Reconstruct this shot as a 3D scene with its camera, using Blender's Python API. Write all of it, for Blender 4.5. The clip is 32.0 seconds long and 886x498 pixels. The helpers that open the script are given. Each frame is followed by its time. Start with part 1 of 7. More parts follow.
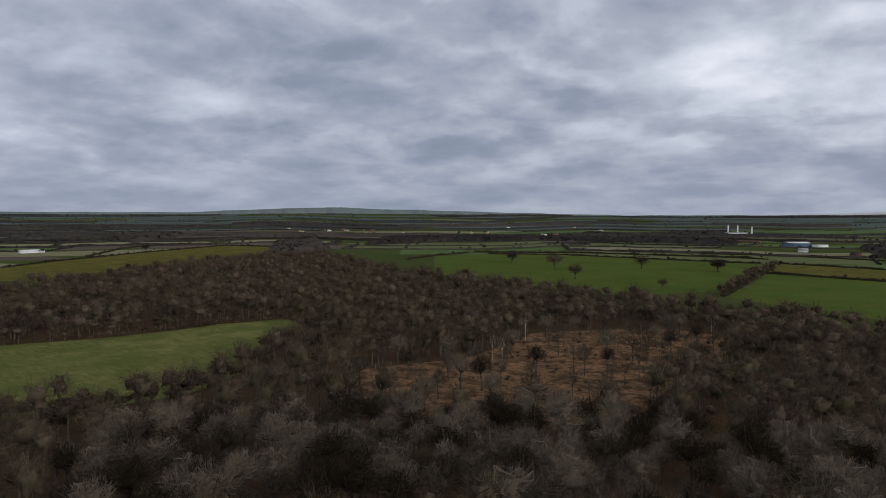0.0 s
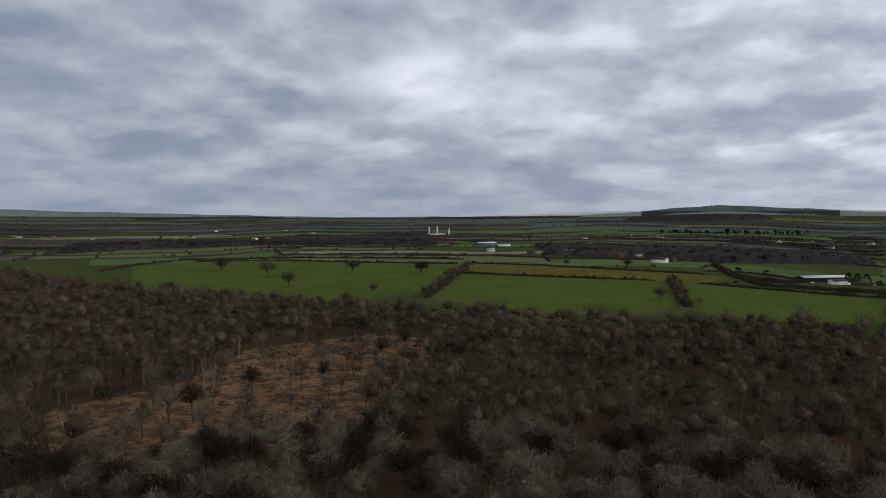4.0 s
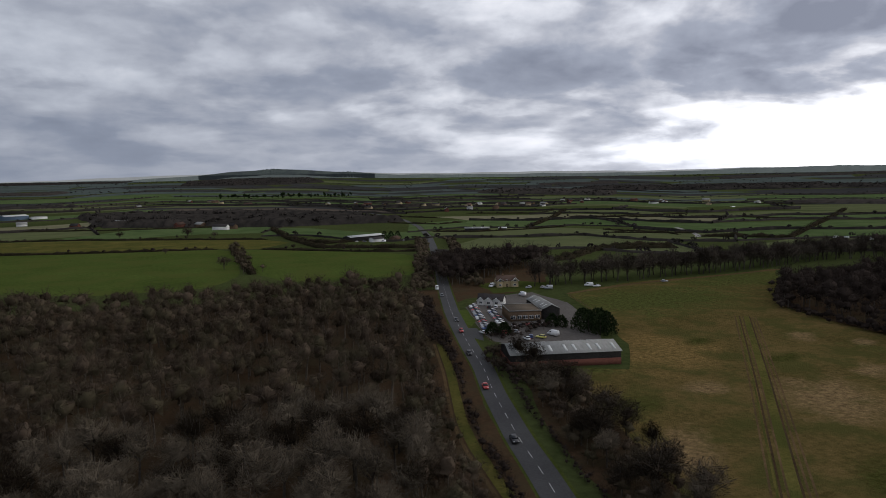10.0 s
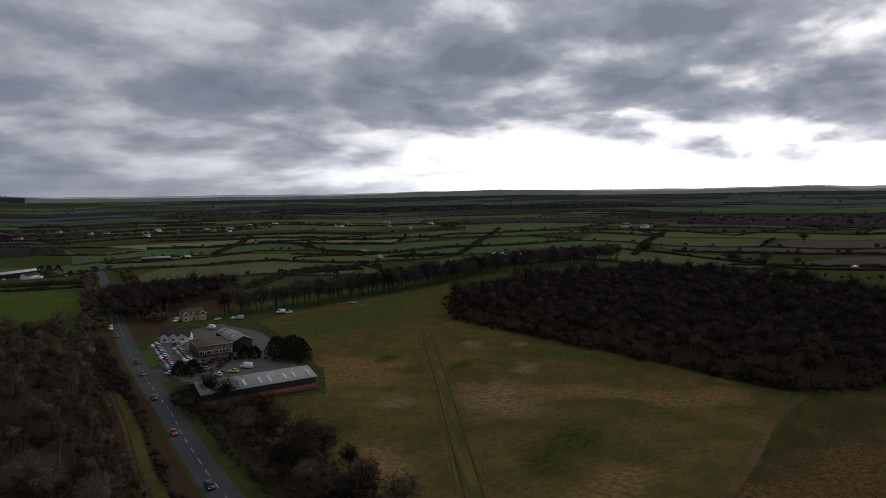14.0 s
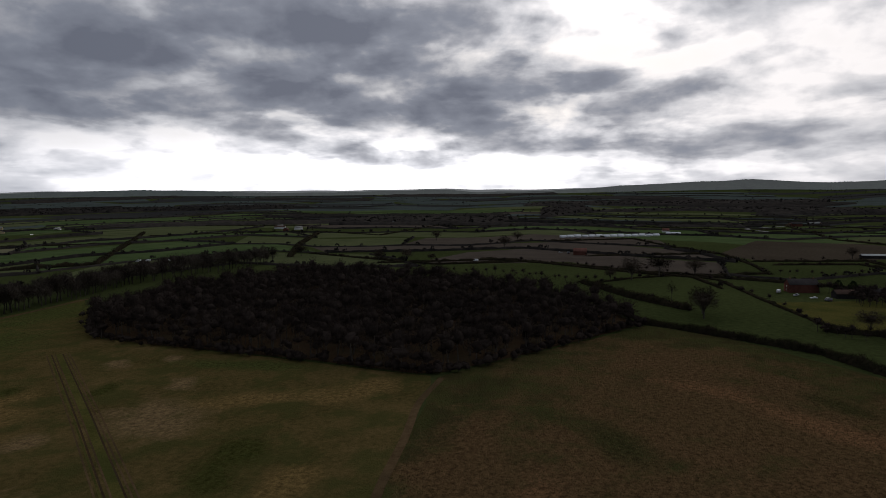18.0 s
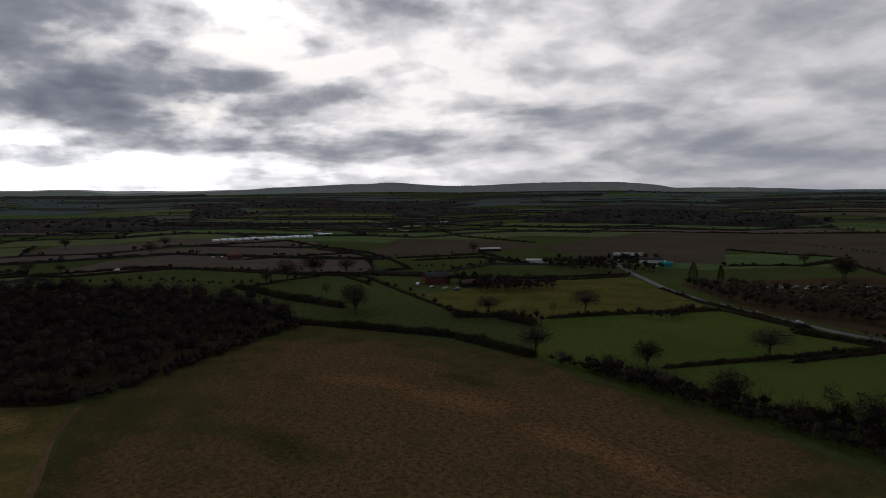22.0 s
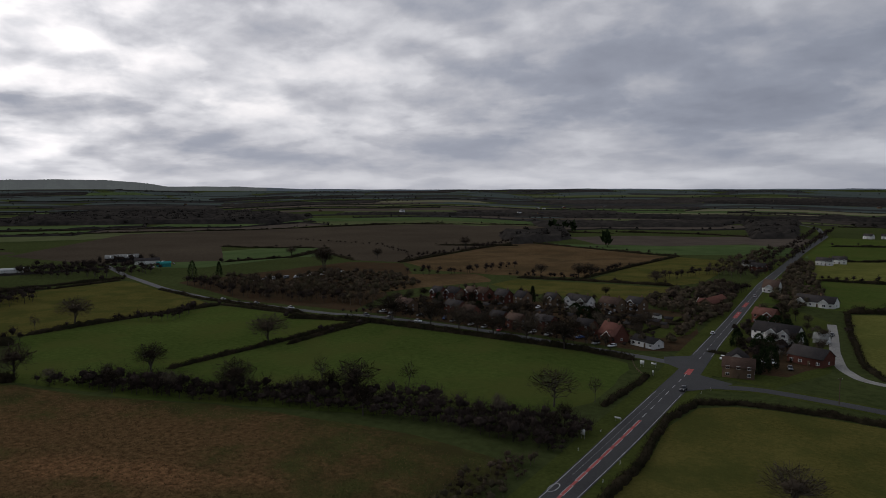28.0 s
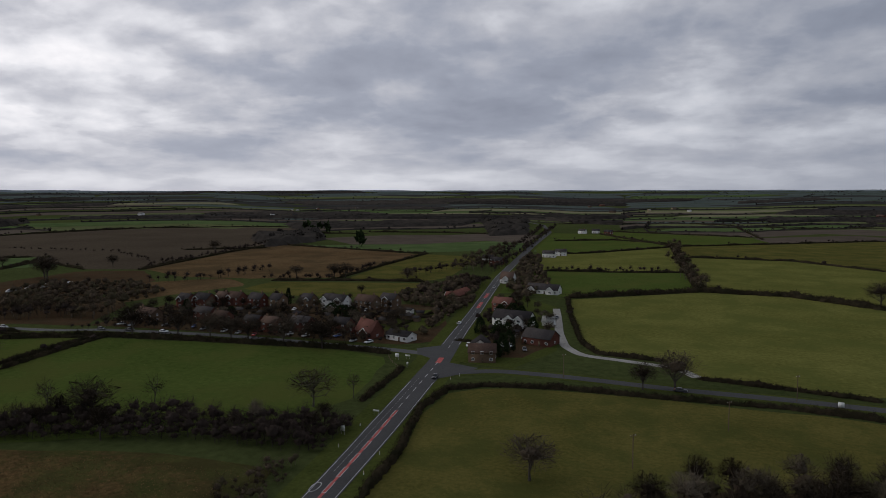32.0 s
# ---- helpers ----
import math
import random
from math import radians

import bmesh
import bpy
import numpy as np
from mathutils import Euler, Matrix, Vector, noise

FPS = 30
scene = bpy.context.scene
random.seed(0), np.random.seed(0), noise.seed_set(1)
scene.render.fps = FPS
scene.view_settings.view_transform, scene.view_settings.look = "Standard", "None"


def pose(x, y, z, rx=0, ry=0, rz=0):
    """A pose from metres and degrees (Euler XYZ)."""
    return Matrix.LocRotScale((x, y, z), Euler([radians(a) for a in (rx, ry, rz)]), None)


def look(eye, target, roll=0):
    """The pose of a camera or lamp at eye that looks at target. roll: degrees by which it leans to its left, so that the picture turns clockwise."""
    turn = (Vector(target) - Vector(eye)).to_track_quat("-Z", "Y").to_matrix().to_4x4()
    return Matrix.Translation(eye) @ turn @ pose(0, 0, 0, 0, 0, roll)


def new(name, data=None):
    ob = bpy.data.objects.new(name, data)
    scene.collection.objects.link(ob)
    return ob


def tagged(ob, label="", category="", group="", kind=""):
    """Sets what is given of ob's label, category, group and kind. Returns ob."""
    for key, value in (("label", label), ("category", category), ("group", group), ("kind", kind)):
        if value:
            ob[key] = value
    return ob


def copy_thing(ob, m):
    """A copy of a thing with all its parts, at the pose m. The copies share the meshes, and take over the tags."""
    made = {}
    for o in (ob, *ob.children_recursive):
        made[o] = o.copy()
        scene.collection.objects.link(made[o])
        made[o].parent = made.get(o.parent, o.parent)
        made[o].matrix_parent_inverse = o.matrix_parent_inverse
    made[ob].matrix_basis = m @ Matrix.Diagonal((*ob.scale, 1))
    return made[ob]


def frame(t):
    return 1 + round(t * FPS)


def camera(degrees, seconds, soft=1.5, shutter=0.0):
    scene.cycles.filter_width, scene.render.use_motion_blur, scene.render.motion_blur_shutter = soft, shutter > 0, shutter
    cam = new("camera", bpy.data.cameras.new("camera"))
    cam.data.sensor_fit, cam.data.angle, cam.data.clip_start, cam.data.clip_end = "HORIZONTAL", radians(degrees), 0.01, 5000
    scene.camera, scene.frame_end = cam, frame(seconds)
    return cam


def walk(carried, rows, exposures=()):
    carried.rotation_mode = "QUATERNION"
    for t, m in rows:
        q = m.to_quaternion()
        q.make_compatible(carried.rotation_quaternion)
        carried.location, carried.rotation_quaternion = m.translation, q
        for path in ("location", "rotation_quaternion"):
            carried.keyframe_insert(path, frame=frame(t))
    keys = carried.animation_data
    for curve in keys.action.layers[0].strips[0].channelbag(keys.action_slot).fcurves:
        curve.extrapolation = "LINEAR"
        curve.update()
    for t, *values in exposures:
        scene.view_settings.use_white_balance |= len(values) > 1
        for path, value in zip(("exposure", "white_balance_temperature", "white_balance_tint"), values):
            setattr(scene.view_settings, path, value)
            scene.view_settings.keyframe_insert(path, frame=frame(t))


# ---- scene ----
# ------------------------------------------------------------ camera
cam = camera(66.22, 32.0, soft=0.9)
PATH = [
    (0, pose(1.28, 1.54, 57.04, 87.13, -0.15, 39.22)),
    (0.5, pose(1.25, 1.56, 57.83, 87.11, -0.23, 36.65)),
    (1, pose(1.23, 1.58, 58.62, 87.14, -0.14, 33.70)),
    (1.5, pose(1.21, 1.60, 59.39, 87.15, -0.10, 30.63)),
    (2, pose(1.18, 1.60, 60.14, 87.15, -0.13, 27.58)),
    (2.5, pose(1.14, 1.56, 60.83, 87.18, -0.05, 24.48)),
    (3, pose(1.08, 1.49, 61.45, 87.19, 0.01, 21.42)),
    (3.5, pose(1.00, 1.37, 61.97, 87.21, 0.04, 18.34)),
    (5.5, pose(0.63, 0.70, 63.65, 87.25, 0.37, 6.11)),
    (6, pose(0.53, 0.52, 64.04, 87.06, 0.46, 3.01)),
    (6.5, pose(0.42, 0.37, 64.44, 85.83, 0.54, -0.04)),
    (7, pose(0.33, 0.28, 64.85, 84.53, 0.65, -3.05)),
    (7.5, pose(0.25, 0.26, 65.26, 83.89, 0.60, -6.04)),
    (8, pose(0.18, 0.28, 65.67, 83.92, 0.68, -9.00)),
    (8.5, pose(0.12, 0.32, 66.07, 83.90, 0.68, -11.88)),
    (9, pose(0.07, 0.34, 66.43, 83.93, 0.70, -14.81)),
    (9.5, pose(0.04, 0.33, 66.77, 83.91, 0.71, -17.73)),
    (10, pose(0.02, 0.28, 67.07, 83.91, 0.72, -20.70)),
    (10.5, pose(0.02, 0.21, 67.34, 83.91, 0.78, -23.70)),
    (11, pose(0.03, 0.13, 67.57, 83.89, 0.73, -26.72)),
    (11.5, pose(0.03, 0.05, 67.79, 83.89, 0.78, -29.89)),
    (12, pose(-0.00, 0.00, 68.00, 83.90, 0.79, -33.20)),
    (12.5, pose(-0.06, -0.03, 68.22, 83.88, 0.79, -36.55)),
    (13, pose(-0.15, -0.05, 68.44, 84.40, 0.74, -39.87)),
    (13.5, pose(-0.27, -0.08, 68.66, 85.56, 0.79, -43.21)),
    (14, pose(-0.45, -0.13, 68.89, 85.52, 0.87, -46.56)),
    (14.5, pose(-0.68, -0.18, 69.12, 85.49, 0.69, -50.01)),
    (16.5, pose(-1.75, -0.44, 70.06, 85.36, 0.54, -64.41)),
    (17, pose(-1.99, -0.50, 70.28, 85.32, 0.52, -68.00)),
    (17.5, pose(-2.23, -0.55, 70.48, 85.31, 0.56, -71.58)),
    (18, pose(-2.46, -0.59, 70.69, 85.27, 0.54, -75.13)),
    (18.5, pose(-2.68, -0.61, 70.90, 85.24, 0.63, -78.72)),
    (19, pose(-2.90, -0.62, 71.10, 85.20, 0.64, -82.28)),
    (19.5, pose(-3.11, -0.63, 71.29, 85.19, 0.62, -85.85)),
    (20, pose(-3.31, -0.65, 71.43, 85.15, 0.66, -89.41)),
    (20.5, pose(-3.51, -0.66, 71.51, 85.16, 0.65, -92.99)),
    (21, pose(-3.69, -0.67, 71.55, 85.15, 0.55, -96.54)),
    (21.5, pose(-3.87, -0.66, 71.55, 85.15, 0.44, -100.11)),
    (22, pose(-4.03, -0.62, 71.51, 85.20, 0.39, -103.71)),
    (22.5, pose(-4.18, -0.53, 71.43, 85.21, 0.27, -107.29)),
    (23, pose(-4.32, -0.40, 71.32, 85.19, 0.22, -111.58)),
    (23.5, pose(-4.44, -0.25, 71.18, 85.20, 0.14, -115.17)),
    (24, pose(-4.52, -0.10, 71.04, 85.19, 0.22, -118.74)),
    (24.5, pose(-4.54, 0.03, 70.93, 85.16, 0.19, -122.16)),
    (25, pose(-4.51, 0.11, 70.85, 85.12, 0.16, -125.52)),
    (25.5, pose(-4.47, 0.17, 70.79, 85.06, 0.16, -129.16)),
    (26, pose(-4.45, 0.21, 70.73, 85.01, 0.19, -132.86)),
    (26.5, pose(-4.48, 0.25, 70.67, 84.96, 0.21, -136.33)),
    (28.5, pose(-4.71, 0.44, 70.49, 84.92, 0.20, -146.95)),
    (29, pose(-4.77, 0.50, 70.44, 84.92, 0.20, -149.53)),
    (29.5, pose(-4.82, 0.57, 70.39, 84.94, 0.17, -152.10)),
    (30, pose(-4.88, 0.64, 70.31, 84.94, 0.20, -154.67)),
    (30.5, pose(-4.94, 0.69, 70.20, 84.96, 0.19, -157.26)),
    (31, pose(-4.99, 0.71, 70.08, 84.95, 0.18, -159.83)),
    (31.5, pose(-5.01, 0.72, 69.95, 84.97, 0.15, -162.42)),
    (32, pose(-5.03, 0.72, 69.81, 84.99, 0.13, -164.97)),
]
EXPOSURES = [(0, 0.05), (6, 0.0), (9, -0.18), (12, -0.42), (14.5, -0.78), (17, -1.12), (21, -1.22), (24, -1.2), (26, -1.04), (29, -0.7), (32, -0.57)]
walk(cam, PATH, EXPOSURES)

# ------------------------------------------------------------ sky and sun
SUN_AZ, SUN_EL = -84.0, 21.0


def node(tree, kind, **sets):
    n = tree.nodes.new(kind)
    for key, value in sets.items():
        if key.startswith("i_"):
            n.inputs[int(key[2:])].default_value = value
        else:
            setattr(n, key, value)
    return n


def calc(tree, op, a, b=0.0, c=0.0, clamp=False):
    n = tree.nodes.new("ShaderNodeMath")
    n.operation, n.use_clamp = op, clamp
    for k, v in enumerate((a, b, c)):
        if isinstance(v, (int, float)):
            n.inputs[k].default_value = v
        else:
            tree.links.new(v, n.inputs[k])
    return n.outputs[0]


def mixed(tree, fac, a, b, mode="MIX"):
    n = tree.nodes.new("ShaderNodeMix")
    n.data_type, n.blend_type = "RGBA", mode
    for k, v in ((0, fac), (6, a), (7, b)):
        if isinstance(v, (int, float)):
            n.inputs[k].default_value = v
        elif isinstance(v, tuple):
            n.inputs[k].default_value = (*v, 1.0)
        else:
            tree.links.new(v, n.inputs[k])
    return n.outputs[2]


def ramp(tree, fac, stops):
    n = tree.nodes.new("ShaderNodeValToRGB")
    e = n.color_ramp.elements
    while len(e) < len(stops):
        e.new(0.5)
    for k, (p, col) in enumerate(stops):
        e[k].position = p
        e[k].color = (*col, 1.0) if isinstance(col, tuple) else (col, col, col, 1.0)
    tree.links.new(fac, n.inputs[0])
    return n.outputs[0]


def noise_tex(tree, vec, scale, detail=4.0, rough=0.55, distort=0.0):
    n = node(tree, "ShaderNodeTexNoise")
    n.inputs["Scale"].default_value, n.inputs["Detail"].default_value = scale, detail
    n.inputs["Roughness"].default_value, n.inputs["Distortion"].default_value = rough, distort
    if vec is not None:
        tree.links.new(vec, n.inputs["Vector"])
    return n.outputs[0]


def make_world():
    world = bpy.data.worlds.new("sky")
    scene.world = world
    world.use_nodes = True
    t = world.node_tree
    t.nodes.clear()
    out = node(t, "ShaderNodeOutputWorld")
    bg = node(t, "ShaderNodeBackground")
    sky = node(t, "ShaderNodeTexSky", sky_type="NISHITA", sun_disc=False)
    sky.sun_elevation, sky.sun_rotation = radians(SUN_EL), radians(-SUN_AZ)
    co = node(t, "ShaderNodeTexCoord").outputs["Generated"]
    sep = node(t, "ShaderNodeSeparateXYZ")
    t.links.new(co, sep.inputs[0])
    x, y, z = sep.outputs
    zc = calc(t, "MAXIMUM", z, 0.0)
    # the cloud deck as a flat ceiling seen in perspective, and the lumps hanging from it
    def ceiling(lift):
        den = calc(t, "ADD", zc, 0.22 + lift)
        comb = node(t, "ShaderNodeCombineXYZ")
        t.links.new(calc(t, "DIVIDE", x, den), comb.inputs[0])
        t.links.new(calc(t, "DIVIDE", y, den), comb.inputs[1])
        return comb.outputs[0]

    def curl(vec, scale, amount):
        bend = node(t, "ShaderNodeTexNoise")
        bend.inputs["Scale"].default_value, bend.inputs["Detail"].default_value = scale, 2.0
        t.links.new(vec, bend.inputs["Vector"])
        shift = node(t, "ShaderNodeVectorMath", operation="MULTIPLY_ADD")
        t.links.new(bend.outputs[1], shift.inputs[0])
        shift.inputs[1].default_value = (amount, amount, 0.0)
        t.links.new(vec, shift.inputs[2])
        return shift.outputs[0]

    deck = ceiling(0.0)
    n1 = noise_tex(t, curl(deck, 0.6, 0.5), 0.62, 2.0, 0.5)
    n2 = ramp(t, noise_tex(t, curl(deck, 1.3, 0.30), 2.1, 5.0, 0.5), [(0.36, 0.30), (0.48, 0.44), (0.54, 0.58), (0.68, 0.72)])
    over = ramp(t, noise_tex(t, curl(ceiling(0.03), 1.3, 0.30), 2.1, 4.0, 0.46), [(0.36, 0.30), (0.48, 0.44), (0.54, 0.58), (0.68, 0.72)])
    relief = calc(t, "SUBTRACT", n2, over)
    tall = node(t, "ShaderNodeMapping")
    tall.inputs["Scale"].default_value = (1.0, 1.0, 1.6)
    t.links.new(co, tall.inputs[0])
    n3 = noise_tex(t, curl(tall.outputs[0], 5.0, 0.12), 7.0, 7.0, 0.58)
    # billows: rounded lower faces parted by thin bright seams
    cell = node(t, "ShaderNodeTexVoronoi", feature="SMOOTH_F1")
    cell.inputs["Scale"].default_value, cell.inputs["Smoothness"].default_value = 3.2, 0.6
    cell.inputs["Detail"].default_value, cell.inputs["Roughness"].default_value = 3.0, 0.5
    t.links.new(curl(deck, 2.2, 0.30), cell.inputs["Vector"])
    terms = ((n1, 0.5, 0.62), (n2, 0.5, 0.38), (relief, 0.0, 0.34), (n3, 0.5, 0.62), (cell.outputs[0], 0.42, 0.22))
    lumps = 0.0
    for value, middle, weight in terms:
        lumps = calc(t, "ADD", lumps, calc(t, "MULTIPLY", calc(t, "SUBTRACT", value, middle), weight))
    # the haze low over the land softens the lumps
    lumps = calc(t, "MULTIPLY", lumps, ramp(t, zc, [(0.0, 0.35), (0.11, 1.0)]))
    # azimuth and elevation in degrees, for the glow of the hidden sun
    az = calc(t, "MULTIPLY", calc(t, "ARCTAN2", calc(t, "MULTIPLY", x, -1.0), y), 57.2958)
    el = calc(t, "MULTIPLY", calc(t, "ARCSINE", z), 57.2958)

    def lobe(a0, e0, sa, se):
        da = calc(t, "DIVIDE", calc(t, "WRAP", calc(t, "SUBTRACT", az, a0), 180.0, -180.0), sa)
        de = calc(t, "DIVIDE", calc(t, "SUBTRACT", el, e0), se)
        s = calc(t, "ADD", calc(t, "MULTIPLY", da, da), calc(t, "MULTIPLY", de, de))
        return calc(t, "POWER", 2.71828, calc(t, "MULTIPLY", s, -1.0))

    mass = calc(t, "ADD", 0.471, calc(t, "MULTIPLY", lumps, calc(t, "ADD", 0.31, calc(t, "MULTIPLY", lobe(-72.0, 8.0, 45.0, 60.0), 0.50))))
    thin = mass
    for a0, e0, sa, se, amount in CLOUDS:
        thin = calc(t, "ADD", thin, calc(t, "MULTIPLY", lobe(a0, e0, sa, se), amount))
    deckcol = ramp(t, thin, [(0.30, (0.175, 0.20, 0.262)), (0.44, (0.275, 0.31, 0.385)), (0.50, (0.385, 0.415, 0.48)), (0.56, (0.53, 0.565, 0.63)), (0.68, (0.82, 0.84, 0.89))])
    toward = calc(t, "MULTIPLY", calc(t, "ADD", calc(t, "COSINE", calc(t, "DIVIDE", calc(t, "SUBTRACT", az, -110.0), 57.2958)), 1.0), 0.5)
    side = calc(t, "ADD", 0.95, calc(t, "MULTIPLY", calc(t, "POWER", toward, 1.6), 1.15))
    glow = calc(t, "ADD", calc(t, "MULTIPLY", lobe(SUN_AZ, SUN_EL, 40.0, 18.0), 0.95), calc(t, "MULTIPLY", lobe(-70.0, 1.0, 30.0, 3.4), 2.6))
    bright = calc(t, "ADD", side, calc(t, "MULTIPLY", ramp(t, thin, [(0.46, 0.0), (0.66, 1.0)]), glow))
    grey = node(t, "ShaderNodeCombineColor")
    for k in range(3):
        t.links.new(bright, grey.inputs[k])
    tint = mixed(t, toward, (0.965, 1.0, 1.065), (1.07, 1.0, 0.945))
    lit = mixed(t, 1.0, mixed(t, 1.0, deckcol, tint, "MULTIPLY"), grey.outputs[0], "MULTIPLY")
    clear = mixed(t, 1.0, sky.outputs[0], (0.10, 0.10, 0.10), "MULTIPLY")
    cover = ramp(t, mass, [(0.60, 1.0), (0.78, 0.8)])
    t.links.new(mixed(t, cover, clear, lit), bg.inputs[0])
    bg.inputs[1].default_value = 1.0
    t.links.new(bg.outputs[0], out.inputs[0])


# brighter and darker parts of the deck: azimuth, elevation, widths, amount
CLOUDS = [
    (-70, 1.4, 26, 3.2, 0.15), (-87, 15, 8, 2.8, 0.11), (-66, 11, 16, 5, -0.13), (-52, 13, 14, 5, -0.09), (-80, 7, 9, 2.5, -0.06), (-104, 7.5, 5, 1.6, 0.12), (-108, 5, 14, 7, 0.05), (-46, 2.6, 14, 2.4, 0.05), (-38, 10, 16, 3.5, -0.06), (-56, 9, 3, 2, 0.12),
    (18, 11.5, 6, 3.5, 0.10), (57, 13, 12, 4, -0.03), (15, 9, 6, 3, 0.04), (-110, 12, 16, 5, 0.02), (-134, 3, 14, 3.5, -0.03), (-135, 7, 7, 3, 0.03), (-162, 10, 14, 5, -0.06),
    (166, 3, 16, 3, 0.04), (-168, 6.5, 6, 3, -0.06), (-150, 1.0, 30, 1.2, 0.05), (20, 2.0, 30, 2.5, -0.03)]
make_world()
sun = new("sun", bpy.data.lights.new("sun", "SUN"))
sun.data.energy, sun.data.angle, sun.data.color = 0.5, radians(25), (1.0, 0.96, 0.9)
sun_from = Vector((-math.sin(radians(SUN_AZ)) * math.cos(radians(SUN_EL)), math.cos(radians(SUN_AZ)) * math.cos(radians(SUN_EL)), math.sin(radians(SUN_EL))))
sun.matrix_world = look(sun_from * 500, (0, 0, 0))

# ------------------------------------------------------------ materials


def material(name, rough=0.85, metal=0.0, spec=0.3):
    m = bpy.data.materials.new(name)
    m.use_nodes = True
    b = m.node_tree.nodes["Principled BSDF"]
    b.inputs["Roughness"].default_value, b.inputs["Metallic"].default_value = rough, metal
    b.inputs["Specular IOR Level"].default_value = spec
    return m, m.node_tree, b


def surface(name, dark, light, big=0.03, small=0.8, third=None, rough=0.9, metal=0.0, bump=0.0, bump_scale=3.0, vary=0.0, island=0.0, amount=0.42, spec=0.0, stretch=None, span=(0.35, 0.65), edge=(0.46, 0.60)):
    """Two colours mixed by a broad and a fine noise, a third in patches; vary: by object, island: by piece."""
    m, t, b = material(name, rough, metal, spec)
    co = node(t, "ShaderNodeNewGeometry").outputs["Position"] if vary == 0 else node(t, "ShaderNodeTexCoord").outputs["Object"]
    if stretch:
        mp = node(t, "ShaderNodeMapping")
        mp.inputs["Rotation"].default_value, mp.inputs["Scale"].default_value = stretch
        t.links.new(co, mp.inputs[0])
        fine = mp.outputs[0]
    else:
        fine = co
    f = calc(t, "ADD", calc(t, "MULTIPLY", noise_tex(t, co, big, 4.0, 0.6), amount), calc(t, "MULTIPLY", noise_tex(t, fine, small, 6.0, 0.65), 1.0 - amount))
    if island:
        f = calc(t, "ADD", f, calc(t, "MULTIPLY", calc(t, "SUBTRACT", node(t, "ShaderNodeNewGeometry").outputs["Random Per Island"], 0.5), island))
    if vary:
        f = calc(t, "ADD", f, calc(t, "MULTIPLY", calc(t, "SUBTRACT", node(t, "ShaderNodeObjectInfo").outputs["Random"], 0.5), vary))
    stops = [(span[0], dark), (span[1], light)]
    col = ramp(t, f, stops)
    if third:
        col = mixed(t, ramp(t, noise_tex(t, co, big * 1.7, 8.0, 0.62, 0.2), [(edge[0], 0.0), (edge[1], 0.75)]), col, third)
    t.links.new(col, b.inputs["Base Color"])
    if bump:
        bp = node(t, "ShaderNodeBump")
        bp.inputs["Strength"].default_value, bp.inputs["Distance"].default_value = 1.0, bump
        t.links.new(noise_tex(t, fine, bump_scale, 6.0, 0.7), bp.inputs["Height"])
        t.links.new(bp.outputs[0], b.inputs["Normal"])
    return m


M = {}
M["pasture"] = surface("pasture", (0.032, 0.042, 0.014), (0.068, 0.080, 0.028), 0.006, 0.3, bump=0.25, bump_scale=1.2)
M["bright_grass"] = surface("bright_grass", (0.040, 0.060, 0.013), (0.082, 0.108, 0.026), 0.018, 0.4, (0.074, 0.084, 0.022), bump=0.3, bump_scale=1.2)
M["olive_grass"] = surface("olive_grass", (0.060, 0.058, 0.015), (0.130, 0.114, 0.033), 0.03, 0.8, (0.060, 0.066, 0.018), bump=0.35, bump_scale=1.2)
M["pale_grass"] = surface("pale_grass", (0.080, 0.086, 0.021), (0.165, 0.158, 0.045), 0.022, 0.5, (0.090, 0.100, 0.026), bump=0.35, bump_scale=1.2)
M["meadow_grass"] = surface("meadow_grass", (0.064, 0.078, 0.020), (0.155, 0.148, 0.054), 0.03, 0.35, (0.072, 0.088, 0.024), bump=0.35, bump_scale=1.2, stretch=((0, 0, 0.6), (0.4, 1.6, 1)))
def worn_grass(name, dark, light, places, colours, big, small, third, **more):
    """Grass with ragged places of another growth: x, y, half lengths, turn in degrees, colour number."""
    m = surface(name, dark, light, big, small, third, **more)
    t = m.node_tree
    b = t.nodes["Principled BSDF"]
    col = b.inputs["Base Color"].links[0].from_socket
    co = node(t, "ShaderNodeNewGeometry").outputs["Position"]
    ragged = calc(t, "ADD", calc(t, "MULTIPLY", noise_tex(t, co, 0.06, 6.0, 0.6), 1.5), calc(t, "MULTIPLY", noise_tex(t, co, 0.7, 4.0, 0.6), 0.5))
    grain = ramp(t, noise_tex(t, co, 0.55, 6.0, 0.72), [(0.36, 0.0), (0.64, 1.0)])
    shades = [mixed(t, grain, tuple(v * 0.5 for v in c), tuple(v * 1.5 for v in c)) for c in colours]
    for x, y, a, c, turn, kind in places:
        mp = node(t, "ShaderNodeMapping", vector_type="TEXTURE")
        mp.inputs["Location"].default_value, mp.inputs["Rotation"].default_value, mp.inputs["Scale"].default_value = (x, y, 0), (0, 0, radians(turn)), (a, c, 1000)
        t.links.new(co, mp.inputs[0])
        far = node(t, "ShaderNodeVectorMath", operation="LENGTH")
        t.links.new(mp.outputs[0], far.inputs[0])
        edge = calc(t, "ADD", far.outputs["Value"], calc(t, "MULTIPLY", calc(t, "SUBTRACT", ragged, 1.0), 1.5))
        col = mixed(t, ramp(t, edge, [(0.40, 0.88), (1.15, 0.0)]), col, shades[kind])
    t.links.new(col, b.inputs["Base Color"])
    return m


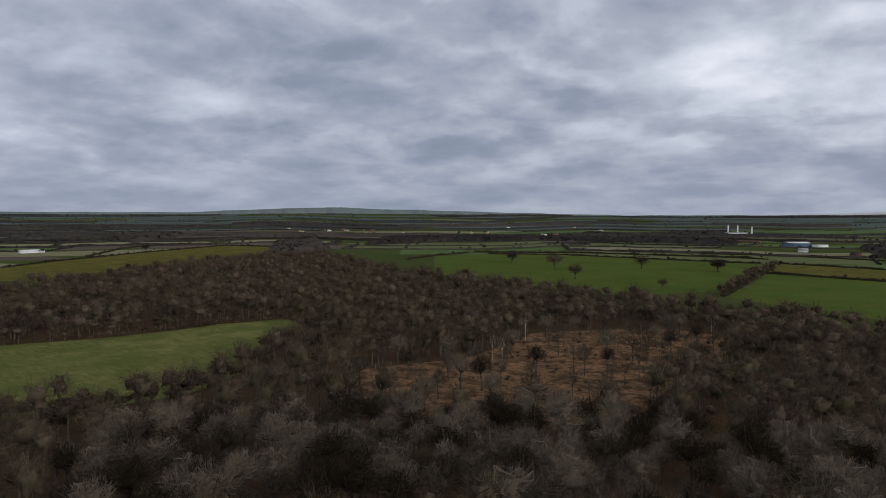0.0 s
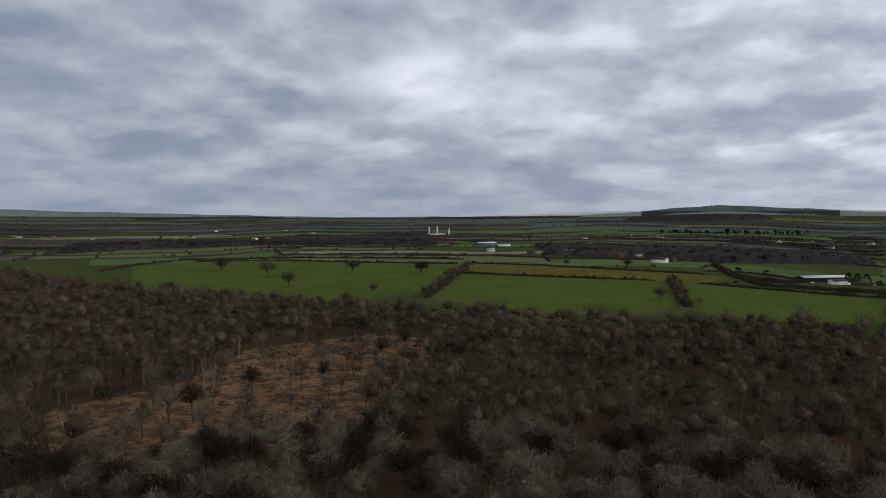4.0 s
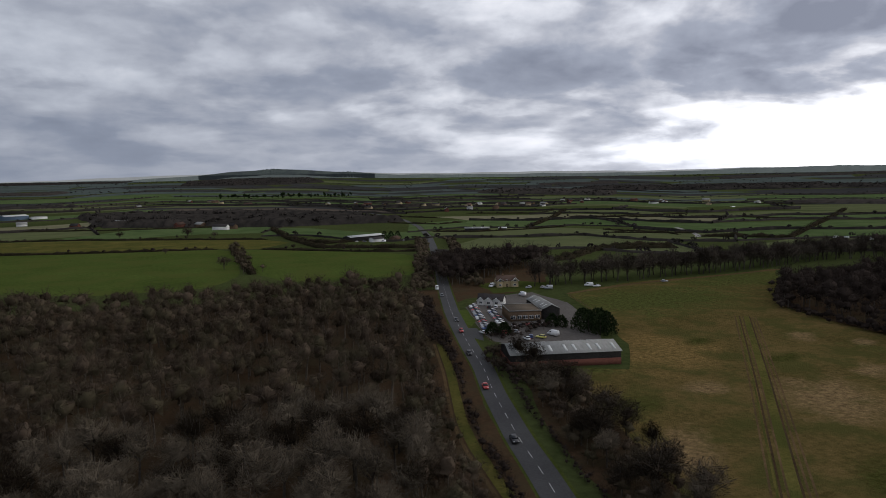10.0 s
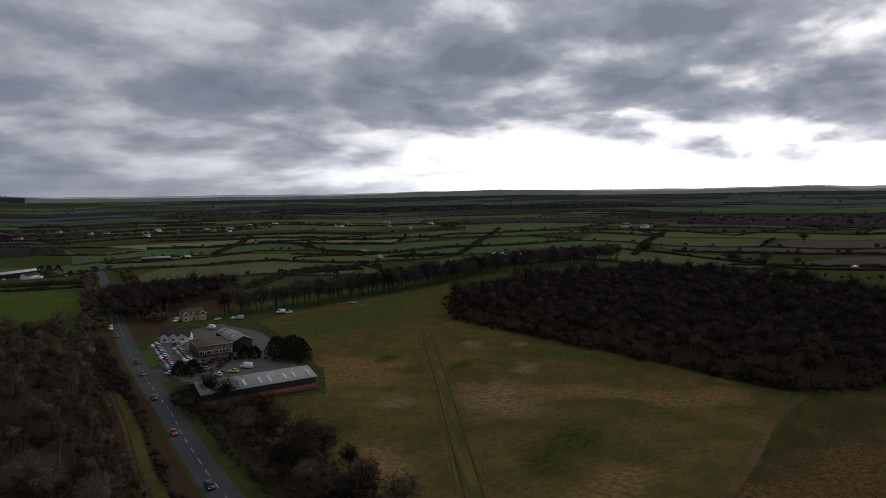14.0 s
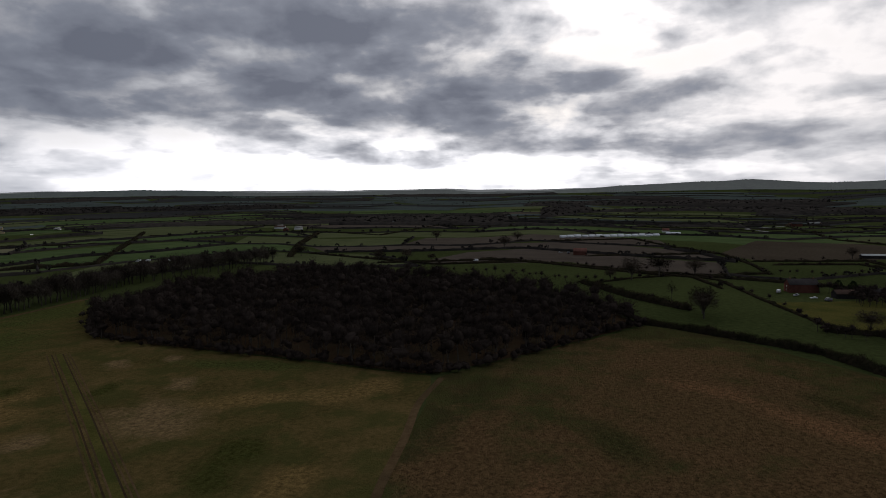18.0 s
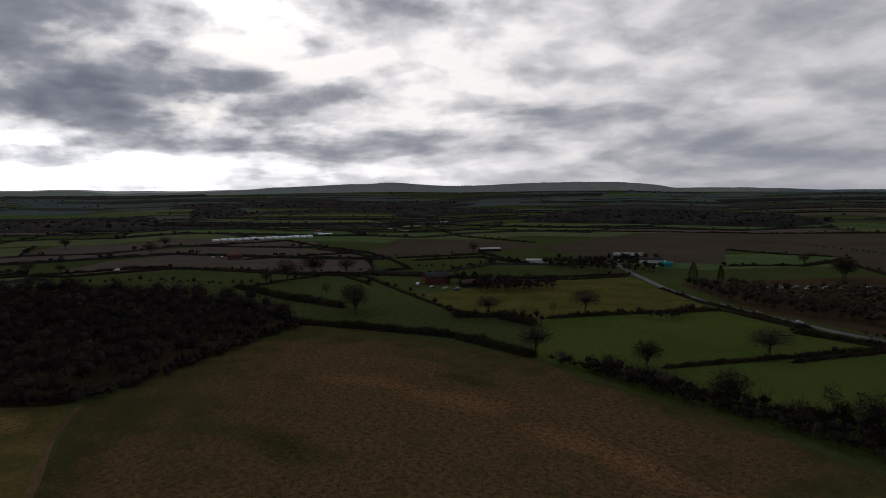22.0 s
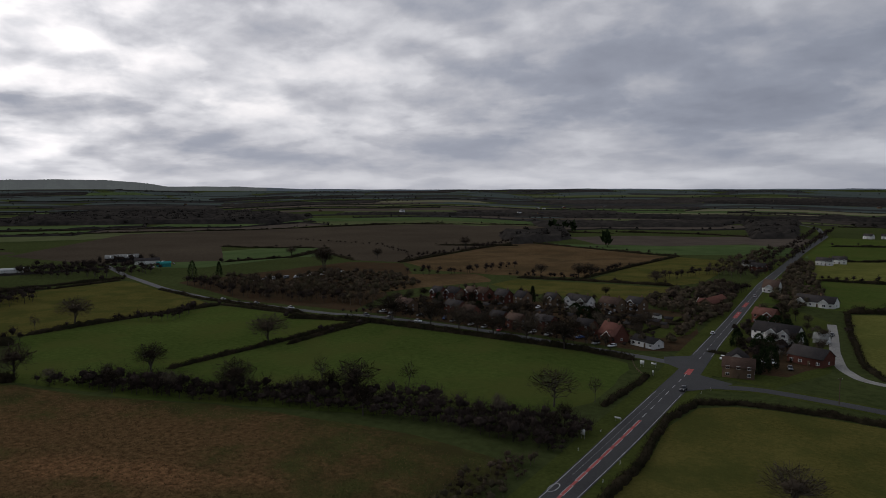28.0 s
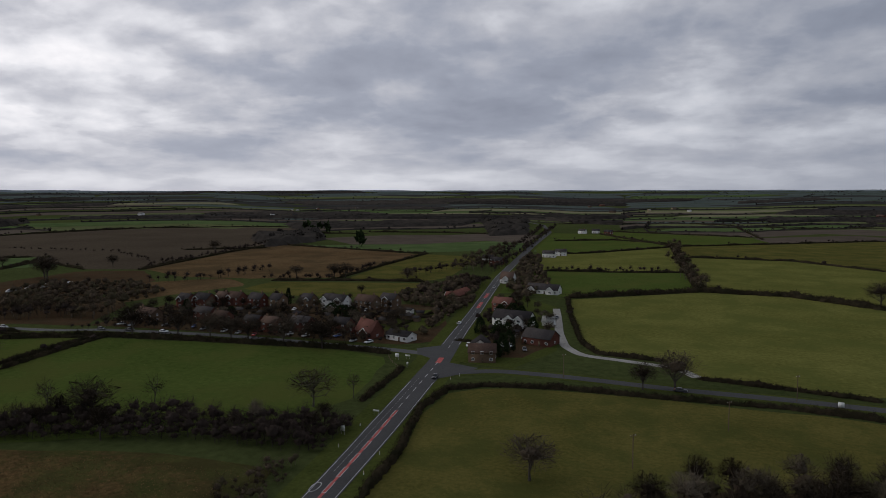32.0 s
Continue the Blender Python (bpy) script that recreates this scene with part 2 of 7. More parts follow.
TAN, BARE, LUSH, GREEN = (0.165, 0.110, 0.040), (0.190, 0.128, 0.062), (0.046, 0.050, 0.013), (0.062, 0.072, 0.020)
PASTURE_PLACES = [(230, 300, 75, 46, 5, 3), (330, 335, 70, 30, 10, 3), (128, 205, 30, 16, -20, 3), (165, 205, 36, 24, 50, 0), (177, 143, 26, 18, 40, 1), (235, 206, 12, 8, 30, 1), (215, 159, 11, 7, 30, 1), (248, 188, 8, 5, 30, 1), (160, 101, 18, 11, 30, 2), (142, 98, 14, 9, 30, 2), (205, 120, 30, 10, -60, 0), (110, 128, 18, 9, 40, 1), (225, 90, 26, 14, -30, 0), (120, 160, 16, 10, 30, 2), (190, 215, 10, 6, 20, 2), (140, 78, 22, 9, 10, 0), (245, 150, 10, 40, 5, 3), (200, 182, 12, 6, 10, 2), (150, 165, 10, 7, 0, 1)]
M["rough_pasture"] = worn_grass("rough_pasture", (0.062, 0.052, 0.016), (0.150, 0.104, 0.040), PASTURE_PLACES, (TAN, BARE, LUSH, GREEN), 0.035, 0.5, (0.064, 0.065, 0.019), edge=(0.47, 0.60), span=(0.36, 0.64), bump=0.5, bump_scale=1.0)
TUSSOCK_PLACES = [(215, -40, 118, 82, 35, 0), (130, -40, 82, 112, 0, 0), (290, -20, 58, 40, 50, 0), (150, 30, 78, 36, 0, 0), (180, -100, 78, 34, 25, 0), (215, -60, 30, 10, 40, 1), (120, -20, 18, 30, 0, 1), (160, -85, 40, 8, 25, 1), (250, -30, 26, 8, 60, 1), (140, 20, 30, 8, 0, 1), (190, 0, 24, 9, 30, 2), (110, -90, 20, 12, 0, 2), (240, -70, 18, 8, 30, 2)]
M["tussock"] = worn_grass("tussock", (0.042, 0.047, 0.015), (0.086, 0.082, 0.028), TUSSOCK_PLACES, ((0.122, 0.074, 0.034), (0.180, 0.098, 0.046), (0.050, 0.048, 0.017)), 0.05, 0.9, (0.052, 0.044, 0.018), bump=0.9, bump_scale=0.9)
M["plough"] = surface("plough", (0.050, 0.039, 0.028), (0.088, 0.070, 0.049), 0.008, 0.3, bump=0.2, bump_scale=1.0)
M["stubble"] = surface("stubble", (0.072, 0.046, 0.022), (0.150, 0.098, 0.050), 0.014, 0.4, (0.070, 0.050, 0.026), bump=0.3, bump_scale=1.0)
M["litter"] = surface("litter", (0.040, 0.027, 0.016), (0.085, 0.052, 0.029), 0.05, 0.7, (0.060, 0.046, 0.026), bump=0.3)
M["bracken"] = surface("bracken", (0.060, 0.035, 0.018), (0.260, 0.155, 0.085), 0.09, 0.5, (0.034, 0.025, 0.016), bump=0.6, bump_scale=0.8)
M["verge"] = surface("verge", (0.038, 0.050, 0.013), (0.074, 0.084, 0.022), 0.05, 0.8, bump=0.2)
# far fields: crop colours with a little haze painted in, lighter and cooler
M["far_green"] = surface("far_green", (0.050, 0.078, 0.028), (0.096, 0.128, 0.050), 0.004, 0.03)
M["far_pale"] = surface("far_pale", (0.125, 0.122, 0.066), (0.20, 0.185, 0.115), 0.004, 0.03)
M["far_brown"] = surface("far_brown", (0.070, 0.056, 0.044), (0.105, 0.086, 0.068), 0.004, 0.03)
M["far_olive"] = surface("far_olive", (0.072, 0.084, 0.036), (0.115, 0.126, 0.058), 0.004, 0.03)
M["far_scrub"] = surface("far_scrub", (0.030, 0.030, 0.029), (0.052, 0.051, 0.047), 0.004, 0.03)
# hill slopes with the blue-grey of haze painted into the base colour
M["hazed_hill"] = surface("hazed_hill", (0.052, 0.066, 0.060), (0.090, 0.106, 0.094), 0.004, 0.03)
M["asphalt"] = surface("asphalt", (0.037, 0.036, 0.036), (0.064, 0.063, 0.062), 0.05, 2.0, rough=0.85, spec=0.15)
M["lane_asphalt"] = surface("lane_asphalt", (0.046, 0.045, 0.046), (0.080, 0.079, 0.080), 0.05, 2.0, rough=0.7, spec=0.2)
M["concrete"] = surface("concrete", (0.19, 0.18, 0.165), (0.33, 0.32, 0.295), 0.1, 1.0)
M["white_line"] = surface("white_line", (0.16, 0.16, 0.16), (0.58, 0.58, 0.56), 0.5, 2.0, rough=0.7)
M["red_surface"] = surface("red_surface", (0.30, 0.075, 0.070), (0.45, 0.13, 0.12), 0.3, 2.0)
M["twigs"] = surface("twigs", (0.018, 0.013, 0.009), (0.118, 0.088, 0.062), 0.055, 1.1, (0.072, 0.063, 0.036), island=0.20, amount=0.58, span=(0.36, 0.66), stretch=((0, 0, 0), (1.0, 1.0, 0.3)))
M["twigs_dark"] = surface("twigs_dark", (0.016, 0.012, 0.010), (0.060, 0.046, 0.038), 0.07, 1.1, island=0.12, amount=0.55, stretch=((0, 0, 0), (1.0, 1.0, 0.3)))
M["tree_twigs"] = surface("tree_twigs", (0.020, 0.015, 0.010), (0.132, 0.108, 0.078), 0.1, 0.5, vary=0.7, island=0.25)
M["oak_twigs"] = surface("oak_twigs", (0.022, 0.017, 0.012), (0.085, 0.066, 0.047), 0.1, 0.5, vary=0.4, island=0.2)
M["belt_twigs"] = surface("belt_twigs", (0.034, 0.027, 0.021), (0.115, 0.094, 0.074), 0.1, 0.5, vary=0.4, island=0.2)
M["bark"] = surface("bark", (0.040, 0.034, 0.028), (0.095, 0.083, 0.068), 0.3, 2.0, vary=0.3)
M["wood_bark"] = surface("wood_bark", (0.060, 0.048, 0.036), (0.180, 0.150, 0.118), 0.1, 2.0, span=(0.40, 0.62))
M["pale_bark"] = surface("pale_bark", (0.22, 0.20, 0.17), (0.42, 0.39, 0.35), 0.4, 2.0, vary=0.3)
M["hedge_twigs"] = surface("hedge_twigs", (0.019, 0.016, 0.010), (0.052, 0.041, 0.025), 0.06, 0.5, (0.021, 0.021, 0.011), island=0.2)
M["evergreen"] = surface("evergreen", (0.014, 0.022, 0.010), (0.035, 0.050, 0.020), 0.2, 1.0, island=0.3)
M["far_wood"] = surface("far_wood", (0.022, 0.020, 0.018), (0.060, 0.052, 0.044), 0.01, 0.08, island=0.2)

# ------------------------------------------------------------ mesh helpers
rng = np.random.default_rng(7)


def raw(name, verts, faces):
    """A mesh of triangles or quads from arrays."""
    me = bpy.data.meshes.new(name)
    verts, faces = np.asarray(verts, np.float32), np.asarray(faces, np.int32)
    n, k = faces.shape
    me.vertices.add(len(verts))
    me.vertices.foreach_set("co", verts.ravel())
    me.loops.add(n * k)
    me.loops.foreach_set("vertex_index", faces.ravel())
    me.polygons.add(n)
    me.polygons.foreach_set("loop_start", np.arange(0, n * k, k, dtype=np.int32))
    me.polygons.foreach_set("loop_total", np.full(n, k, np.int32))
    me.update(calc_edges=True)
    return me


def thing(name, verts, faces, mat, label="", category="", group="", kind="", parent=None):
    me = raw(name, verts, faces)
    me.materials.append(mat)
    ob = new(name, me)
    if parent:
        ob.parent = parent
    return tagged(ob, label, category, group, kind)


SKYLINE = np.array([
    (-180, -0.08), (-165, -0.08), (-158, -0.02), (-150, -0.07), (-140, -0.04), (-133, 0.05), (-128, 0.22), (-122.5, 0.27), (-120, 0.6), (-118, 0.78), (-113, 0.77), (-108, 0.62), (-105, 0.48), (-99.6, 0.84),
    (-92, 0.57), (-84, 0.12), (-78, 0.05), (-75.5, 0.26), (-72, 0.24), (-66, 0.14), (-60, 0.15), (-55, 0.38), (-51.5, 0.46), (-45, 0.33), (-38, 0.12), (-25, 0.14), (-17, 0.2), (-13, 0.42), (-10, 0.62), (-7, 0.77),
    (-3, 0.5), (0, 0.2), (4, 0.0), (12, -0.1), (24, -0.12), (33, 0.05), (39.4, 0.23), (44, 0.33), (48.8, 0.47), (54, 0.3), (60, 0.03), (72, 0.02), (110, 0), (180, -0.08)])


def land(x, y):
    """Height of the land: flat nearby, rising to the hills on the skyline."""
    x, y = np.asarray(x, float), np.asarray(y, float)
    r, az = np.hypot(x, y), np.degrees(np.arctan2(-x, y))
    el = np.interp(az, SKYLINE[:, 0], SKYLINE[:, 1]) * 0.25 - 0.2
    s = np.clip((r - 2100) / 2600, 0, 1.06) ** 1.5
    return s * (68 + r * np.tan(np.radians(el)))


def inside(poly, x, y):
    poly = np.asarray(poly, float)
    hit = np.zeros(np.shape(x), bool)
    for (x0, y0), (x1, y1) in zip(poly, np.roll(poly, -1, 0)):
        if y0 != y1:
            hit ^= ((y0 > y) != (y1 > y)) & (x < (x1 - x0) * (y - y0) / (y1 - y0) + x0)
    return hit


def boxed(polys):
    return [(np.min(w, 0), np.max(w, 0), w) for w in polys]


def within(boxes, x, y):
    """Which of the points lie in any of the polygons."""
    hit = np.zeros(np.shape(x), bool)
    for lo, hi, w in boxes:
        near = (x >= lo[0]) & (x <= hi[0]) & (y >= lo[1]) & (y <= hi[1])
        if near.any():
            hit |= inside(w, x, y)
    return hit


def resample(pts, step):
    pts = np.asarray(pts, float)
    d = np.r_[0, np.cumsum(np.hypot(*np.diff(pts, axis=0).T))]
    s = np.linspace(0, d[-1], max(2, int(d[-1] / step) + 1))
    return np.stack([np.interp(s, d, pts[:, 0]), np.interp(s, d, pts[:, 1])], 1)


def smooth(pts, step):
    """A rounded line through the points."""
    p = resample(pts, step)
    for _ in range(6):
        q = p.copy()
        q[1:-1] = (p[:-2] + 2 * p[1:-1] + p[2:]) / 4
        p = q
    return p


def normals(p):
    d = np.gradient(p, axis=0)
    d /= np.hypot(d[:, 0], d[:, 1])[:, None] + 1e-9
    return np.stack([-d[:, 1], d[:, 0]], 1)


def ribbon(name, p, left, right, z, mat, label="", category="", kind="structure", parent=None):
    """A strip along p from left to right of it; widths may vary along it."""
    n = normals(p)
    a, b = p + n * np.broadcast_to(left, (len(p),))[:, None], p - n * np.broadcast_to(right, (len(p),))[:, None]
    v = np.concatenate([np.c_[a, land(*a.T) + z], np.c_[b, land(*b.T) + z]])
    i, m = np.arange(len(p) - 1), len(p)
    return thing(name, v, np.stack([i + m, i + m + 1, i + 1, i], 1), mat, label, category, kind=kind, parent=parent)


PATCHES = []


def patch(name, poly, z, mat, label, category="field", kind="structure"):
    """A flat field with slightly wavering edges."""
    PATCHES.append(poly)
    p = resample([*poly, poly[0]], 12)[:-1]
    p = p + rng.normal(0, 0.5, p.shape)
    bm = bmesh.new()
    vs = [bm.verts.new((x, y, float(land(x, y)) + z)) for x, y in p]
    face = bm.faces.new(vs)
    if face.normal.z < 0:
        face.normal_flip()
    bmesh.ops.triangulate(bm, faces=[face])
    me = bpy.data.meshes.new(name)
    bm.to_mesh(me)
    bm.free()
    me.materials.append(mat)
    return tagged(new(name, me), label, category, kind=kind)


def prism(p0, p1, r0, r1, sides=5):
    """A tapered rod as vertices and quads."""
    p0, p1 = np.asarray(p0, float), np.asarray(p1, float)
    d = p1 - p0
    d = d / (np.linalg.norm(d) + 1e-9)
    u = np.cross(d, (0.3, 0.5, 0.81))
    u /= np.linalg.norm(u)
    w = np.cross(d, u)
    a = np.arange(sides) * 2 * math.pi / sides
    ring = np.cos(a)[:, None] * u + np.sin(a)[:, None] * w
    v = np.concatenate([p0 + ring * r0, p1 + ring * r1])
    i = np.arange(sides)
    return v, np.stack([i, (i + 1) % sides, (i + 1) % sides + sides, i + sides], 1)


def join(pieces):
    v, f, k = [], [], 0
    for a, b in pieces:
        v.append(a)
        f.append(np.asarray(b) + k)
        k += len(a)
    return np.concatenate(v), np.concatenate(f)


def twigs(r, start, way, length, width):
    """Slender tapering triangles from start along way."""
    n = len(start)
    side = np.cross(way, r.normal(size=(n, 3)))
    side /= np.linalg.norm(side, axis=1)[:, None] + 1e-9
    half = side * (np.broadcast_to(width, (n,)) / 2)[:, None]
    tip = start + way * np.broadcast_to(length, (n,))[:, None]
    v = np.stack([start - half, start + half, tip], 1).reshape(-1, 3)
    return v, np.arange(3 * n).reshape(n, 3)


def thicket_core(seed, rad, rise, mid, fill):
    """The dense inside of a crown: an uneven, lumpy dome of crossing twigs."""
    r = np.random.default_rng(seed + 900)
    seg, ups = 8, np.radians((-40, -8, 24, 54))
    v = []
    for k, e in enumerate(ups):
        a = (np.arange(seg) + 0.5 * (k % 2)) * 2 * math.pi / seg + r.uniform(-0.25, 0.25, seg)
        q = fill * r.uniform(0.35, 1.4, seg)
        v.append(np.stack([np.cos(a) * math.cos(e) * rad * q, np.sin(a) * math.cos(e) * rad * q, mid + math.sin(e) * rise * q], 1))
    v = np.concatenate([*v, [(r.normal(0, 0.1 * rad), r.normal(0, 0.1 * rad), mid + rise * fill)]])
    f, i = [], np.arange(seg)
    for k in range(len(ups) - 1):
        a, b, c, d = k * seg + i, k * seg + (i + 1) % seg, (k + 1) * seg + i, (k + 1) * seg + (i + 1) % seg
        f += [np.stack([a, b, d], 1), np.stack([a, d, c], 1)]
    f.append(np.stack([(len(ups) - 1) * seg + i, (len(ups) - 1) * seg + (i + 1) % seg, np.full(seg, len(v) - 1)], 1))
    return v, np.concatenate(f)


def bare_tree(seed, h, rad, limbs, count, width, bole=0.32, flat=0.36, droop=0.15, girth=1.0, twig_len=(0.09, 0.19), wild=0.26, fill=0.0):
    """A leafless tree: trunk and limbs as rods, twigs as slender triangles."""
    r = np.random.default_rng(seed)
    top = np.array([r.normal(0, 0.03 * h), r.normal(0, 0.03 * h), h * 0.62])
    fork = np.array([top[0] * 0.4, top[1] * 0.4, h * bole])
    wood = [prism((0, 0, -0.3), fork, 0.026 * h * girth, 0.019 * h * girth, max(3, min(6, limbs + 1))), prism(fork, top, 0.019 * h * girth, 0.006 * h * girth, max(3, min(5, limbs)))]
    tips = []
    mid = np.array([0, 0, h * (1 - flat)])
    for k in range(limbs):
        a = (k + r.uniform(-0.3, 0.3)) * 2.4
        s = fork + (top - fork) * r.uniform(0, 0.95)
        e = r.uniform(0.1, 1.25)
        goal = mid + np.array([math.cos(a) * math.cos(e) * rad, math.sin(a) * math.cos(e) * rad, math.sin(e) * h * flat]) * r.uniform(0.7, 0.95)
        knee = s + (goal - s) * 0.5 + np.array([0, 0, -0.04 * h]) + r.normal(0, 0.03 * h, 3)
        wood += [prism(s, knee, 0.011 * h * girth, 0.007 * h * girth, 4), prism(knee, goal, 0.007 * h * girth, 0.002 * h, 3)]
        tips += [knee, goal, knee + (goal - knee) * 0.5]
    tips = np.array(tips) if tips else np.array([mid, (fork + mid) / 2, top])
    u = r.normal(size=(count, 3))
    u[:, 2] = np.abs(u[:, 2]) * 1.1 - droop
    u /= np.linalg.norm(u, axis=1)[:, None]
    shell = r.uniform(0.35, 1.0, count) ** 0.6
    lump = 1 + 0.22 * np.sin(u[:, 0] * 5 + seed) * np.sin(u[:, 1] * 4 + 2 * seed)
    at = mid + u * (shell * lump)[:, None] * np.array([rad, rad, h * flat])
    near = tips[r.integers(0, len(tips), count)]
    at = at * 0.82 + near * 0.18
    way = u * 1.0 + r.normal(0, wild, (count, 3)) + np.array([0, 0, 0.45])
    way /= np.linalg.norm(way, axis=1)[:, None]
    fine = twigs(r, at - way * h * 0.05, way, r.uniform(*twig_len, count) * h, width * r.uniform(0.6, 1.4, count))
    many = count // 9
    root = tips[r.integers(0, len(tips), many)]
    goal = at[r.integers(0, count, many)]
    reachy = np.linalg.norm(goal - root, axis=1)
    bough = twigs(r, root, (goal - root) / (reachy[:, None] + 1e-6), np.minimum(reachy, rad * 1.2), width * 2.2)
    crown = [fine, bough]
    if fill:
        crown.append(thicket_core(seed, rad, h * flat, mid[2], fill))
    return join(wood), join(crown)


def scatter(poly, step, jitter=0.45, holes=()):
    poly = np.asarray(poly, float)
    (x0, y0), (x1, y1) = poly.min(0), poly.max(0)
    gx, gy = np.meshgrid(np.arange(x0, x1, step), np.arange(y0, y1, step))
    gx = gx + (np.arange(gx.shape[0]) % 2)[:, None] * step * 0.5
    p = np.stack([gx.ravel(), gy.ravel()], 1) + rng.uniform(-jitter, jitter, (gx.size, 2)) * step
    keep = inside(poly, p[:, 0], p[:, 1])
    for hole in holes:
        keep &= ~inside(hole, p[:, 0], p[:, 1])
    return p[keep]


def planted(kinds, p, size=(0.8, 1.2)):
    """Copies of (verts, faces) templates set on the land at p, as one array."""
    which = rng.integers(0, len(kinds), len(p))
    out = []
    for k, (v, f) in enumerate(kinds):
        q = p[which == k]
        if not len(q):
            continue
        a, s = rng.uniform(0, 2 * math.pi, len(q)), rng.uniform(*size, len(q))
        c, n = np.cos(a) * s, np.sin(a) * s
        vx = v[None, :, 0] * c[:, None] - v[None, :, 1] * n[:, None] + q[:, :1]
        vy = v[None, :, 0] * n[:, None] + v[None, :, 1] * c[:, None] + q[:, 1:2]
        vz = v[None, :, 2] * (s * rng.uniform(0.85, 1.15, len(q)))[:, None] + land(q[:, 0], q[:, 1])[:, None]
        vv = np.stack([vx, vy, vz], 2).reshape(-1, 3)
        ff = (f[None] + (np.arange(len(q)) * len(v))[:, None, None]).reshape(-1, f.shape[1])
        out.append((vv, ff))
    return join(out)

# ------------------------------------------------------------ land
def make_ground():
    rr = np.r_[0.0, 40, 80, 120, np.arange(180, 1500, 90), np.arange(1500, 4950, 60)]
    aa = np.radians(np.arange(0, 360, 1.0))
    g, a = np.meshgrid(rr, aa, indexing="ij")
    x, y = -np.sin(a) * g, np.cos(a) * g
    z = land(x, y)
    z[-1] -= 60
    n, m = g.shape
    i, j = np.meshgrid(np.arange(n - 1), np.arange(m), indexing="ij")
    k = (j + 1) % m
    f = np.stack([i * m + j, i * m + k, (i + 1) * m + k, (i + 1) * m + j], 2).reshape(-1, 4)[:, ::-1]
    ob = thing("ground", np.stack([x, y, z], 2).reshape(-1, 3), f, M["pasture"], "wide green farmland rolling to low hills", "ground", kind="structure")
    for poly in ob.data.polygons:
        poly.use_smooth = True


make_ground()

# fields
patch("field", [(84, 130), (95, 165), (118, 205), (142, 192), (160, 218), (178, 262), (200, 335), (255, 351), (326, 354), (384, 360), (335, 310), (276, 252), (246, 70), (181, 61), (142, 56), (90, 40), (76, 60)], 0.04, M["rough_pasture"], "rough brownish pasture with worn tan patches")
patch("field", [(245, 68), (367, -14), (340, -52), (267, -104), (225, -115), (180, -134), (125, -148), (78, -148), (74, -60), (76, 56), (142, 54), (181, 59)], 0.05, M["tussock"], "dark tussocky rough field with reddish dead grass")
patch("field", [(234, -264), (186, -268), (116, -270), (88, -262), (82, -205), (100, -172), (170, -140), (225, -116), (236, -150)], 0.04, M["bright_grass"], "green grazing field behind a scrub belt")
patch("field", [(238, -150), (242, -260), (345, -254), (350, -146), (332, -130), (268, -106), (228, -117)], 0.05, M["bright_grass"], "bright green grazing field with single oaks")
patch("field", [(352, -146), (349, -254), (437, -270), (500, -285), (504, -229), (458, -92), (371, -105), (365, -122)], 0.04, M["olive_grass"], "olive paddock beside a farmstead")
patch("field", [(51, -136), (51, -164), (55, -201), (52, -222), (40, -230), (14, -233), (-23, -230), (-82, -223), (-130, -200), (-63, -171), (-18, -159), (6, -137)], 0.04, M["olive_grass"], "olive pasture inside a hedge by the road junction")
patch("field", [(27, -432), (-55, -483), (-110, -474), (-165, -425), (-150, -300), (-92, -250), (-62, -255), (-32, -262), (-22, -285), (5, -292), (13, -310), (22, -375)], 0.056, M["pale_grass"], "broad olive grazing field")
patch("field", [(28, -442), (-53, -490), (-56, -594), (60, -577), (88, -560), (80, -450)], 0.05, M["bright_grass"], "green paddock behind roadside houses")
patch("field", [(62, -584), (-56, -600), (-60, -858), (34, -753), (80, -730), (92, -620)], 0.05, M["pale_grass"], "olive field split by fences")
patch("field", [(86, -735), (36, -752), (-60, -864), (32, -1074), (110, -1090), (104, -840)], 0.05, M["bright_grass"], "deep green field along the road")
patch("field", [(-60, -494), (-68, -726), (-160, -712), (-217, -638), (-260, -560), (-151, -440)], 0.05, M["pale_grass"], "pale olive field with a lone thicket")
patch("field", [(-68, -734), (-64, -864), (-186, -927), (-337, -1010), (-420, -800), (-219, -646), (-160, -718)], 0.05, M["olive_grass"], "pale olive field")
patch("field", [(35, -1080), (-60, -868), (-186, -932), (-180, -1046), (30, -1146)], 0.05, M["bright_grass"], "deep green field")
patch("field", [(407, -505), (425, -663), (428, -783), (549, -1150), (673, -1140), (895, -1036), (874, -1002), (951, -761), (790, -530), (700, -521), (592, -576), (550, -540), (456, -495)], 0.05, M["plough"], "large bare brown ploughed field")
patch("field", [(792, -315), (1033, -586), (951, -757), (846, -709), (700, -518), (583, -433), (560, -420), (640, -330)], 0.06, M["plough"], "bare brown ploughed field")
patch("field", [(403, -507), (421, -663), (424, -779), (242, -712), (206, -699), (212, -588), (215, -497), (280, -474), (340, -470)], 0.05, M["stubble"], "tan stubble field with dead growth")
patch("field", [(256, -424), (254, -461), (203, -471), (135, -483), (128, -440), (141, -411), (215, -403)], 0.05, M["olive_grass"], "yellow-green paddock behind the village")
patch("field", [(205, -492), (210, -586), (203, -700), (140, -690), (130, -520), (140, -494)], 0.05, M["olive_grass"], "yellow-green field by the road")
patch("field", [(322, -360), (345, -436), (301, -473), (262, -440), (285, -391), (300, -340)], 0.05, M["stubble"], "tan rough ground with bracken")
patch("field", [(806, -104), (1020, -178), (963, -306), (829, -342), (755, -240), (730, -130)], 0.05, M["plough"], "bare brown field")
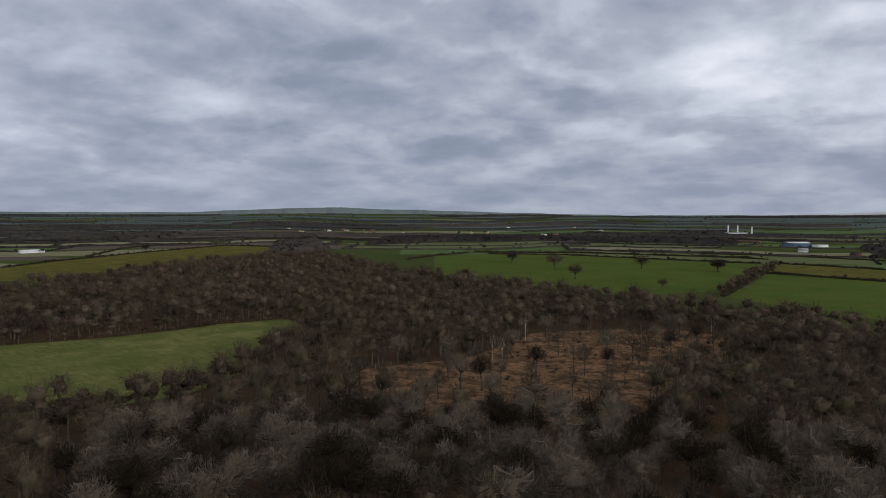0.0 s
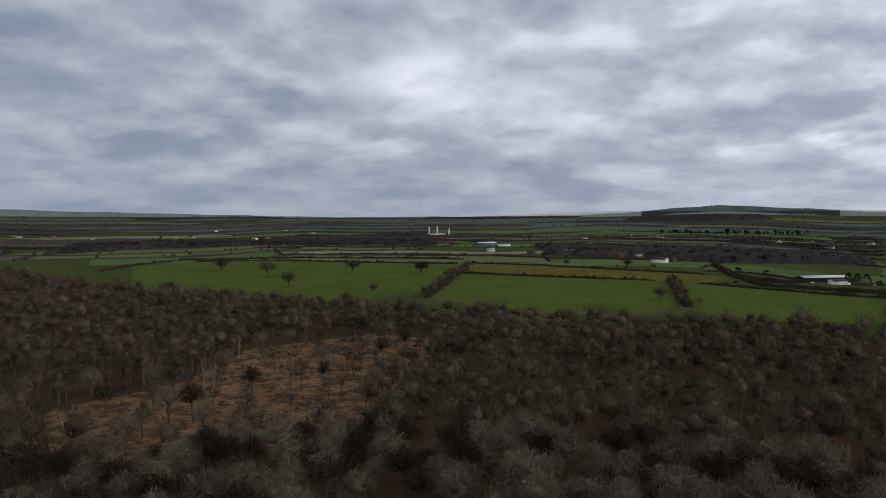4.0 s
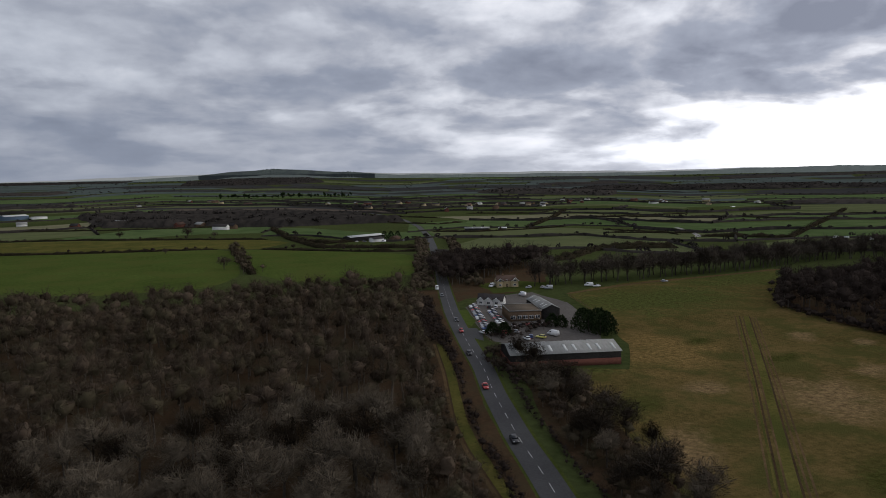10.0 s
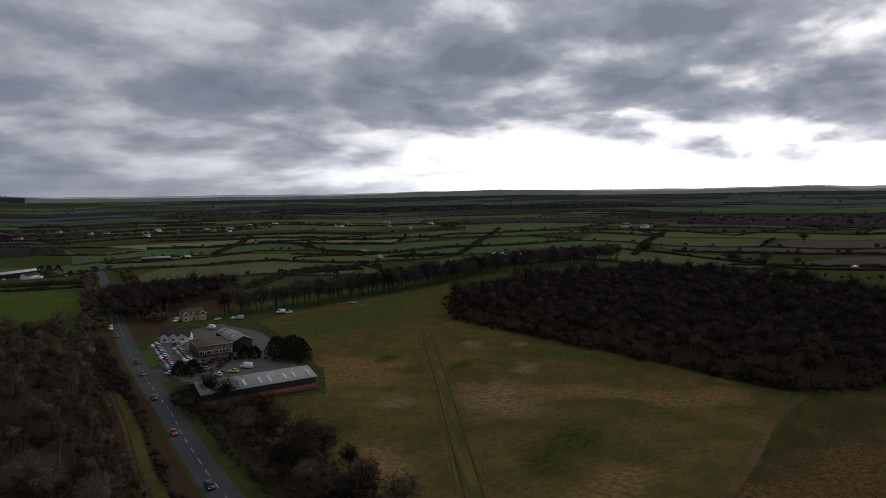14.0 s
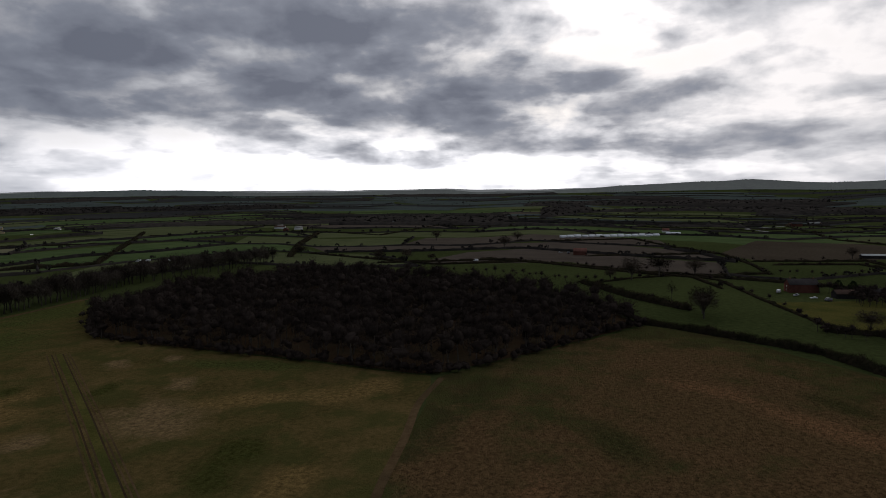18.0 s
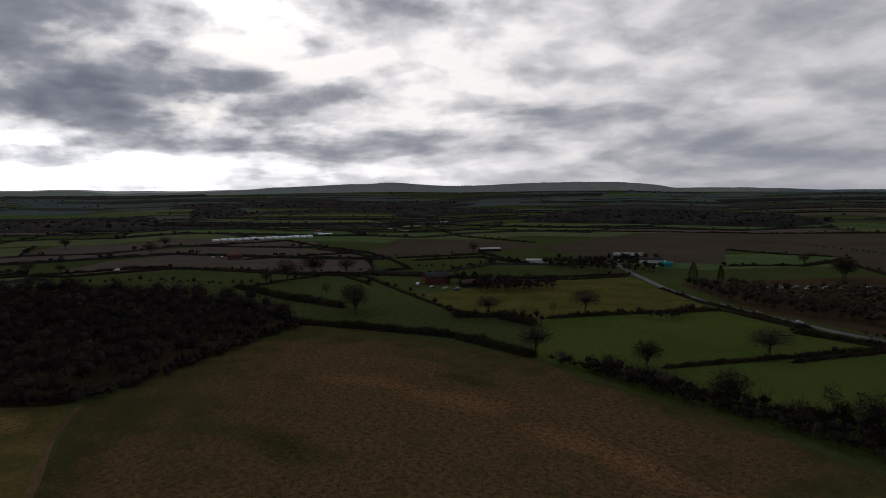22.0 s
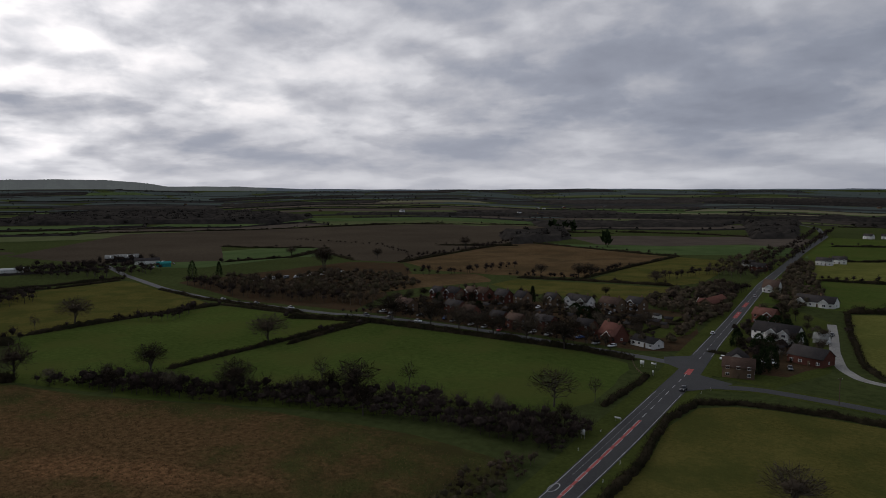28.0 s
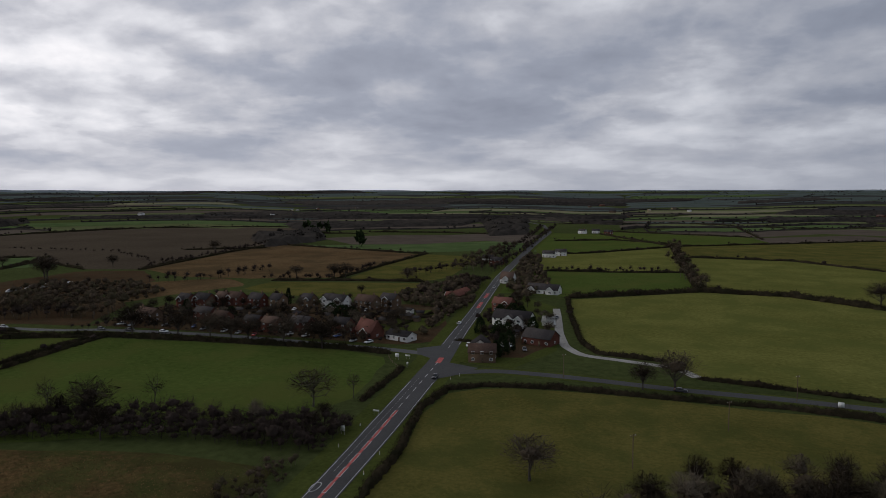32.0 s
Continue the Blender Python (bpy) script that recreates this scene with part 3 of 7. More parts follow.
patch("field", [(-150, 500), (-163, 600), (-186, 720), (-90, 700), (25, 683), (38, 660), (38, 560), (30, 480), (9, 440), (-60, 440)], 0.05, M["bright_grass"], "vivid green field beyond the wood")
patch("field", [(45, 490), (44, 560), (44, 664), (64, 662), (108, 628), (156, 593), (180, 560), (160, 470), (140, 440), (60, 440)], 0.05, M["bright_grass"], "vivid green field beside the road")
patch("field", [(-166, 520), (-166, 600), (-205, 855), (-350, 855), (-477, 858), (-570, 806), (-600, 720), (-416, 500), (-307, 470), (-208, 450)], 0.05, M["bright_grass"], "green field with scattered oaks")
patch("field", [(-188, 730), (-205, 876), (-109, 854), (81, 768), (100, 720), (62, 668), (25, 688), (-90, 705)], 0.06, M["olive_grass"], "green strip field between hedges")
patch("field", [(-820, 255), (-875, 335), (-975, 490), (-1090, 708), (-997, 735), (-735, 560), (-680, 386), (-600, 240), (-700, 180)], 0.05, M["olive_grass"], "pale green field beyond the wood")
patch("garden_ground", [(262, -288), (266, -350), (240, -366), (180, -378), (122, -390), (98, -385), (82, -330), (76, -300), (90, -285), (160, -288)], 0.05, M["litter"], "dark trodden ground of village gardens", "ground")
patch("garden_ground", [(60, -262), (36, -258), (22, -292), (26, -330), (32, -400), (60, -440), (76, -440), (70, -330)], 0.05, M["verge"], "gardens of the roadside hamlet", "ground")
patch("garden_ground", [(121, -318), (110, -372), (92, -380), (86, -332), (94, -312)], 0.06, M["verge"], "green back gardens behind the bungalow", "ground")
patch("garden_ground", [(163, 350), (206, 352), (214, 366), (190, 392), (165, 384)], 0.064, M["verge"], "lawn round the cream farmhouse", "ground")
patch("yard", [(58, -275), (38, -272), (26, -298), (30, -330), (56, -331)], 0.06, M["litter"], "dark trodden yard between hamlet buildings", "yard")
patch("waste_ground", [(264, -286), (288, -348), (330, -364), (345, -445), (400, -500), (450, -480), (460, -300), (345, -274)], 0.045, M["litter"], "rough waste ground with scrub", "ground")
patch("scrub_ground", [(122, 376), (104, 310), (88, 258), (72, 215), (52, 160), (40, 110), (26, 0), (56, 0), (62, 90), (72, 151), (82, 187), (90, 212), (98, 242), (106, 272), (117, 311), (133, 361), (140, 380)], 0.05, M["litter"], "brown scrubby ground beside the road", "ground")
patch("scrub_ground", [(107, 232), (100, 190), (86, 150), (76, 100), (70, 30), (82, 40), (92, 100), (106, 150), (116, 190), (118, 205), (112, 240)], 0.055, M["litter"], "brown scrubby ground beside the road", "ground")
patch("scrub_ground", [(142, 384), (128, 330), (140, 340), (185, 350), (205, 366), (262, 462), (210, 495), (168, 485)], 0.055, M["litter"], "brown ground under the copse", "ground")
CLEARING = [(-172, 152), (-136, 138), (-107, 152), (-74, 180), (-80, 213), (-84, 325), (-124, 340), (-172, 285), (-160, 216), (-178, 179)]
MEADOW = [(-263, 221), (-231, 170), (-206, 140), (-195, 114), (-200, 94), (-216, 60), (-300, 20), (-360, 60), (-332, 106), (-318, 136), (-312, 159), (-310, 203), (-297, 234)]
WOOD = [(-542, 174), (-569, 242), (-663, 386), (-722, 538), (-696, 601), (-416, 460), (-307, 440), (-208, 419), (-117, 396), (9, 384), (60, 392), (122, 376), (104, 310), (88, 258), (72, 215), (52, 160), (40, 110), (26, 0), (18, -90), (6, -137), (-18, -159), (-63, -171), (-150, -170), (-260, -60), (-400, 50)]
DARK_WOOD = [(331, 307), (276, 252), (269, 209), (261, 150), (257, 120), (247, 72), (271, 52), (315, 24), (367, -10), (392, 0), (463, 52), (529, 146), (543, 274), (423, 311)]
patch("wood_floor", WOOD, 0.06, M["litter"], "leaf-strewn woodland floor", "ground")
patch("wood_floor", DARK_WOOD, 0.08, M["litter"], "shaded woodland floor", "ground")
patch("clearing", CLEARING, 0.10, M["bracken"], "orange bracken clearing in the wood", "ground")
patch("meadow", MEADOW, 0.10, M["meadow_grass"], "green meadow set into the wood", "field")

# ------------------------------------------------------------ hedges
HEDGE_GROUP = "field hedges"
HEDGE_LINES = []


def hedge(pts, h, w, mat="hedge_twigs", name="hedge", label="clipped bare winter hedge between fields"):
    """A hedge along the points: a lumpy core bristling with twigs."""
    far = min(math.hypot(*q) for q in pts)
    HEDGE_LINES.append(pts)
    if far > 430:
        h, w = h * 1.3, w * 1.3
    step = 1.0 if far < 320 else 2.0 if far < 500 else 3.5 if far < 900 else 6.0
    p = resample(pts, step)
    p = p + rng.normal(0, 0.25, p.shape)
    n = normals(p)
    m = len(p)
    prof = [(-0.50, 0.0), (-0.46, 0.55), (-0.28, 0.93), (0.0, 1.0), (0.28, 0.93), (0.46, 0.55), (0.50, 0.0)]
    wave = np.interp(np.arange(m) * step, np.arange(0, m * step + 9, 7.0), rng.uniform(0.55, 1.25, len(np.arange(0, m * step + 9, 7.0))))
    hh = h * (0.75 + 0.4 * rng.random(m)) * 0.9 * wave
    ww = w * (0.85 + 0.3 * rng.random(m))
    end = np.minimum(1, 0.15 + 0.5 * np.minimum(np.arange(m), np.arange(m)[::-1]))
    hh, ww = hh * end, ww * (0.3 + 0.7 * end)
    z = land(p[:, 0], p[:, 1])
    rows = []
    for u, q in prof:
        a = p + n * (u * ww * 0.85 + rng.normal(0, 0.07 * w, m))[:, None]
        rows.append(np.c_[a, z + q * hh * (0.62 + 0.36 * rng.random(m)) - (0.1 if q == 0 else 0)])
    v = np.stack(rows, 1).reshape(-1, 3)
    k = len(prof)
    i, j = np.meshgrid(np.arange(m - 1), np.arange(k - 1), indexing="ij")
    f = np.stack([i * k + j, i * k + j + 1, (i + 1) * k + j + 1, (i + 1) * k + j], 2).reshape(-1, 4)
    f = np.concatenate([f[:, :3], f[:, [0, 2, 3]]])
    length = step * m
    count = int(min(16000, length * (48 if far < 320 else 14 if far < 500 else 5 if far < 900 else 1.5) * (h / 2.2)))
    c = rng.integers(0, m, count)
    s = p[c] + n[c] * (rng.uniform(-0.5, 0.5, count) * w)[:, None] + rng.normal(0, step * 0.4, (count, 2))
    start = np.c_[s, z[c] + rng.uniform(0.3, 0.9, count) * hh[c]]
    way = rng.normal(0, 0.5, (count, 3)) + np.array([0, 0, 0.9])
    way /= np.linalg.norm(way, axis=1)[:, None]
    tv, tf = twigs(rng, start, way, rng.uniform(0.2, 0.5, count) * min(h, 4), 0.10 if far < 400 else 0.2 if far < 900 else 0.4)
    v, f = join([(v, f), (tv, tf)])
    return thing(name, v, f, M[mat], label, "hedge", HEDGE_GROUP)


hedge([(-809, 259), (-875, 339), (-975, 495), (-1092, 713), (-997, 740)], 2.2, 2.6)
hedge([(-927, 394), (-1124, 541), (-1210, 668), (-1135, 845)], 2.2, 2.6)
hedge([(-580, 641), (-609, 745), (-614, 818)], 2.2, 2.6)
hedge([(-578, 811), (-477, 863), (-350, 859), (-224, 860)], 2.2, 2.6)
hedge([(-623, 830), (-466, 930), (-272, 959), (-228, 952)], 3, 4)
hedge([(-148, 496), (-161, 598), (-189, 809)], 3, 5)
hedge([(-175, 724), (-90, 702), (25, 685)], 2.2, 2.6)
hedge([(-206, 882), (-109, 858), (81, 770)], 2.2, 2.6)
hedge([(-339, 1019), (-244, 1052), (-75, 1010), (74, 1004)], 2.2, 2.6)
hedge([(-291, 871), (-213, 862)], 2.2, 2.6)
hedge([(40, 668), (40, 562), (41, 491)], 3, 5)
hedge([(64, 664), (108, 630), (156, 595), (198, 579)], 2.2, 2.6)
hedge([(105, 918), (105, 760), (118, 654), (166, 629), (205, 608)], 4, 6)
hedge([(105, 760), (131, 692), (163, 700)], 4, 5)
hedge([(280, 779), (321, 752), (397, 756), (459, 769)], 2.2, 2.6)
hedge([(410, 781), (547, 950), (679, 1138)], 4, 6)
hedge([(261, 461), (319, 499), (358, 532), (424, 526)], 4, 6)
hedge([(473, 704), (512, 636), (506, 607)], 2.2, 2.6)
hedge([(276, 962), (331, 897), (385, 924)], 2.2, 2.6)
hedge([(474, 1136), (578, 1060), (661, 1148)], 2.2, 2.6)
hedge([(159, 1143), (284, 1173), (382, 1032)], 2.2, 2.6)
hedge([(555, 930), (630, 925), (780, 917)], 2.2, 2.6)
hedge([(279, 466), (334, 514), (378, 515), (417, 500)], 4, 7)
hedge([(454, 669), (533, 612)], 2.2, 2.6)
hedge([(512, 580), (578, 524), (667, 585), (908, 747), (1091, 875)], 4, 5)
hedge([(577, 955), (637, 899), (765, 839), (844, 717)], 2.2, 2.6)
hedge([(1010, 804), (1099, 699), (1176, 569)], 2.2, 2.6)
hedge([(688, 362), (870, 440), (1110, 526)], 4, 6)
hedge([(643, 242), (695, 133), (671, 76), (634, 29), (598, -18), (580, -55), (515, -70)], 2.2, 2.6)
hedge([(919, 1516), (1123, 1415), (1158, 1094), (1342, 1049), (1388, 672)], 2.2, 2.6)
hedge([(1176, 569), (1079, 395), (1410, 389), (1384, 211)], 2.2, 2.6)
hedge([(701, 146), (699, 110), (635, 14), (595, -49), (595, -77), (618, -121)], 2.2, 2.6)
hedge([(975, 153), (988, 76), (1034, -15), (889, -60), (801, -104)], 2.2, 2.6)
hedge([(753, 38), (778, -23), (801, -104), (691, -118), (609, -119)], 2.2, 2.6)
hedge([(522, 27), (565, -8), (595, -49), (564, -73), (458, -89), (371, -105)], 2.2, 2.6)
hedge([(532, 31), (462, -6), (418, -40)], 5, 6)
hedge([(372, -10), (364, -24), (340, -55), (317, -84), (267, -107)], 4, 6)
hedge([(720, -123), (729, -180), (742, -236)], 2.2, 2.6)
hedge([(591, -57), (553, -127), (527, -168), (504, -229)], 2.2, 2.6)
hedge([(370, -98), (363, -123), (332, -133)], 5, 8)
hedge([(350, -146), (351, -194), (347, -230), (347, -256)], 3, 4)
hedge([(347, -256), (296, -260), (255, -260), (240, -263)], 2.2, 2.6)
hedge([(236, -150), (237, -188), (238, -226), (240, -263)], 2.2, 2.6)
hedge([(437, -271), (373, -262), (322, -264.5), (284, -266)], 2.4, 2.4, label="dark roadside hedge along the village lane")
hedge([(551, -409), (531, -482), (550, -538), (456, -493)], 2.2, 2.6)
hedge([(701, -519), (639, -538), (592, -573)], 2.2, 2.6)
hedge([(407, -503), (422, -606)], 2.2, 2.6)
hedge([(1235, -241), (1207, -384), (1059, -612), (951, -761), (874, -1002), (806, -1145)], 2.2, 2.6)
hedge([(501, -228), (506, -283)], 2.2, 2.6)
hedge([(761, -229), (632, -237), (639, -264)], 2.2, 2.6)
hedge([(1520, 136), (2141, -34), (2446, -75)], 2.2, 2.6)
hedge([(2031, 84), (1971, -288), (1791, -473)], 2.2, 2.6)
hedge([(1434, -304), (1043, -285), (881, -350)], 2.2, 2.6)
hedge([(52, -138), (52, -164), (57, -201), (54, -224), (42, -232), (14, -235), (-23, -232), (-57, -231), (-82, -225)], 2.2, 2.6)
hedge([(279, -250), (237, -267), (186, -270), (116, -272), (91, -268)], 3.2, 2.8)
hedge([(78, -204), (78, -231), (78, -248)], 2.2, 2.6)
hedge([(230, -206), (233, -236), (234, -268)], 2.2, 2.6)
hedge([(30, -438), (-55, -487), (-110, -478), (-151, -437)], 3.5, 5)
hedge([(30, -438), (23, -375), (13, -309), (5, -290), (-22, -283)], 2.2, 2.6)
hedge([(-32, -260), (-62, -253), (-88, -246)], 2.2, 2.6)
hedge([(-61, -864), (-57, -654), (-56, -492)], 3, 6)
hedge([(-66, -731), (-160, -715), (-217, -641)], 2.2, 2.6)
hedge([(80, -727), (34, -751), (-63, -857)], 2.2, 2.6)
hedge([(63, -580), (-3, -584), (-58, -597)], 2.2, 2.6)
hedge([(34, -1078), (-61, -864)], 2.2, 2.6)
hedge([(32, -1151), (-180, -1051)], 2.2, 2.6)
hedge([(-67, -866), (-186, -929), (-337, -1013)], 2.2, 2.6)
hedge([(-199, -1342), (-187, -1008)], 2.2, 2.6)
hedge([(405, -503), (423, -663), (426, -783), (242, -714), (200, -704)], 2.2, 2.6)
hedge([(213, -492), (210, -588), (203, -703)], 2.2, 2.6)
hedge([(258, -467), (207, -480), (138, -491)], 2.2, 2.6)
hedge([(527, -473), (579, -580)], 2.2, 2.6)
hedge([(924, -830), (897, -1038), (673, -1146), (549, -1155)], 2.2, 2.6)
hedge([(123, -1376), (-108, -1450), (-286, -1306), (-444, -1342)], 2.2, 2.6)

for q in ([(-470, 1045), (-365, 1044), (-251, 1054)], [(737, 362), (671, 239), (641, 179), (682, 93)], [(1516, 204), (1275, -218), (1379, -391)], [(1555, -263), (1275, -476), (1039, -806)], [(88, -921), (9, -954), (-69, -897)], [(401, -1044), (283, -1062), (198, -1039)], [(524, -159), (518, -228), (517, -290)], [(492, -684), (406, -730)], [(559, -975), (390, -1010)], [(690, -136), (705, -213), (614, -241)]):
    hedge(q, 2.4, 2.8)

# ------------------------------------------------------------ woods
def spot(seed, *shape, **more):
    return bare_tree(seed, *shape, **more)


NEAR_KINDS = [spot(s, h, r, 3, 320, 0.075, flat=0.42, droop=0.55, twig_len=(0.08, 0.17), wild=0.36, fill=0.42) for s, h, r in ((1, 12.5, 4.8), (2, 10.5, 5.2), (3, 13.5, 4.4), (4, 9.5, 4.6), (5, 12.0, 5.4), (6, 14.0, 4.2))]
FAR_KINDS = [spot(s, h, r, 0, 165, 0.15, bole=0.2, flat=0.45, droop=0.55, twig_len=(0.08, 0.17), wild=0.45, fill=0.4) for s, h, r in ((11, 12.5, 5.6), (12, 10.5, 6.0), (13, 13.5, 5.4), (14, 11.5, 5.8), (15, 12.0, 4.8))]
LIGHT_KINDS = [spot(s, h, r, 0, 55, 0.2, bole=0.2, flat=0.45, droop=0.55, wild=0.42, fill=0.62) for s, h, r in ((16, 12.0, 5.6), (17, 10.5, 5.8))]
BUSH_KINDS = [spot(s, h, r, 0, 85, 0.08, bole=0.12, flat=0.52, droop=0.6, wild=0.4, twig_len=(0.14, 0.32), fill=0.38) for s, h, r in ((21, 4.2, 2.6), (22, 3.2, 2.2), (23, 5.2, 2.8))]
FAR_BUSH = [spot(s, h, r, 0, 60, 0.15, bole=0.12, flat=0.52, droop=0.6, wild=0.5, twig_len=(0.12, 0.28), fill=0.62) for s, h, r in ((24, 4.5, 2.8), (25, 3.5, 2.6))]


def wood(name, points, kinds, mat, label, size=(0.6, 1.3), category="woodland"):
    if not len(points):
        return None
    state = rng.bit_generator.state
    crowns = planted([k[1] for k in kinds], points, size)
    rng.bit_generator.state = state
    trunks = planted([k[0] for k in kinds], points, size)
    base = thing(name, *crowns, mat, label, category, kind="stuff")
    thing("trunks", *trunks, M["bark" if mat == M["twigs_dark"] else "wood_bark"], kind="stuff", parent=base)
    return base


def line_points(pts, step, spread):
    p = resample(pts, step)
    return p + rng.normal(0, spread, p.shape)


RIDE = [(93, 252), (82, 212), (74, 187), (68, 168), (64, 150), (60, 120)]
RIDE_EDGE = [(96, 256), (85, 212), (77, 187), (71, 168), (66, 146), (61, 116), (57, 116), (62, 152), (66, 170), (72, 188), (80, 214), (91, 256)]
GLADE = [(-62, 118), (-40, 121), (-18, 124), (-18, 130), (-40, 128), (-62, 125)]
all_pts = scatter(WOOD, 7.3, 0.48, (CLEARING, MEADOW, RIDE_EDGE, GLADE))
reach = np.hypot(all_pts[:, 0], all_pts[:, 1])
bearing = np.degrees(np.arctan2(-all_pts[:, 0], all_pts[:, 1]))
FRONT = (reach > 118) & (reach < 178) & (bearing > -30) & (bearing < 68)
wood("woodland", all_pts[(reach < 300) & ~FRONT & (reach > 100) & (bearing > -36) & (bearing < 76)], NEAR_KINDS, M["twigs"], "dense leafless winter woodland of grey-brown trees")
SOUTH = (all_pts[:, 1] < -118) & (all_pts[:, 0] > -130)
BLIND = (reach <= 100) | (bearing >= 78) | (bearing <= -60)
wood("woodland", all_pts[BLIND & ~SOUTH], LIGHT_KINDS, M["twigs"], "leafless winter woodland behind the main view")
wood("woodland", all_pts[((reach >= 300) | (bearing <= -36) | (bearing >= 76)) & ~BLIND & ~SOUTH], FAR_KINDS, M["twigs"], "dense leafless winter woodland of grey-brown trees")
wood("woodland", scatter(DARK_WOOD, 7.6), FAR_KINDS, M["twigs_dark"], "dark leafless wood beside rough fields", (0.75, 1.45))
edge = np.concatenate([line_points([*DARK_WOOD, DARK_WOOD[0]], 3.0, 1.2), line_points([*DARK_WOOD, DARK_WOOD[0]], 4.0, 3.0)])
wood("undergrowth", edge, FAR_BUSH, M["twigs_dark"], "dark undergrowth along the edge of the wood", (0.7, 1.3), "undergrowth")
edge = np.concatenate([line_points(MEADOW[:6], 2.4, 1.0), line_points([MEADOW[k] for k in (8, 9, 10, 11, 12, 0)], 3.0, 1.4)])
wood("undergrowth", edge, BUSH_KINDS, M["twigs"], "bare undergrowth round the meadow", (0.7, 1.3), "undergrowth")

# single trees: a trunk with limbs, and a crown of twigs


def tree_kind(seed, h, r, limbs, count, width, bark="bark", twig="tree_twigs", **more):
    (tv, tf), (cv, cf) = bare_tree(seed, h, r, limbs, count, width, **more)
    a, b = raw("trunk", tv, tf), raw("crown", cv, cf)
    a.materials.append(M[bark])
    b.materials.append(M[twig])
    return h, a, b


def tree(kind, x, y, h, label, name="tree", group="", turn=None, slim=1.0):
    h0, a, b = kind
    base = tagged(new(name), label, "tree", group)
    s = h / h0
    base.matrix_world = pose(x, y, float(land(x, y)), 0, 0, random.uniform(0, 360) if turn is None else turn) @ Matrix.Diagonal((s * slim, s * slim, s, 1))
    for nm, me in (("trunk", a), ("crown", b)):
        part_ob = new(nm, me)
        part_ob.parent = base
    return base


WOODLAND = [tree_kind(30 + k, h, r, 11, 1000, 0.062, flat=0.40, droop=0.5, twig_len=(0.07, 0.16), wild=0.34, fill=0.36) for k, (h, r) in enumerate(((12.5, 4.8), (11, 5.4), (13.5, 4.4), (10, 5.0)))]
OAKS = [tree_kind(40 + k, h, r, 24, 1300, 0.075, twig_len=(0.06, 0.13), fill=0.3, twig="oak_twigs", bole=0.15, flat=0.45, droop=0.75) for k, (h, r) in enumerate(((14, 7.4), (12, 6.8), (15, 7.2)))]
GAUNT = [tree_kind(50 + k, h, r, 14, 190, 0.09, twig="oak_twigs", bole=0.30, flat=0.42, droop=0.5, girth=0.55) for k, (h, r) in enumerate(((13, 4.4), (12, 3.6)))]
POPLARS = [tree_kind(60 + k, h, r, 14, 720, 0.095, twig="belt_twigs", bole=0.16, flat=0.44, droop=0.7, girth=0.7, fill=0.3) for k, (h, r) in enumerate(((17, 4.2), (19, 4.6), (16, 4.0)))]
SPREADING = [tree_kind(65, 13, 9.5, 30, 620, 0.10, twig="oak_twigs", bole=0.2, flat=0.44, droop=0.7)]
BIRCHES = [tree_kind(70 + k, h, r, 8, 110, 0.05, bark="pale_bark", flat=0.36, bole=0.45, girth=0.38) for k, (h, r) in enumerate(((14, 2.2), (12, 2.0)))]
for (x, y), k in zip(all_pts[FRONT][:290], range(290)):
    tree(WOODLAND[k % 4], x, y, random.uniform(9.5, 14), "leafless grey-brown woodland tree", "woodland_tree", "trees at the front of the wood")
wood("woodland", all_pts[FRONT][290:], NEAR_KINDS, M["twigs"], "dense leafless winter woodland of grey-brown trees")

for k, (x, y) in enumerate(all_pts[SOUTH][:60]):
    tree((WOODLAND + OAKS[:1])[k % 5], x, y, random.uniform(8, 12), "leafless brown tree at the south edge of the wood", "woodland_tree", "trees at the front of the wood")
for x, y in scatter(CLEARING, 12.5, 0.48):
    if random.random() < 0.8:
        tree(random.choice(GAUNT + WOODLAND[:1]), x, y, random.uniform(9, 13), "tall thin bare tree standing in the bracken clearing", "clearing_tree", "trees in the clearing")
wood("undergrowth", scatter(CLEARING, 6.5, 0.5)[::2], BUSH_KINDS, M["twigs"], "bare brambles and saplings in the bracken clearing", (0.3, 0.85), "undergrowth")
for x, y, h in ((-146, 212, 13), (-143, 214, 12), (-96, 310, 13), (-163, 262, 12)):
    tree(random.choice(BIRCHES), x, y, h, "white-stemmed birch in the bracken clearing", "birch", "birches")
FIELD_TREES = [
    (-445, 678, 14.9), (-360, 630, 17), (-291, 547, 14), (-293, 698, 15), (-216, 708, 14), (-200, 520, 8), (-984, 506, 12.9), (-219, 715, 12), (0, 837, 12.6), (29, 825, 6.9),
    (-20, 664, 5), (93, 652, 5), (24, 530, 10), (-74, 869, 8), (655, 243, 13.5), (665, 216, 13.5), (674, 192, 8.3), (974, 270, 15), (846, 145, 16), (966, 147, 14)]
FIELD_TREES_2 = [
    (548, 9, 10.2), (555, -7, 18), (580, -29, 18), (409, -45, 16), (592, -58, 15), (705, 356, 12), (393, -44, 15), (763, -224, 12), (356, -173, 14.5), (437, -434, 16),
    (541, -488, 11), (237, -201, 14), (236, -143, 12), (271, -109, 13), (366, -117, 12), (184, -142, 13.5), (150, -165, 13), (16, -157, 11), (-12, -241, 9.8), (-23, -243, 13.5)]
FIELD_TREES_3 = [
    (443, -438, 18), (449, -520, 11), (444, -673, 13), (249, -491, 10), (218, -495, 12), (209, -497, 12), (155, -490, 10), (166, -423, 6), (-151, -447, 15), (226, -275, 14),
    (200, -275, 13), (183, -276, 13), (171, -274, 12), (163, -276, 11), (143, -273, 12.5), (123, -270, 14)]
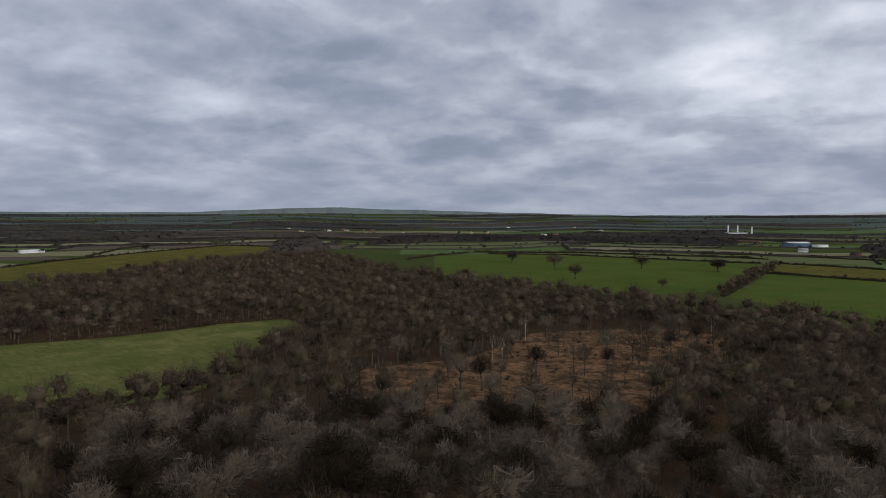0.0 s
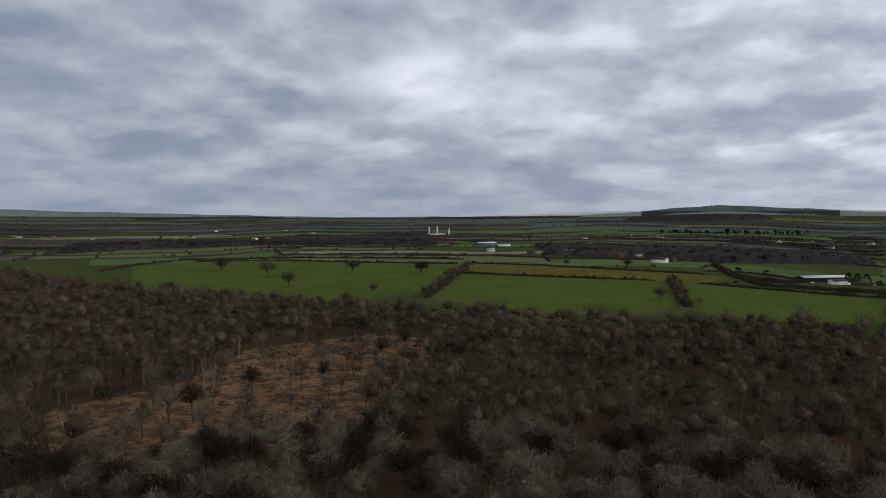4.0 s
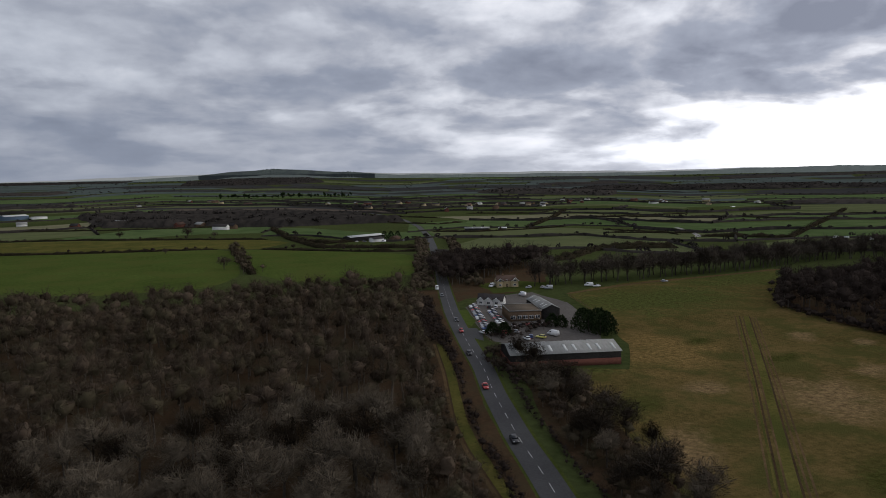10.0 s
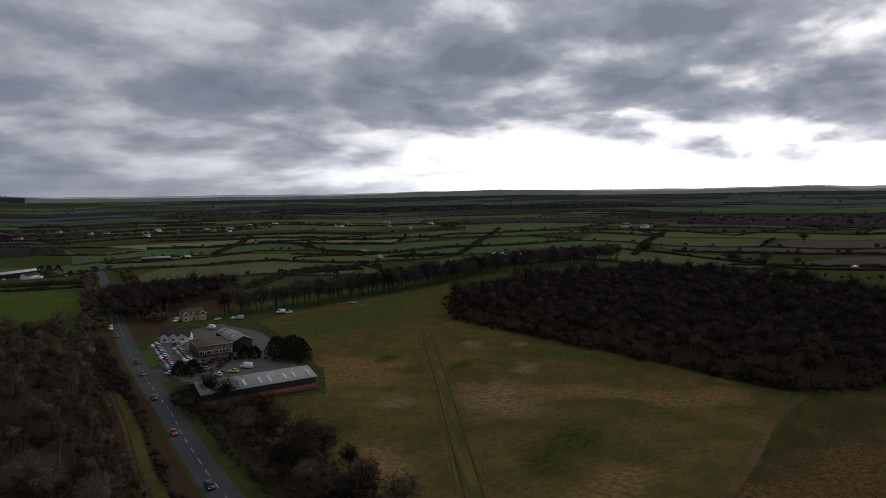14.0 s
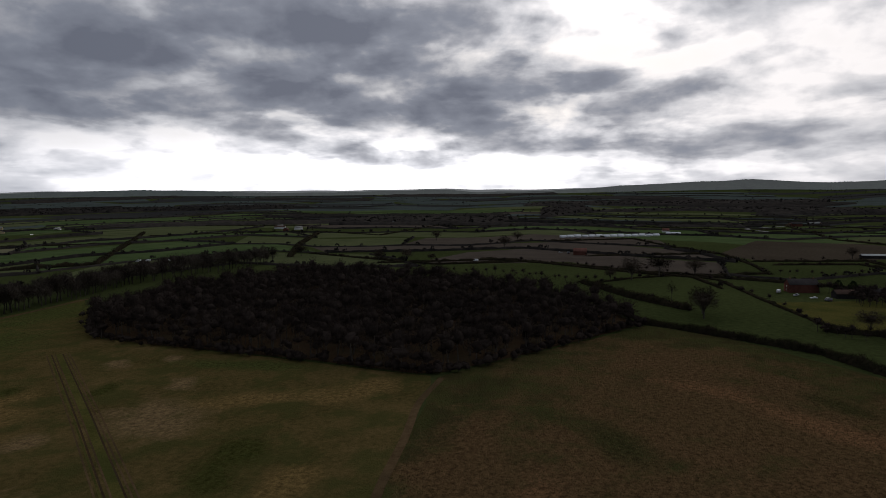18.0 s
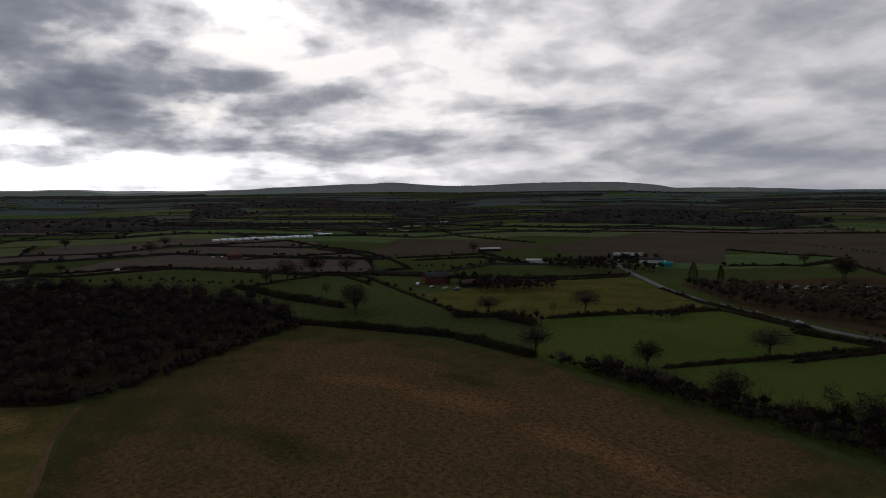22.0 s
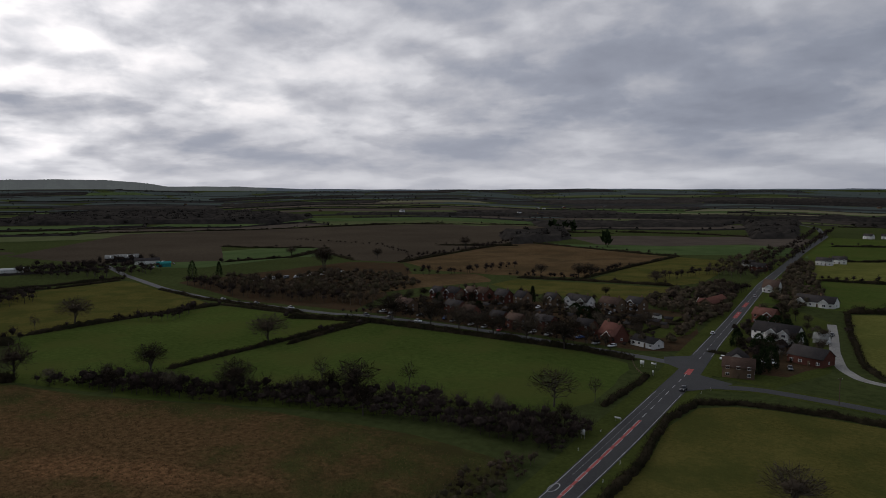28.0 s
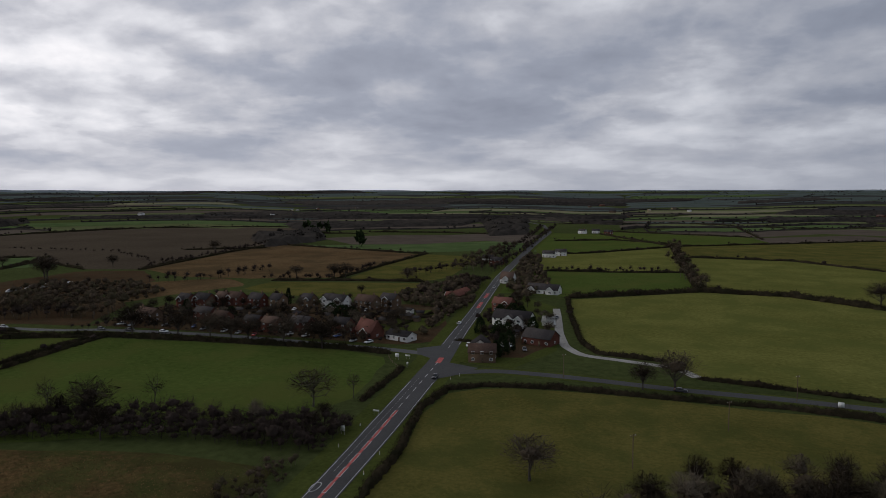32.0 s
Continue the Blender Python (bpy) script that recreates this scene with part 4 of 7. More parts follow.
for k, (x, y, h) in enumerate(FIELD_TREES + FIELD_TREES_2 + FIELD_TREES_3):
    tree(OAKS[k % 3], x, y, h * 1.12, "lone leafless oak standing in pasture" if h > 9 else "small leafless field tree", "field_tree", "field trees", slim=1.22)
for x, y, h in ((453, -31, 13), (139, -180, 12), (82, -207, 9.6), (353, -152, 10), (165, -164, 13.5), (164, -152, 10)):
    tree(random.choice(GAUNT), x, y, h, "gaunt half-dead tree with few branches", "dead_tree", "gaunt trees")
tree(SPREADING[0], 91, -195, 14, "wide-spreading bare oak at the end of the scrub belt", "field_tree", "field trees")
# the belt of tall trees beyond the rough pasture
for k, (x, y) in enumerate(np.concatenate([line_points([(196, 362), (255, 360), (326, 362), (384, 366), (451, 382), (520, 372), (628, 352)], 5.5, 1.6), line_points([(205, 372), (262, 371), (330, 372), (390, 378), (470, 396), (540, 390), (640, 365)], 7.0, 2.0)])):
    tree(POPLARS[k % 3], x, y, random.uniform(13, 20), "tall bare tree in a belt across the fields", "belt_tree", "tree belt", slim=1.35)
belt_more = np.concatenate([line_points([(400, 392), (470, 408), (560, 402), (650, 380)], 6, 4), line_points([(420, 400), (520, 415), (620, 395)], 6, 5)])
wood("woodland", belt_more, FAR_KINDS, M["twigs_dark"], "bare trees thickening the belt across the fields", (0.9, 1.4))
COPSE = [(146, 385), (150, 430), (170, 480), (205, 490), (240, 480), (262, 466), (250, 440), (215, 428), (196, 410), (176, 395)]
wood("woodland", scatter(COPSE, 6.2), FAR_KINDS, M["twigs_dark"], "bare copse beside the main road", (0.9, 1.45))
SCRUB = [(345, -290), (300, -300), (262, -300), (285, -345), (330, -330), (345, -345), (400, -330), (420, -345), (440, -300)]
wood("woodland", scatter(SCRUB, 6.5), FAR_KINDS, M["twigs"], "brown scrubby woodland behind the lane", (0.5, 1.0))
wood("undergrowth", scatter([(285, -348), (345, -343), (402, -365), (415, -415), (345, -428), (300, -400)], 5.5), FAR_BUSH, M["twigs"], "dense bare scrub on waste ground", (0.6, 1.4), "undergrowth")
# scrub belts
wood("undergrowth", scatter([(-18, -157), (6, -136), (0, -118), (-70, -118), (-130, -165), (-63, -170)], 3.4), BUSH_KINDS, M["twigs"], "brown bushes along the south edge of the wood", (0.9, 1.9), "undergrowth")
BELT_SOUTH = [(267, -107), (225, -120), (190, -132), (160, -146), (125, -155), (92, -160), (72, -158), (71, -184), (98, -182), (130, -178), (165, -165), (200, -146), (240, -128)]
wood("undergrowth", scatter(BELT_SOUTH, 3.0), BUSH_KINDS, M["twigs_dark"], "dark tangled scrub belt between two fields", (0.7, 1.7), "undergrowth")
for k, (x, y) in enumerate(scatter(BELT_SOUTH, 15)):
    tree((WOODLAND + GAUNT)[k % 6], x, y, random.uniform(6, 10), "bare tree growing out of the scrub belt", "scrub_tree", "trees in the scrub belt")
wood("undergrowth", scatter([(73, -152), (82, -152), (86, -130), (80, -108), (70, -106), (71, -130)], 2.6), BUSH_KINDS, M["twigs"], "bare brown bushes at the corner of the rough field", (0.4, 0.95), "undergrowth")
ROADSIDE = [(99, 190), (89, 150), (80, 115), (72, 70), (82, 60), (94, 100), (106, 150), (116, 182), (114, 215), (107, 218)]
wood("undergrowth", scatter(ROADSIDE, 3.8), BUSH_KINDS, M["twigs"], "bare roadside scrub beside the main road", (0.8, 1.6), "undergrowth")
for k, (x, y) in enumerate(scatter(ROADSIDE, 11)):
    tree((OAKS + WOODLAND)[k % 7], x, y, random.uniform(7, 12), "bare roadside tree above scrub", "roadside_tree", "roadside trees")
for x, y, h in ((92, 138, 12.5), (90, 113, 12), (95, 104, 11), (107, 170, 9)):
    tree(OAKS[int(x) % 3], x, y, h, "dark bare oak leaning over the edge of the pasture", "roadside_tree", "roadside trees", slim=1.2)
THICKET = [(112, 350), (98, 300), (86, 262), (92, 250), (86, 221), (80, 199), (73, 178), (69, 163), (64.5, 146), (58, 112), (60.5, 112), (66, 140), (70.5, 163), (75, 178), (81.5, 198), (88.5, 220), (98, 254), (105.5, 285), (112.5, 311), (124, 350)]
wood("undergrowth", scatter(THICKET, 2.0), BUSH_KINDS, M["twigs_dark"], "bare roadside thicket between ride and road", (0.45, 0.95), "undergrowth")
wood("undergrowth", scatter([(100, 300), (86, 258), (70, 215), (50, 160), (30, 60), (48, 60), (54, 112), (61, 150), (68, 182), (76, 212), (88, 256)], 3.2), BUSH_KINDS, M["twigs"], "bare scrub along the edge of the wood", (0.5, 1.35), "undergrowth")
wood("woodland", scatter([(98, 300), (84, 258), (68, 215), (48, 160), (28, 60), (46, 60), (52, 112), (59, 150), (66, 182), (74, 212), (86, 256)], 6), NEAR_KINDS, M["twigs"], "bare trees along the edge of the wood", (0.4, 0.85))
wood("undergrowth", line_points([(77, 110), (83, 140), (88, 163), (93.5, 182), (99, 200), (103, 215)], 1.6, 0.6), BUSH_KINDS, M["twigs_dark"], "bare bushes close beside the main road", (0.3, 0.7), "undergrowth")
for x, y, h in ((112, 211, 7), (119, 217, 7), (103, 191, 7), (114, 198, 6), (126, 219, 6), (104, 224, 6), (97, 206, 7), (133, 216, 5)):
    tree(random.choice(OAKS), x, y, h, "bare tree before the long shed", "yard_tree", "trees by the long shed")
wood("undergrowth", scatter([(104, 236), (94, 205), (98, 186), (118, 196), (108, 204), (112, 236)], 3.0), BUSH_KINDS, M["twigs_dark"], "dark shrubs before the long shed", (0.5, 1.0), "undergrowth")
wood("undergrowth", scatter([(112, 250), (118, 264), (150, 270), (150, 260), (135, 252), (118, 244)], 3.2), BUSH_KINDS, M["twigs_dark"], "overgrown shrubs in the middle of the yard", (0.5, 0.95), "undergrowth")
for pts, step in (([(-148, 496), (-161, 598), (-189, 809)], 7), ([(40, 668), (40, 562), (41, 491)], 6), ([(-61, -864), (-57, -654), (-56, -492)], 7)):
    wood("undergrowth", line_points(pts, step * 0.8, 4.0), FAR_KINDS, M["twigs"], "bare trees and bushes of an overgrown hedge", (0.5, 1.0), "undergrowth")
ROADFAR = [(150, 372), (178, 455), (214, 560), (248, 670), (240, 680), (206, 570), (168, 465), (140, 380)]
wood("undergrowth", scatter([(x - 16, y) for x, y in ROADFAR], 4.5), FAR_BUSH, M["twigs"], "roadside bushes along the main road", (0.7, 1.5), "undergrowth")
wood("undergrowth", scatter([(x + 16, y) for x, y in ROADFAR], 5), FAR_BUSH, M["twigs"], "roadside bushes along the main road", (0.7, 1.5), "undergrowth")
wood("undergrowth", scatter([(520, -110), (500, -135), (455, -135), (440, -160), (455, -200), (480, -200), (500, -175)], 6), FAR_KINDS, M["twigs_dark"], "bare garden trees round a farmstead", (0.5, 0.9), "undergrowth")
wood("undergrowth", scatter([(560, -255), (600, -240), (640, -270), (600, -330), (540, -340), (520, -300)], 8), FAR_KINDS, M["twigs_dark"], "bare trees round a farmyard", (0.5, 0.9), "undergrowth")

ROWS = [
    ([(414, -522), (418, -613), (432, -746), (455, -961)], 9, 2.5, (0.3, 0.75)), ([(342, -438), (308, -461), (293, -519)], 6, 4.0, (0.35, 0.75)), ([(263, -466), (219, -478), (210, -565)], 7, 3.0, (0.3, 0.7)),
    ([(164, -509), (143, -567), (118, -590)], 6, 4.0, (0.4, 0.8)), ([(57, -576), (15, -582), (-41, -592)], 7, 3.0, (0.3, 0.6)), ([(100, -560), (104, -745), (112, -1018), (120, -1230)], 9, 4.0, (0.35, 0.8)),
    ([(118, -590), (121, -745), (130, -1018), (142, -1230)], 10, 4.0, (0.35, 0.8)), ([(614, -252), (594, -278), (622, -329), (620, -382)], 7, 6.0, (0.5, 0.95)), ([(349, -193), (325, -209), (345, -235)], 5, 3.0, (0.35, 0.6)),
    ([(367, -96), (342, -118), (336, -138)], 6, 4.0, (0.4, 0.8)), ([(540, 21), (547, 57), (572, 92), (585, 164)], 12, 4.0, (0.35, 0.7)), ([(441, -297), (361, -283), (315, -292), (285, -310)], 6, 4.0, (0.45, 0.85)),
    ([(131, -409), (100, -440), (95, -500)], 6, 4.0, (0.35, 0.7)), ([(262, -372), (220, -384), (150, -392)], 6, 3.0, (0.3, 0.6)),
    ([(262, -276), (230, -287), (190, -288), (150, -285), (112, -283)], 7, 1.2, (0.25, 0.45)), ([(620, -130), (600, -180), (640, -215)], 12, 4.0, (0.3, 0.6)), ([(440, -560), (550, -640), (700, -640)], 14, 3.0, (0.25, 0.5))]
for pts, step, spread, size in ROWS:
    wood("undergrowth", line_points(pts, step * 0.6, spread * 0.5), FAR_KINDS, M["twigs_dark"], "bare trees and bushes in a row between fields", size, "undergrowth")

# bushes and young trees grown up in the hedges
grown = np.concatenate([line_points(q, 9.0, 1.2) for q in HEDGE_LINES])
grown = grown[(rng.random(len(grown)) < 0.4) & (np.hypot(*grown.T) > 330) & (np.hypot(*grown.T) < 1400)]
clumps = np.sin(grown[:, 0] / 23) + np.sin(grown[:, 1] / 31) > -0.3
wood("undergrowth", grown[clumps], FAR_KINDS, M["twigs_dark"], "bushes and young trees grown up in the hedges", (0.2, 0.55), "undergrowth")
wood("undergrowth", grown[~clumps], FAR_BUSH, M["twigs_dark"], "low bushes in the hedges", (0.6, 1.2), "undergrowth")

# ------------------------------------------------------------ roads
MAIN = smooth([
    (313, 1344), (327, 1184), (321, 1036), (294, 875), (252, 713), (222, 618), (186, 507), (158, 424), (137, 361), (121, 311), (110, 272), (102, 242), (94.5, 212), (86.5, 187), (76.6, 150), (72.6, 131), (69.6, 119), (65, 98), (60.5, 60), (58, 0), (59, -80),
    (61, -139), (62, -165), (63.6, -198), (66.5, -255), (72, -314), (77, -375), (91, -534), (105, -824), (113, -1102), (149, -1326), (202, -1456)], 3)
LANE_1 = smooth([(70, -271), (91, -275.5), (118, -277.5), (148, -280.5), (180, -283), (210, -282), (246, -280), (270, -272), (322, -269), (373, -266), (437, -275), (531, -300), (620, -330)], 3)
LANE_2 = smooth([(66, -243), (57, -246), (42, -253), (16, -251), (-24, -244), (-59, -241), (-90, -236), (-160, -220), (-320, -190)], 3)
wide = 3.7 + 1.0 * np.clip(1 - np.abs(MAIN[:, 1] + 215) / 110, 0, 0.72) / 0.72
ribbon("verge", MAIN, wide + np.where(MAIN[:, 1] < 60, 6.0, 1.0), wide + np.where(MAIN[:, 1] < 60, 4.0, 0.7), 0.07, M["verge"], "green grass verge along the main road", "verge")
road = ribbon("road", MAIN, wide, wide, 0.14, M["asphalt"], "two-lane grey asphalt main road", "road")
ribbon("verge", LANE_1, 4.4, 4.4, 0.06, M["verge"], "grass verge along the village lane", "verge")
ribbon("verge", LANE_2, 4.6, 4.6, 0.06, M["verge"], "grass verge along the side lane", "verge")
lane_a = ribbon("road", LANE_1, 2.8, 2.8, 0.11, M["lane_asphalt"], "narrow damp village lane", "road")
lane_b = ribbon("road", LANE_2, 2.7, 2.7, 0.11, M["asphalt"], "narrow damp side lane", "road")
patch("road", [(70, -264), (78, -271), (84, -273.5), (84, -279), (78, -281), (73, -289)], 0.12, M["asphalt"], "flared mouth of the village lane", "road")
patch("road", [(62, -236), (56, -244.5), (48, -249.5), (48, -255), (55, -254.5), (64, -262)], 0.12, M["asphalt"], "flared mouth of the side lane", "road")
DRIVE = smooth([(33, -396), (29, -365), (25, -329), (20, -301), (12, -286), (-5, -281), (-26, -274), (-32, -262)], 2)
ribbon("driveway", DRIVE, 2.1, 2.1, 0.09, M["concrete"], "pale concrete farm driveway", "driveway")
ribbon("track", smooth(RIDE, 2), 1.5, 1.5, 0.11, M["olive_grass"], "grassy ride between wood and road", "track")
ribbon("track", smooth([(x - 2.6, y) for x, y in RIDE], 2), 0.5, 0.5, 0.115, M["stubble"], "dead grass beside the ride", "track")
ribbon("track", smooth([(-62, 121), (-40, 124), (-18, 127)], 3), 2.5, 2.5, 0.12, M["stubble"], "earthy ride through the wood", "track")
ribbon("track", smooth([(571, 690), (550, 642), (528, 606), (516, 586), (506, 577)], 4), 3.0, 3.0, 0.10, M["concrete"], "pale curving farm track", "track")
ribbon("track", smooth([(1180, -250), (1330, -210), (1434, -304)], 10), 4, 4, 0.3, M["concrete"], "pale farm track", "track")
# wheel ruts across the rough pasture
ribbon("track", smooth([(243, 244), (174, 166), (110, 95), (84, 64)], 4), 1.5, 1.5, 0.06, M["olive_grass"], "lush green strip between wheel ruts", "track")
for off in (-4.6, -3.4, -2.6, -1.2, 0.6, 1.8, 3.0, 4.4):
    ribbon("track", smooth([(243 + off * 0.7, 244 - off * 0.7), (174 + off * 0.7, 166 - off * 0.7), (110 + off * 0.7, 95 - off * 0.7), (84 + off * 0.7, 64 - off * 0.7)], 4), 0.26, 0.26, 0.07, M["litter" if off in (-2.6, 1.8) else "olive_grass" if off in (-3.4, 0.6) else "stubble"], "wheel rut pressed into the rough pasture", "track")
ribbon("track", smooth([(244, 66), (212, 66), (181, 60), (142, 55), (90, 40)], 4), 1.3, 1.3, 0.08, M["stubble"], "trampled line between two rough fields", "track")
ribbon("track", smooth([(200, 332), (255, 346), (326, 350), (384, 356)], 6), 1.6, 1.6, 0.08, M["stubble"], "worn path below the tree belt", "track")


def along(line, s0, s1, step, length, half, off, z, mat, name, parent, label=""):
    """Painted marks along a line, each one a piece of its own."""
    d = np.r_[0, np.cumsum(np.hypot(*np.diff(line, axis=0).T))]
    for s in np.arange(s0, s1, step):
        q = np.linspace(s, s + length, 4)
        p = np.stack([np.interp(q, d, line[:, 0]), np.interp(q, d, line[:, 1])], 1)
        p = p + normals(p) * off
        ribbon(name, p, half, half, z, mat, label, kind="", parent=parent)


def reach_of(line, y):
    d = np.r_[0, np.cumsum(np.hypot(*np.diff(line, axis=0).T))]
    return float(d[np.argmin(np.abs(line[:, 1] - y))])


N0, N1, S0, S1 = reach_of(MAIN, 520), reach_of(MAIN, 20), reach_of(MAIN, -200), reach_of(MAIN, -520)
along(MAIN, N0, N1, 9.0, 4.2, 0.09, 0, 0.17, M["white_line"], "centre_dash", road)
along(MAIN, S0, reach_of(MAIN, -262), 9.0, 4.5, 0.12, 0.3, 0.17, M["white_line"], "centre_dash", road)
along(MAIN, reach_of(MAIN, -285), S1, 9.0, 4.2, 0.10, 0, 0.17, M["white_line"], "centre_dash", road)
for side in (-1, 1):
    k = (MAIN[:, 1] < -100) & (MAIN[:, 1] > -232)
    p, w = MAIN[k], wide[k] - 0.45
    ribbon("edge_line", p + normals(p) * (side * w)[:, None], 0.10, 0.10, 0.17, M["white_line"], kind="", parent=road)
    k = (MAIN[:, 1] < -290) & (MAIN[:, 1] > -620)
    p, w = MAIN[k], wide[k] - 0.45
    ribbon("edge_line", p + normals(p) * (side * w)[:, None], 0.10, 0.10, 0.17, M["white_line"], kind="", parent=road)
along(MAIN, reach_of(MAIN, -150), reach_of(MAIN, -235), 2.0, 1.0, 0.06, 2.2, 0.17, M["white_line"], "lane_dash", road)
k = (MAIN[:, 1] < -128) & (MAIN[:, 1] > -199)
ribbon("red_strip", MAIN[k], 0.38, 0.38, 0.165, M["red_surface"], "red centre strip", kind="", parent=road)
for off in (-0.48, 0.48):
    along(MAIN, reach_of(MAIN, -130), reach_of(MAIN, -196), 9.0, 6.0, 0.09, off, 0.18, M["white_line"], "hatch_line", road)
for cut in (0.0, 5.85):
    along(MAIN, reach_of(MAIN, -130) + cut, reach_of(MAIN, -196), 9.0, 0.18, 0.48, 0, 0.185, M["white_line"], "hatch_end", road)
for y0, y1 in ((-258, -268), (-385, -410), (-425, -445)):
    k = (MAIN[:, 1] < y0) & (MAIN[:, 1] > y1)
    ribbon("red_patch", MAIN[k], 1.1, 1.1, 0.165, M["red_surface"], "red road patch", kind="", parent=road)
# the ring of a speed limit painted on the road
ring = np.array([(math.cos(a) * 1.0, math.sin(a) * 2.6) for a in np.linspace(0, 2 * math.pi, 33)]) + np.array([64.2, -140.5])
ribbon("speed_ring", ring, 0.13, 0.13, 0.18, M["white_line"], "painted speed ring", kind="", parent=road)

# ------------------------------------------------------------ far farmland
def crag(seed, r, h, n=9):
    """A small lumpy crown for distant trees: a ragged dome of bristling pieces."""
    g = np.random.default_rng(seed)
    u = g.normal(size=(16, 3))
    u[:, 2] = np.abs(u[:, 2]) * 0.9 - 0.2
    u /= np.linalg.norm(u, axis=1)[:, None]
    at = u * np.array([r, r, h * 0.45]) * g.uniform(0.55, 1.0, (16, 1)) + np.array([0, 0, h * 0.5])
    way = u + g.normal(0, 0.5, (16, 3)) + np.array([0, 0, 0.4])
    way /= np.linalg.norm(way, axis=1)[:, None]
    return twigs(g, at - way * h * 0.15, way, g.uniform(0.3, 0.5, 16) * h, g.uniform(0.3, 0.5, 16) * h)


CRAGS = [crag(81, 4.5, 9), crag(82, 5.5, 8), crag(83, 4.0, 10)]
FIRS = [crag(84, 2.4, 11), crag(85, 2.8, 13)]
FAR_WOODS = [
    [(1500, -560), (1859, -821), (1978, -1014), (1863, -1156), (1632, -1302), (1240, -1180), (1085, -930), (1260, -800)],
    [(2875, 405), (2950, 140), (2853, -239), (2976, -786), (3231, -846), (3200, -233), (3233, 381)],
    [(-20, 3900), (20, 4500), (250, 4680), (520, 4670), (800, 4600), (760, 4000), (421, 3700)],
    [(-189, 1427), (141, 1320), (271, 1120), (308, 980), (134, 964), (-112, 1080)],
    [(-787, 586), (-1091, 826), (-1105, 937), (-814, 714)], [(-1657, 743), (-1902, 964), (-1719, 998), (-1316, 656)],
    [(-923, 908), (-897, 1132), (-735, 1328), (-397, 1395), (-446, 1563), (-826, 1492), (-1092, 1165)],
    [(-707, 1848), (-579, 2026), (-669, 2279), (-802, 2142)], [(279, -1404), (203, -1478), (145, -1047), (189, -1006)],
    [(502, -857), (494, -1041), (398, -858), (417, -752)], [(1518, 673), (1511, 484), (1429, 275), (1748, 267), (1860, 513), (1714, 709)],
    [(1842, 211), (2169, 152), (2430, 102), (2751, 154), (2596, 298)], [(1421, 2338), (1809, 1975), (2208, 1780), (2612, 1262), (2812, 1503), (2240, 2198), (1670, 2544)],
    [(1011, 2325), (1249, 1828), (1419, 2029), (1395, 2369), (1206, 2560)], [(2229, 179), (2402, -207), (2155, -543), (2166, -814), (2437, -664), (2515, -121)]]


def canopy(poly, h, step=7.0):
    """The closed crowns of a distant wood: a bumpy sheet that drops to the ground along its edges."""
    poly = np.asarray(poly, float)
    (x0, y0), (x1, y1) = poly.min(0) - 2 * step, poly.max(0) + 2 * step
    gx, gy = np.meshgrid(np.arange(x0, x1, step), np.arange(y0, y1, step), indexing="ij")
    gx, gy = gx + rng.uniform(-0.35, 0.35, gx.shape) * step, gy + rng.uniform(-0.35, 0.35, gy.shape) * step
    inn = inside(poly, gx, gy)
    n, m = gx.shape
    z = land(gx, gy) + np.where(inn, h * rng.uniform(0.55, 1.1, gx.shape) * (0.85 + 0.2 * np.sin(gx / 37) * np.sin(gy / 29)), -0.5)
    i, j = np.meshgrid(np.arange(n - 1), np.arange(m - 1), indexing="ij")
    a = i * m + j
    f = np.stack([a, a + m, a + m + 1, a + 1], 2).reshape(-1, 4)
    f = f[inn.ravel()[f].any(1)]
    f = np.concatenate([f[:, :3], f[:, [0, 2, 3]]])
    used, f = np.unique(f, return_inverse=True)
    return np.stack([gx.ravel(), gy.ravel(), z.ravel()], 1)[used], f.reshape(-1, 3)


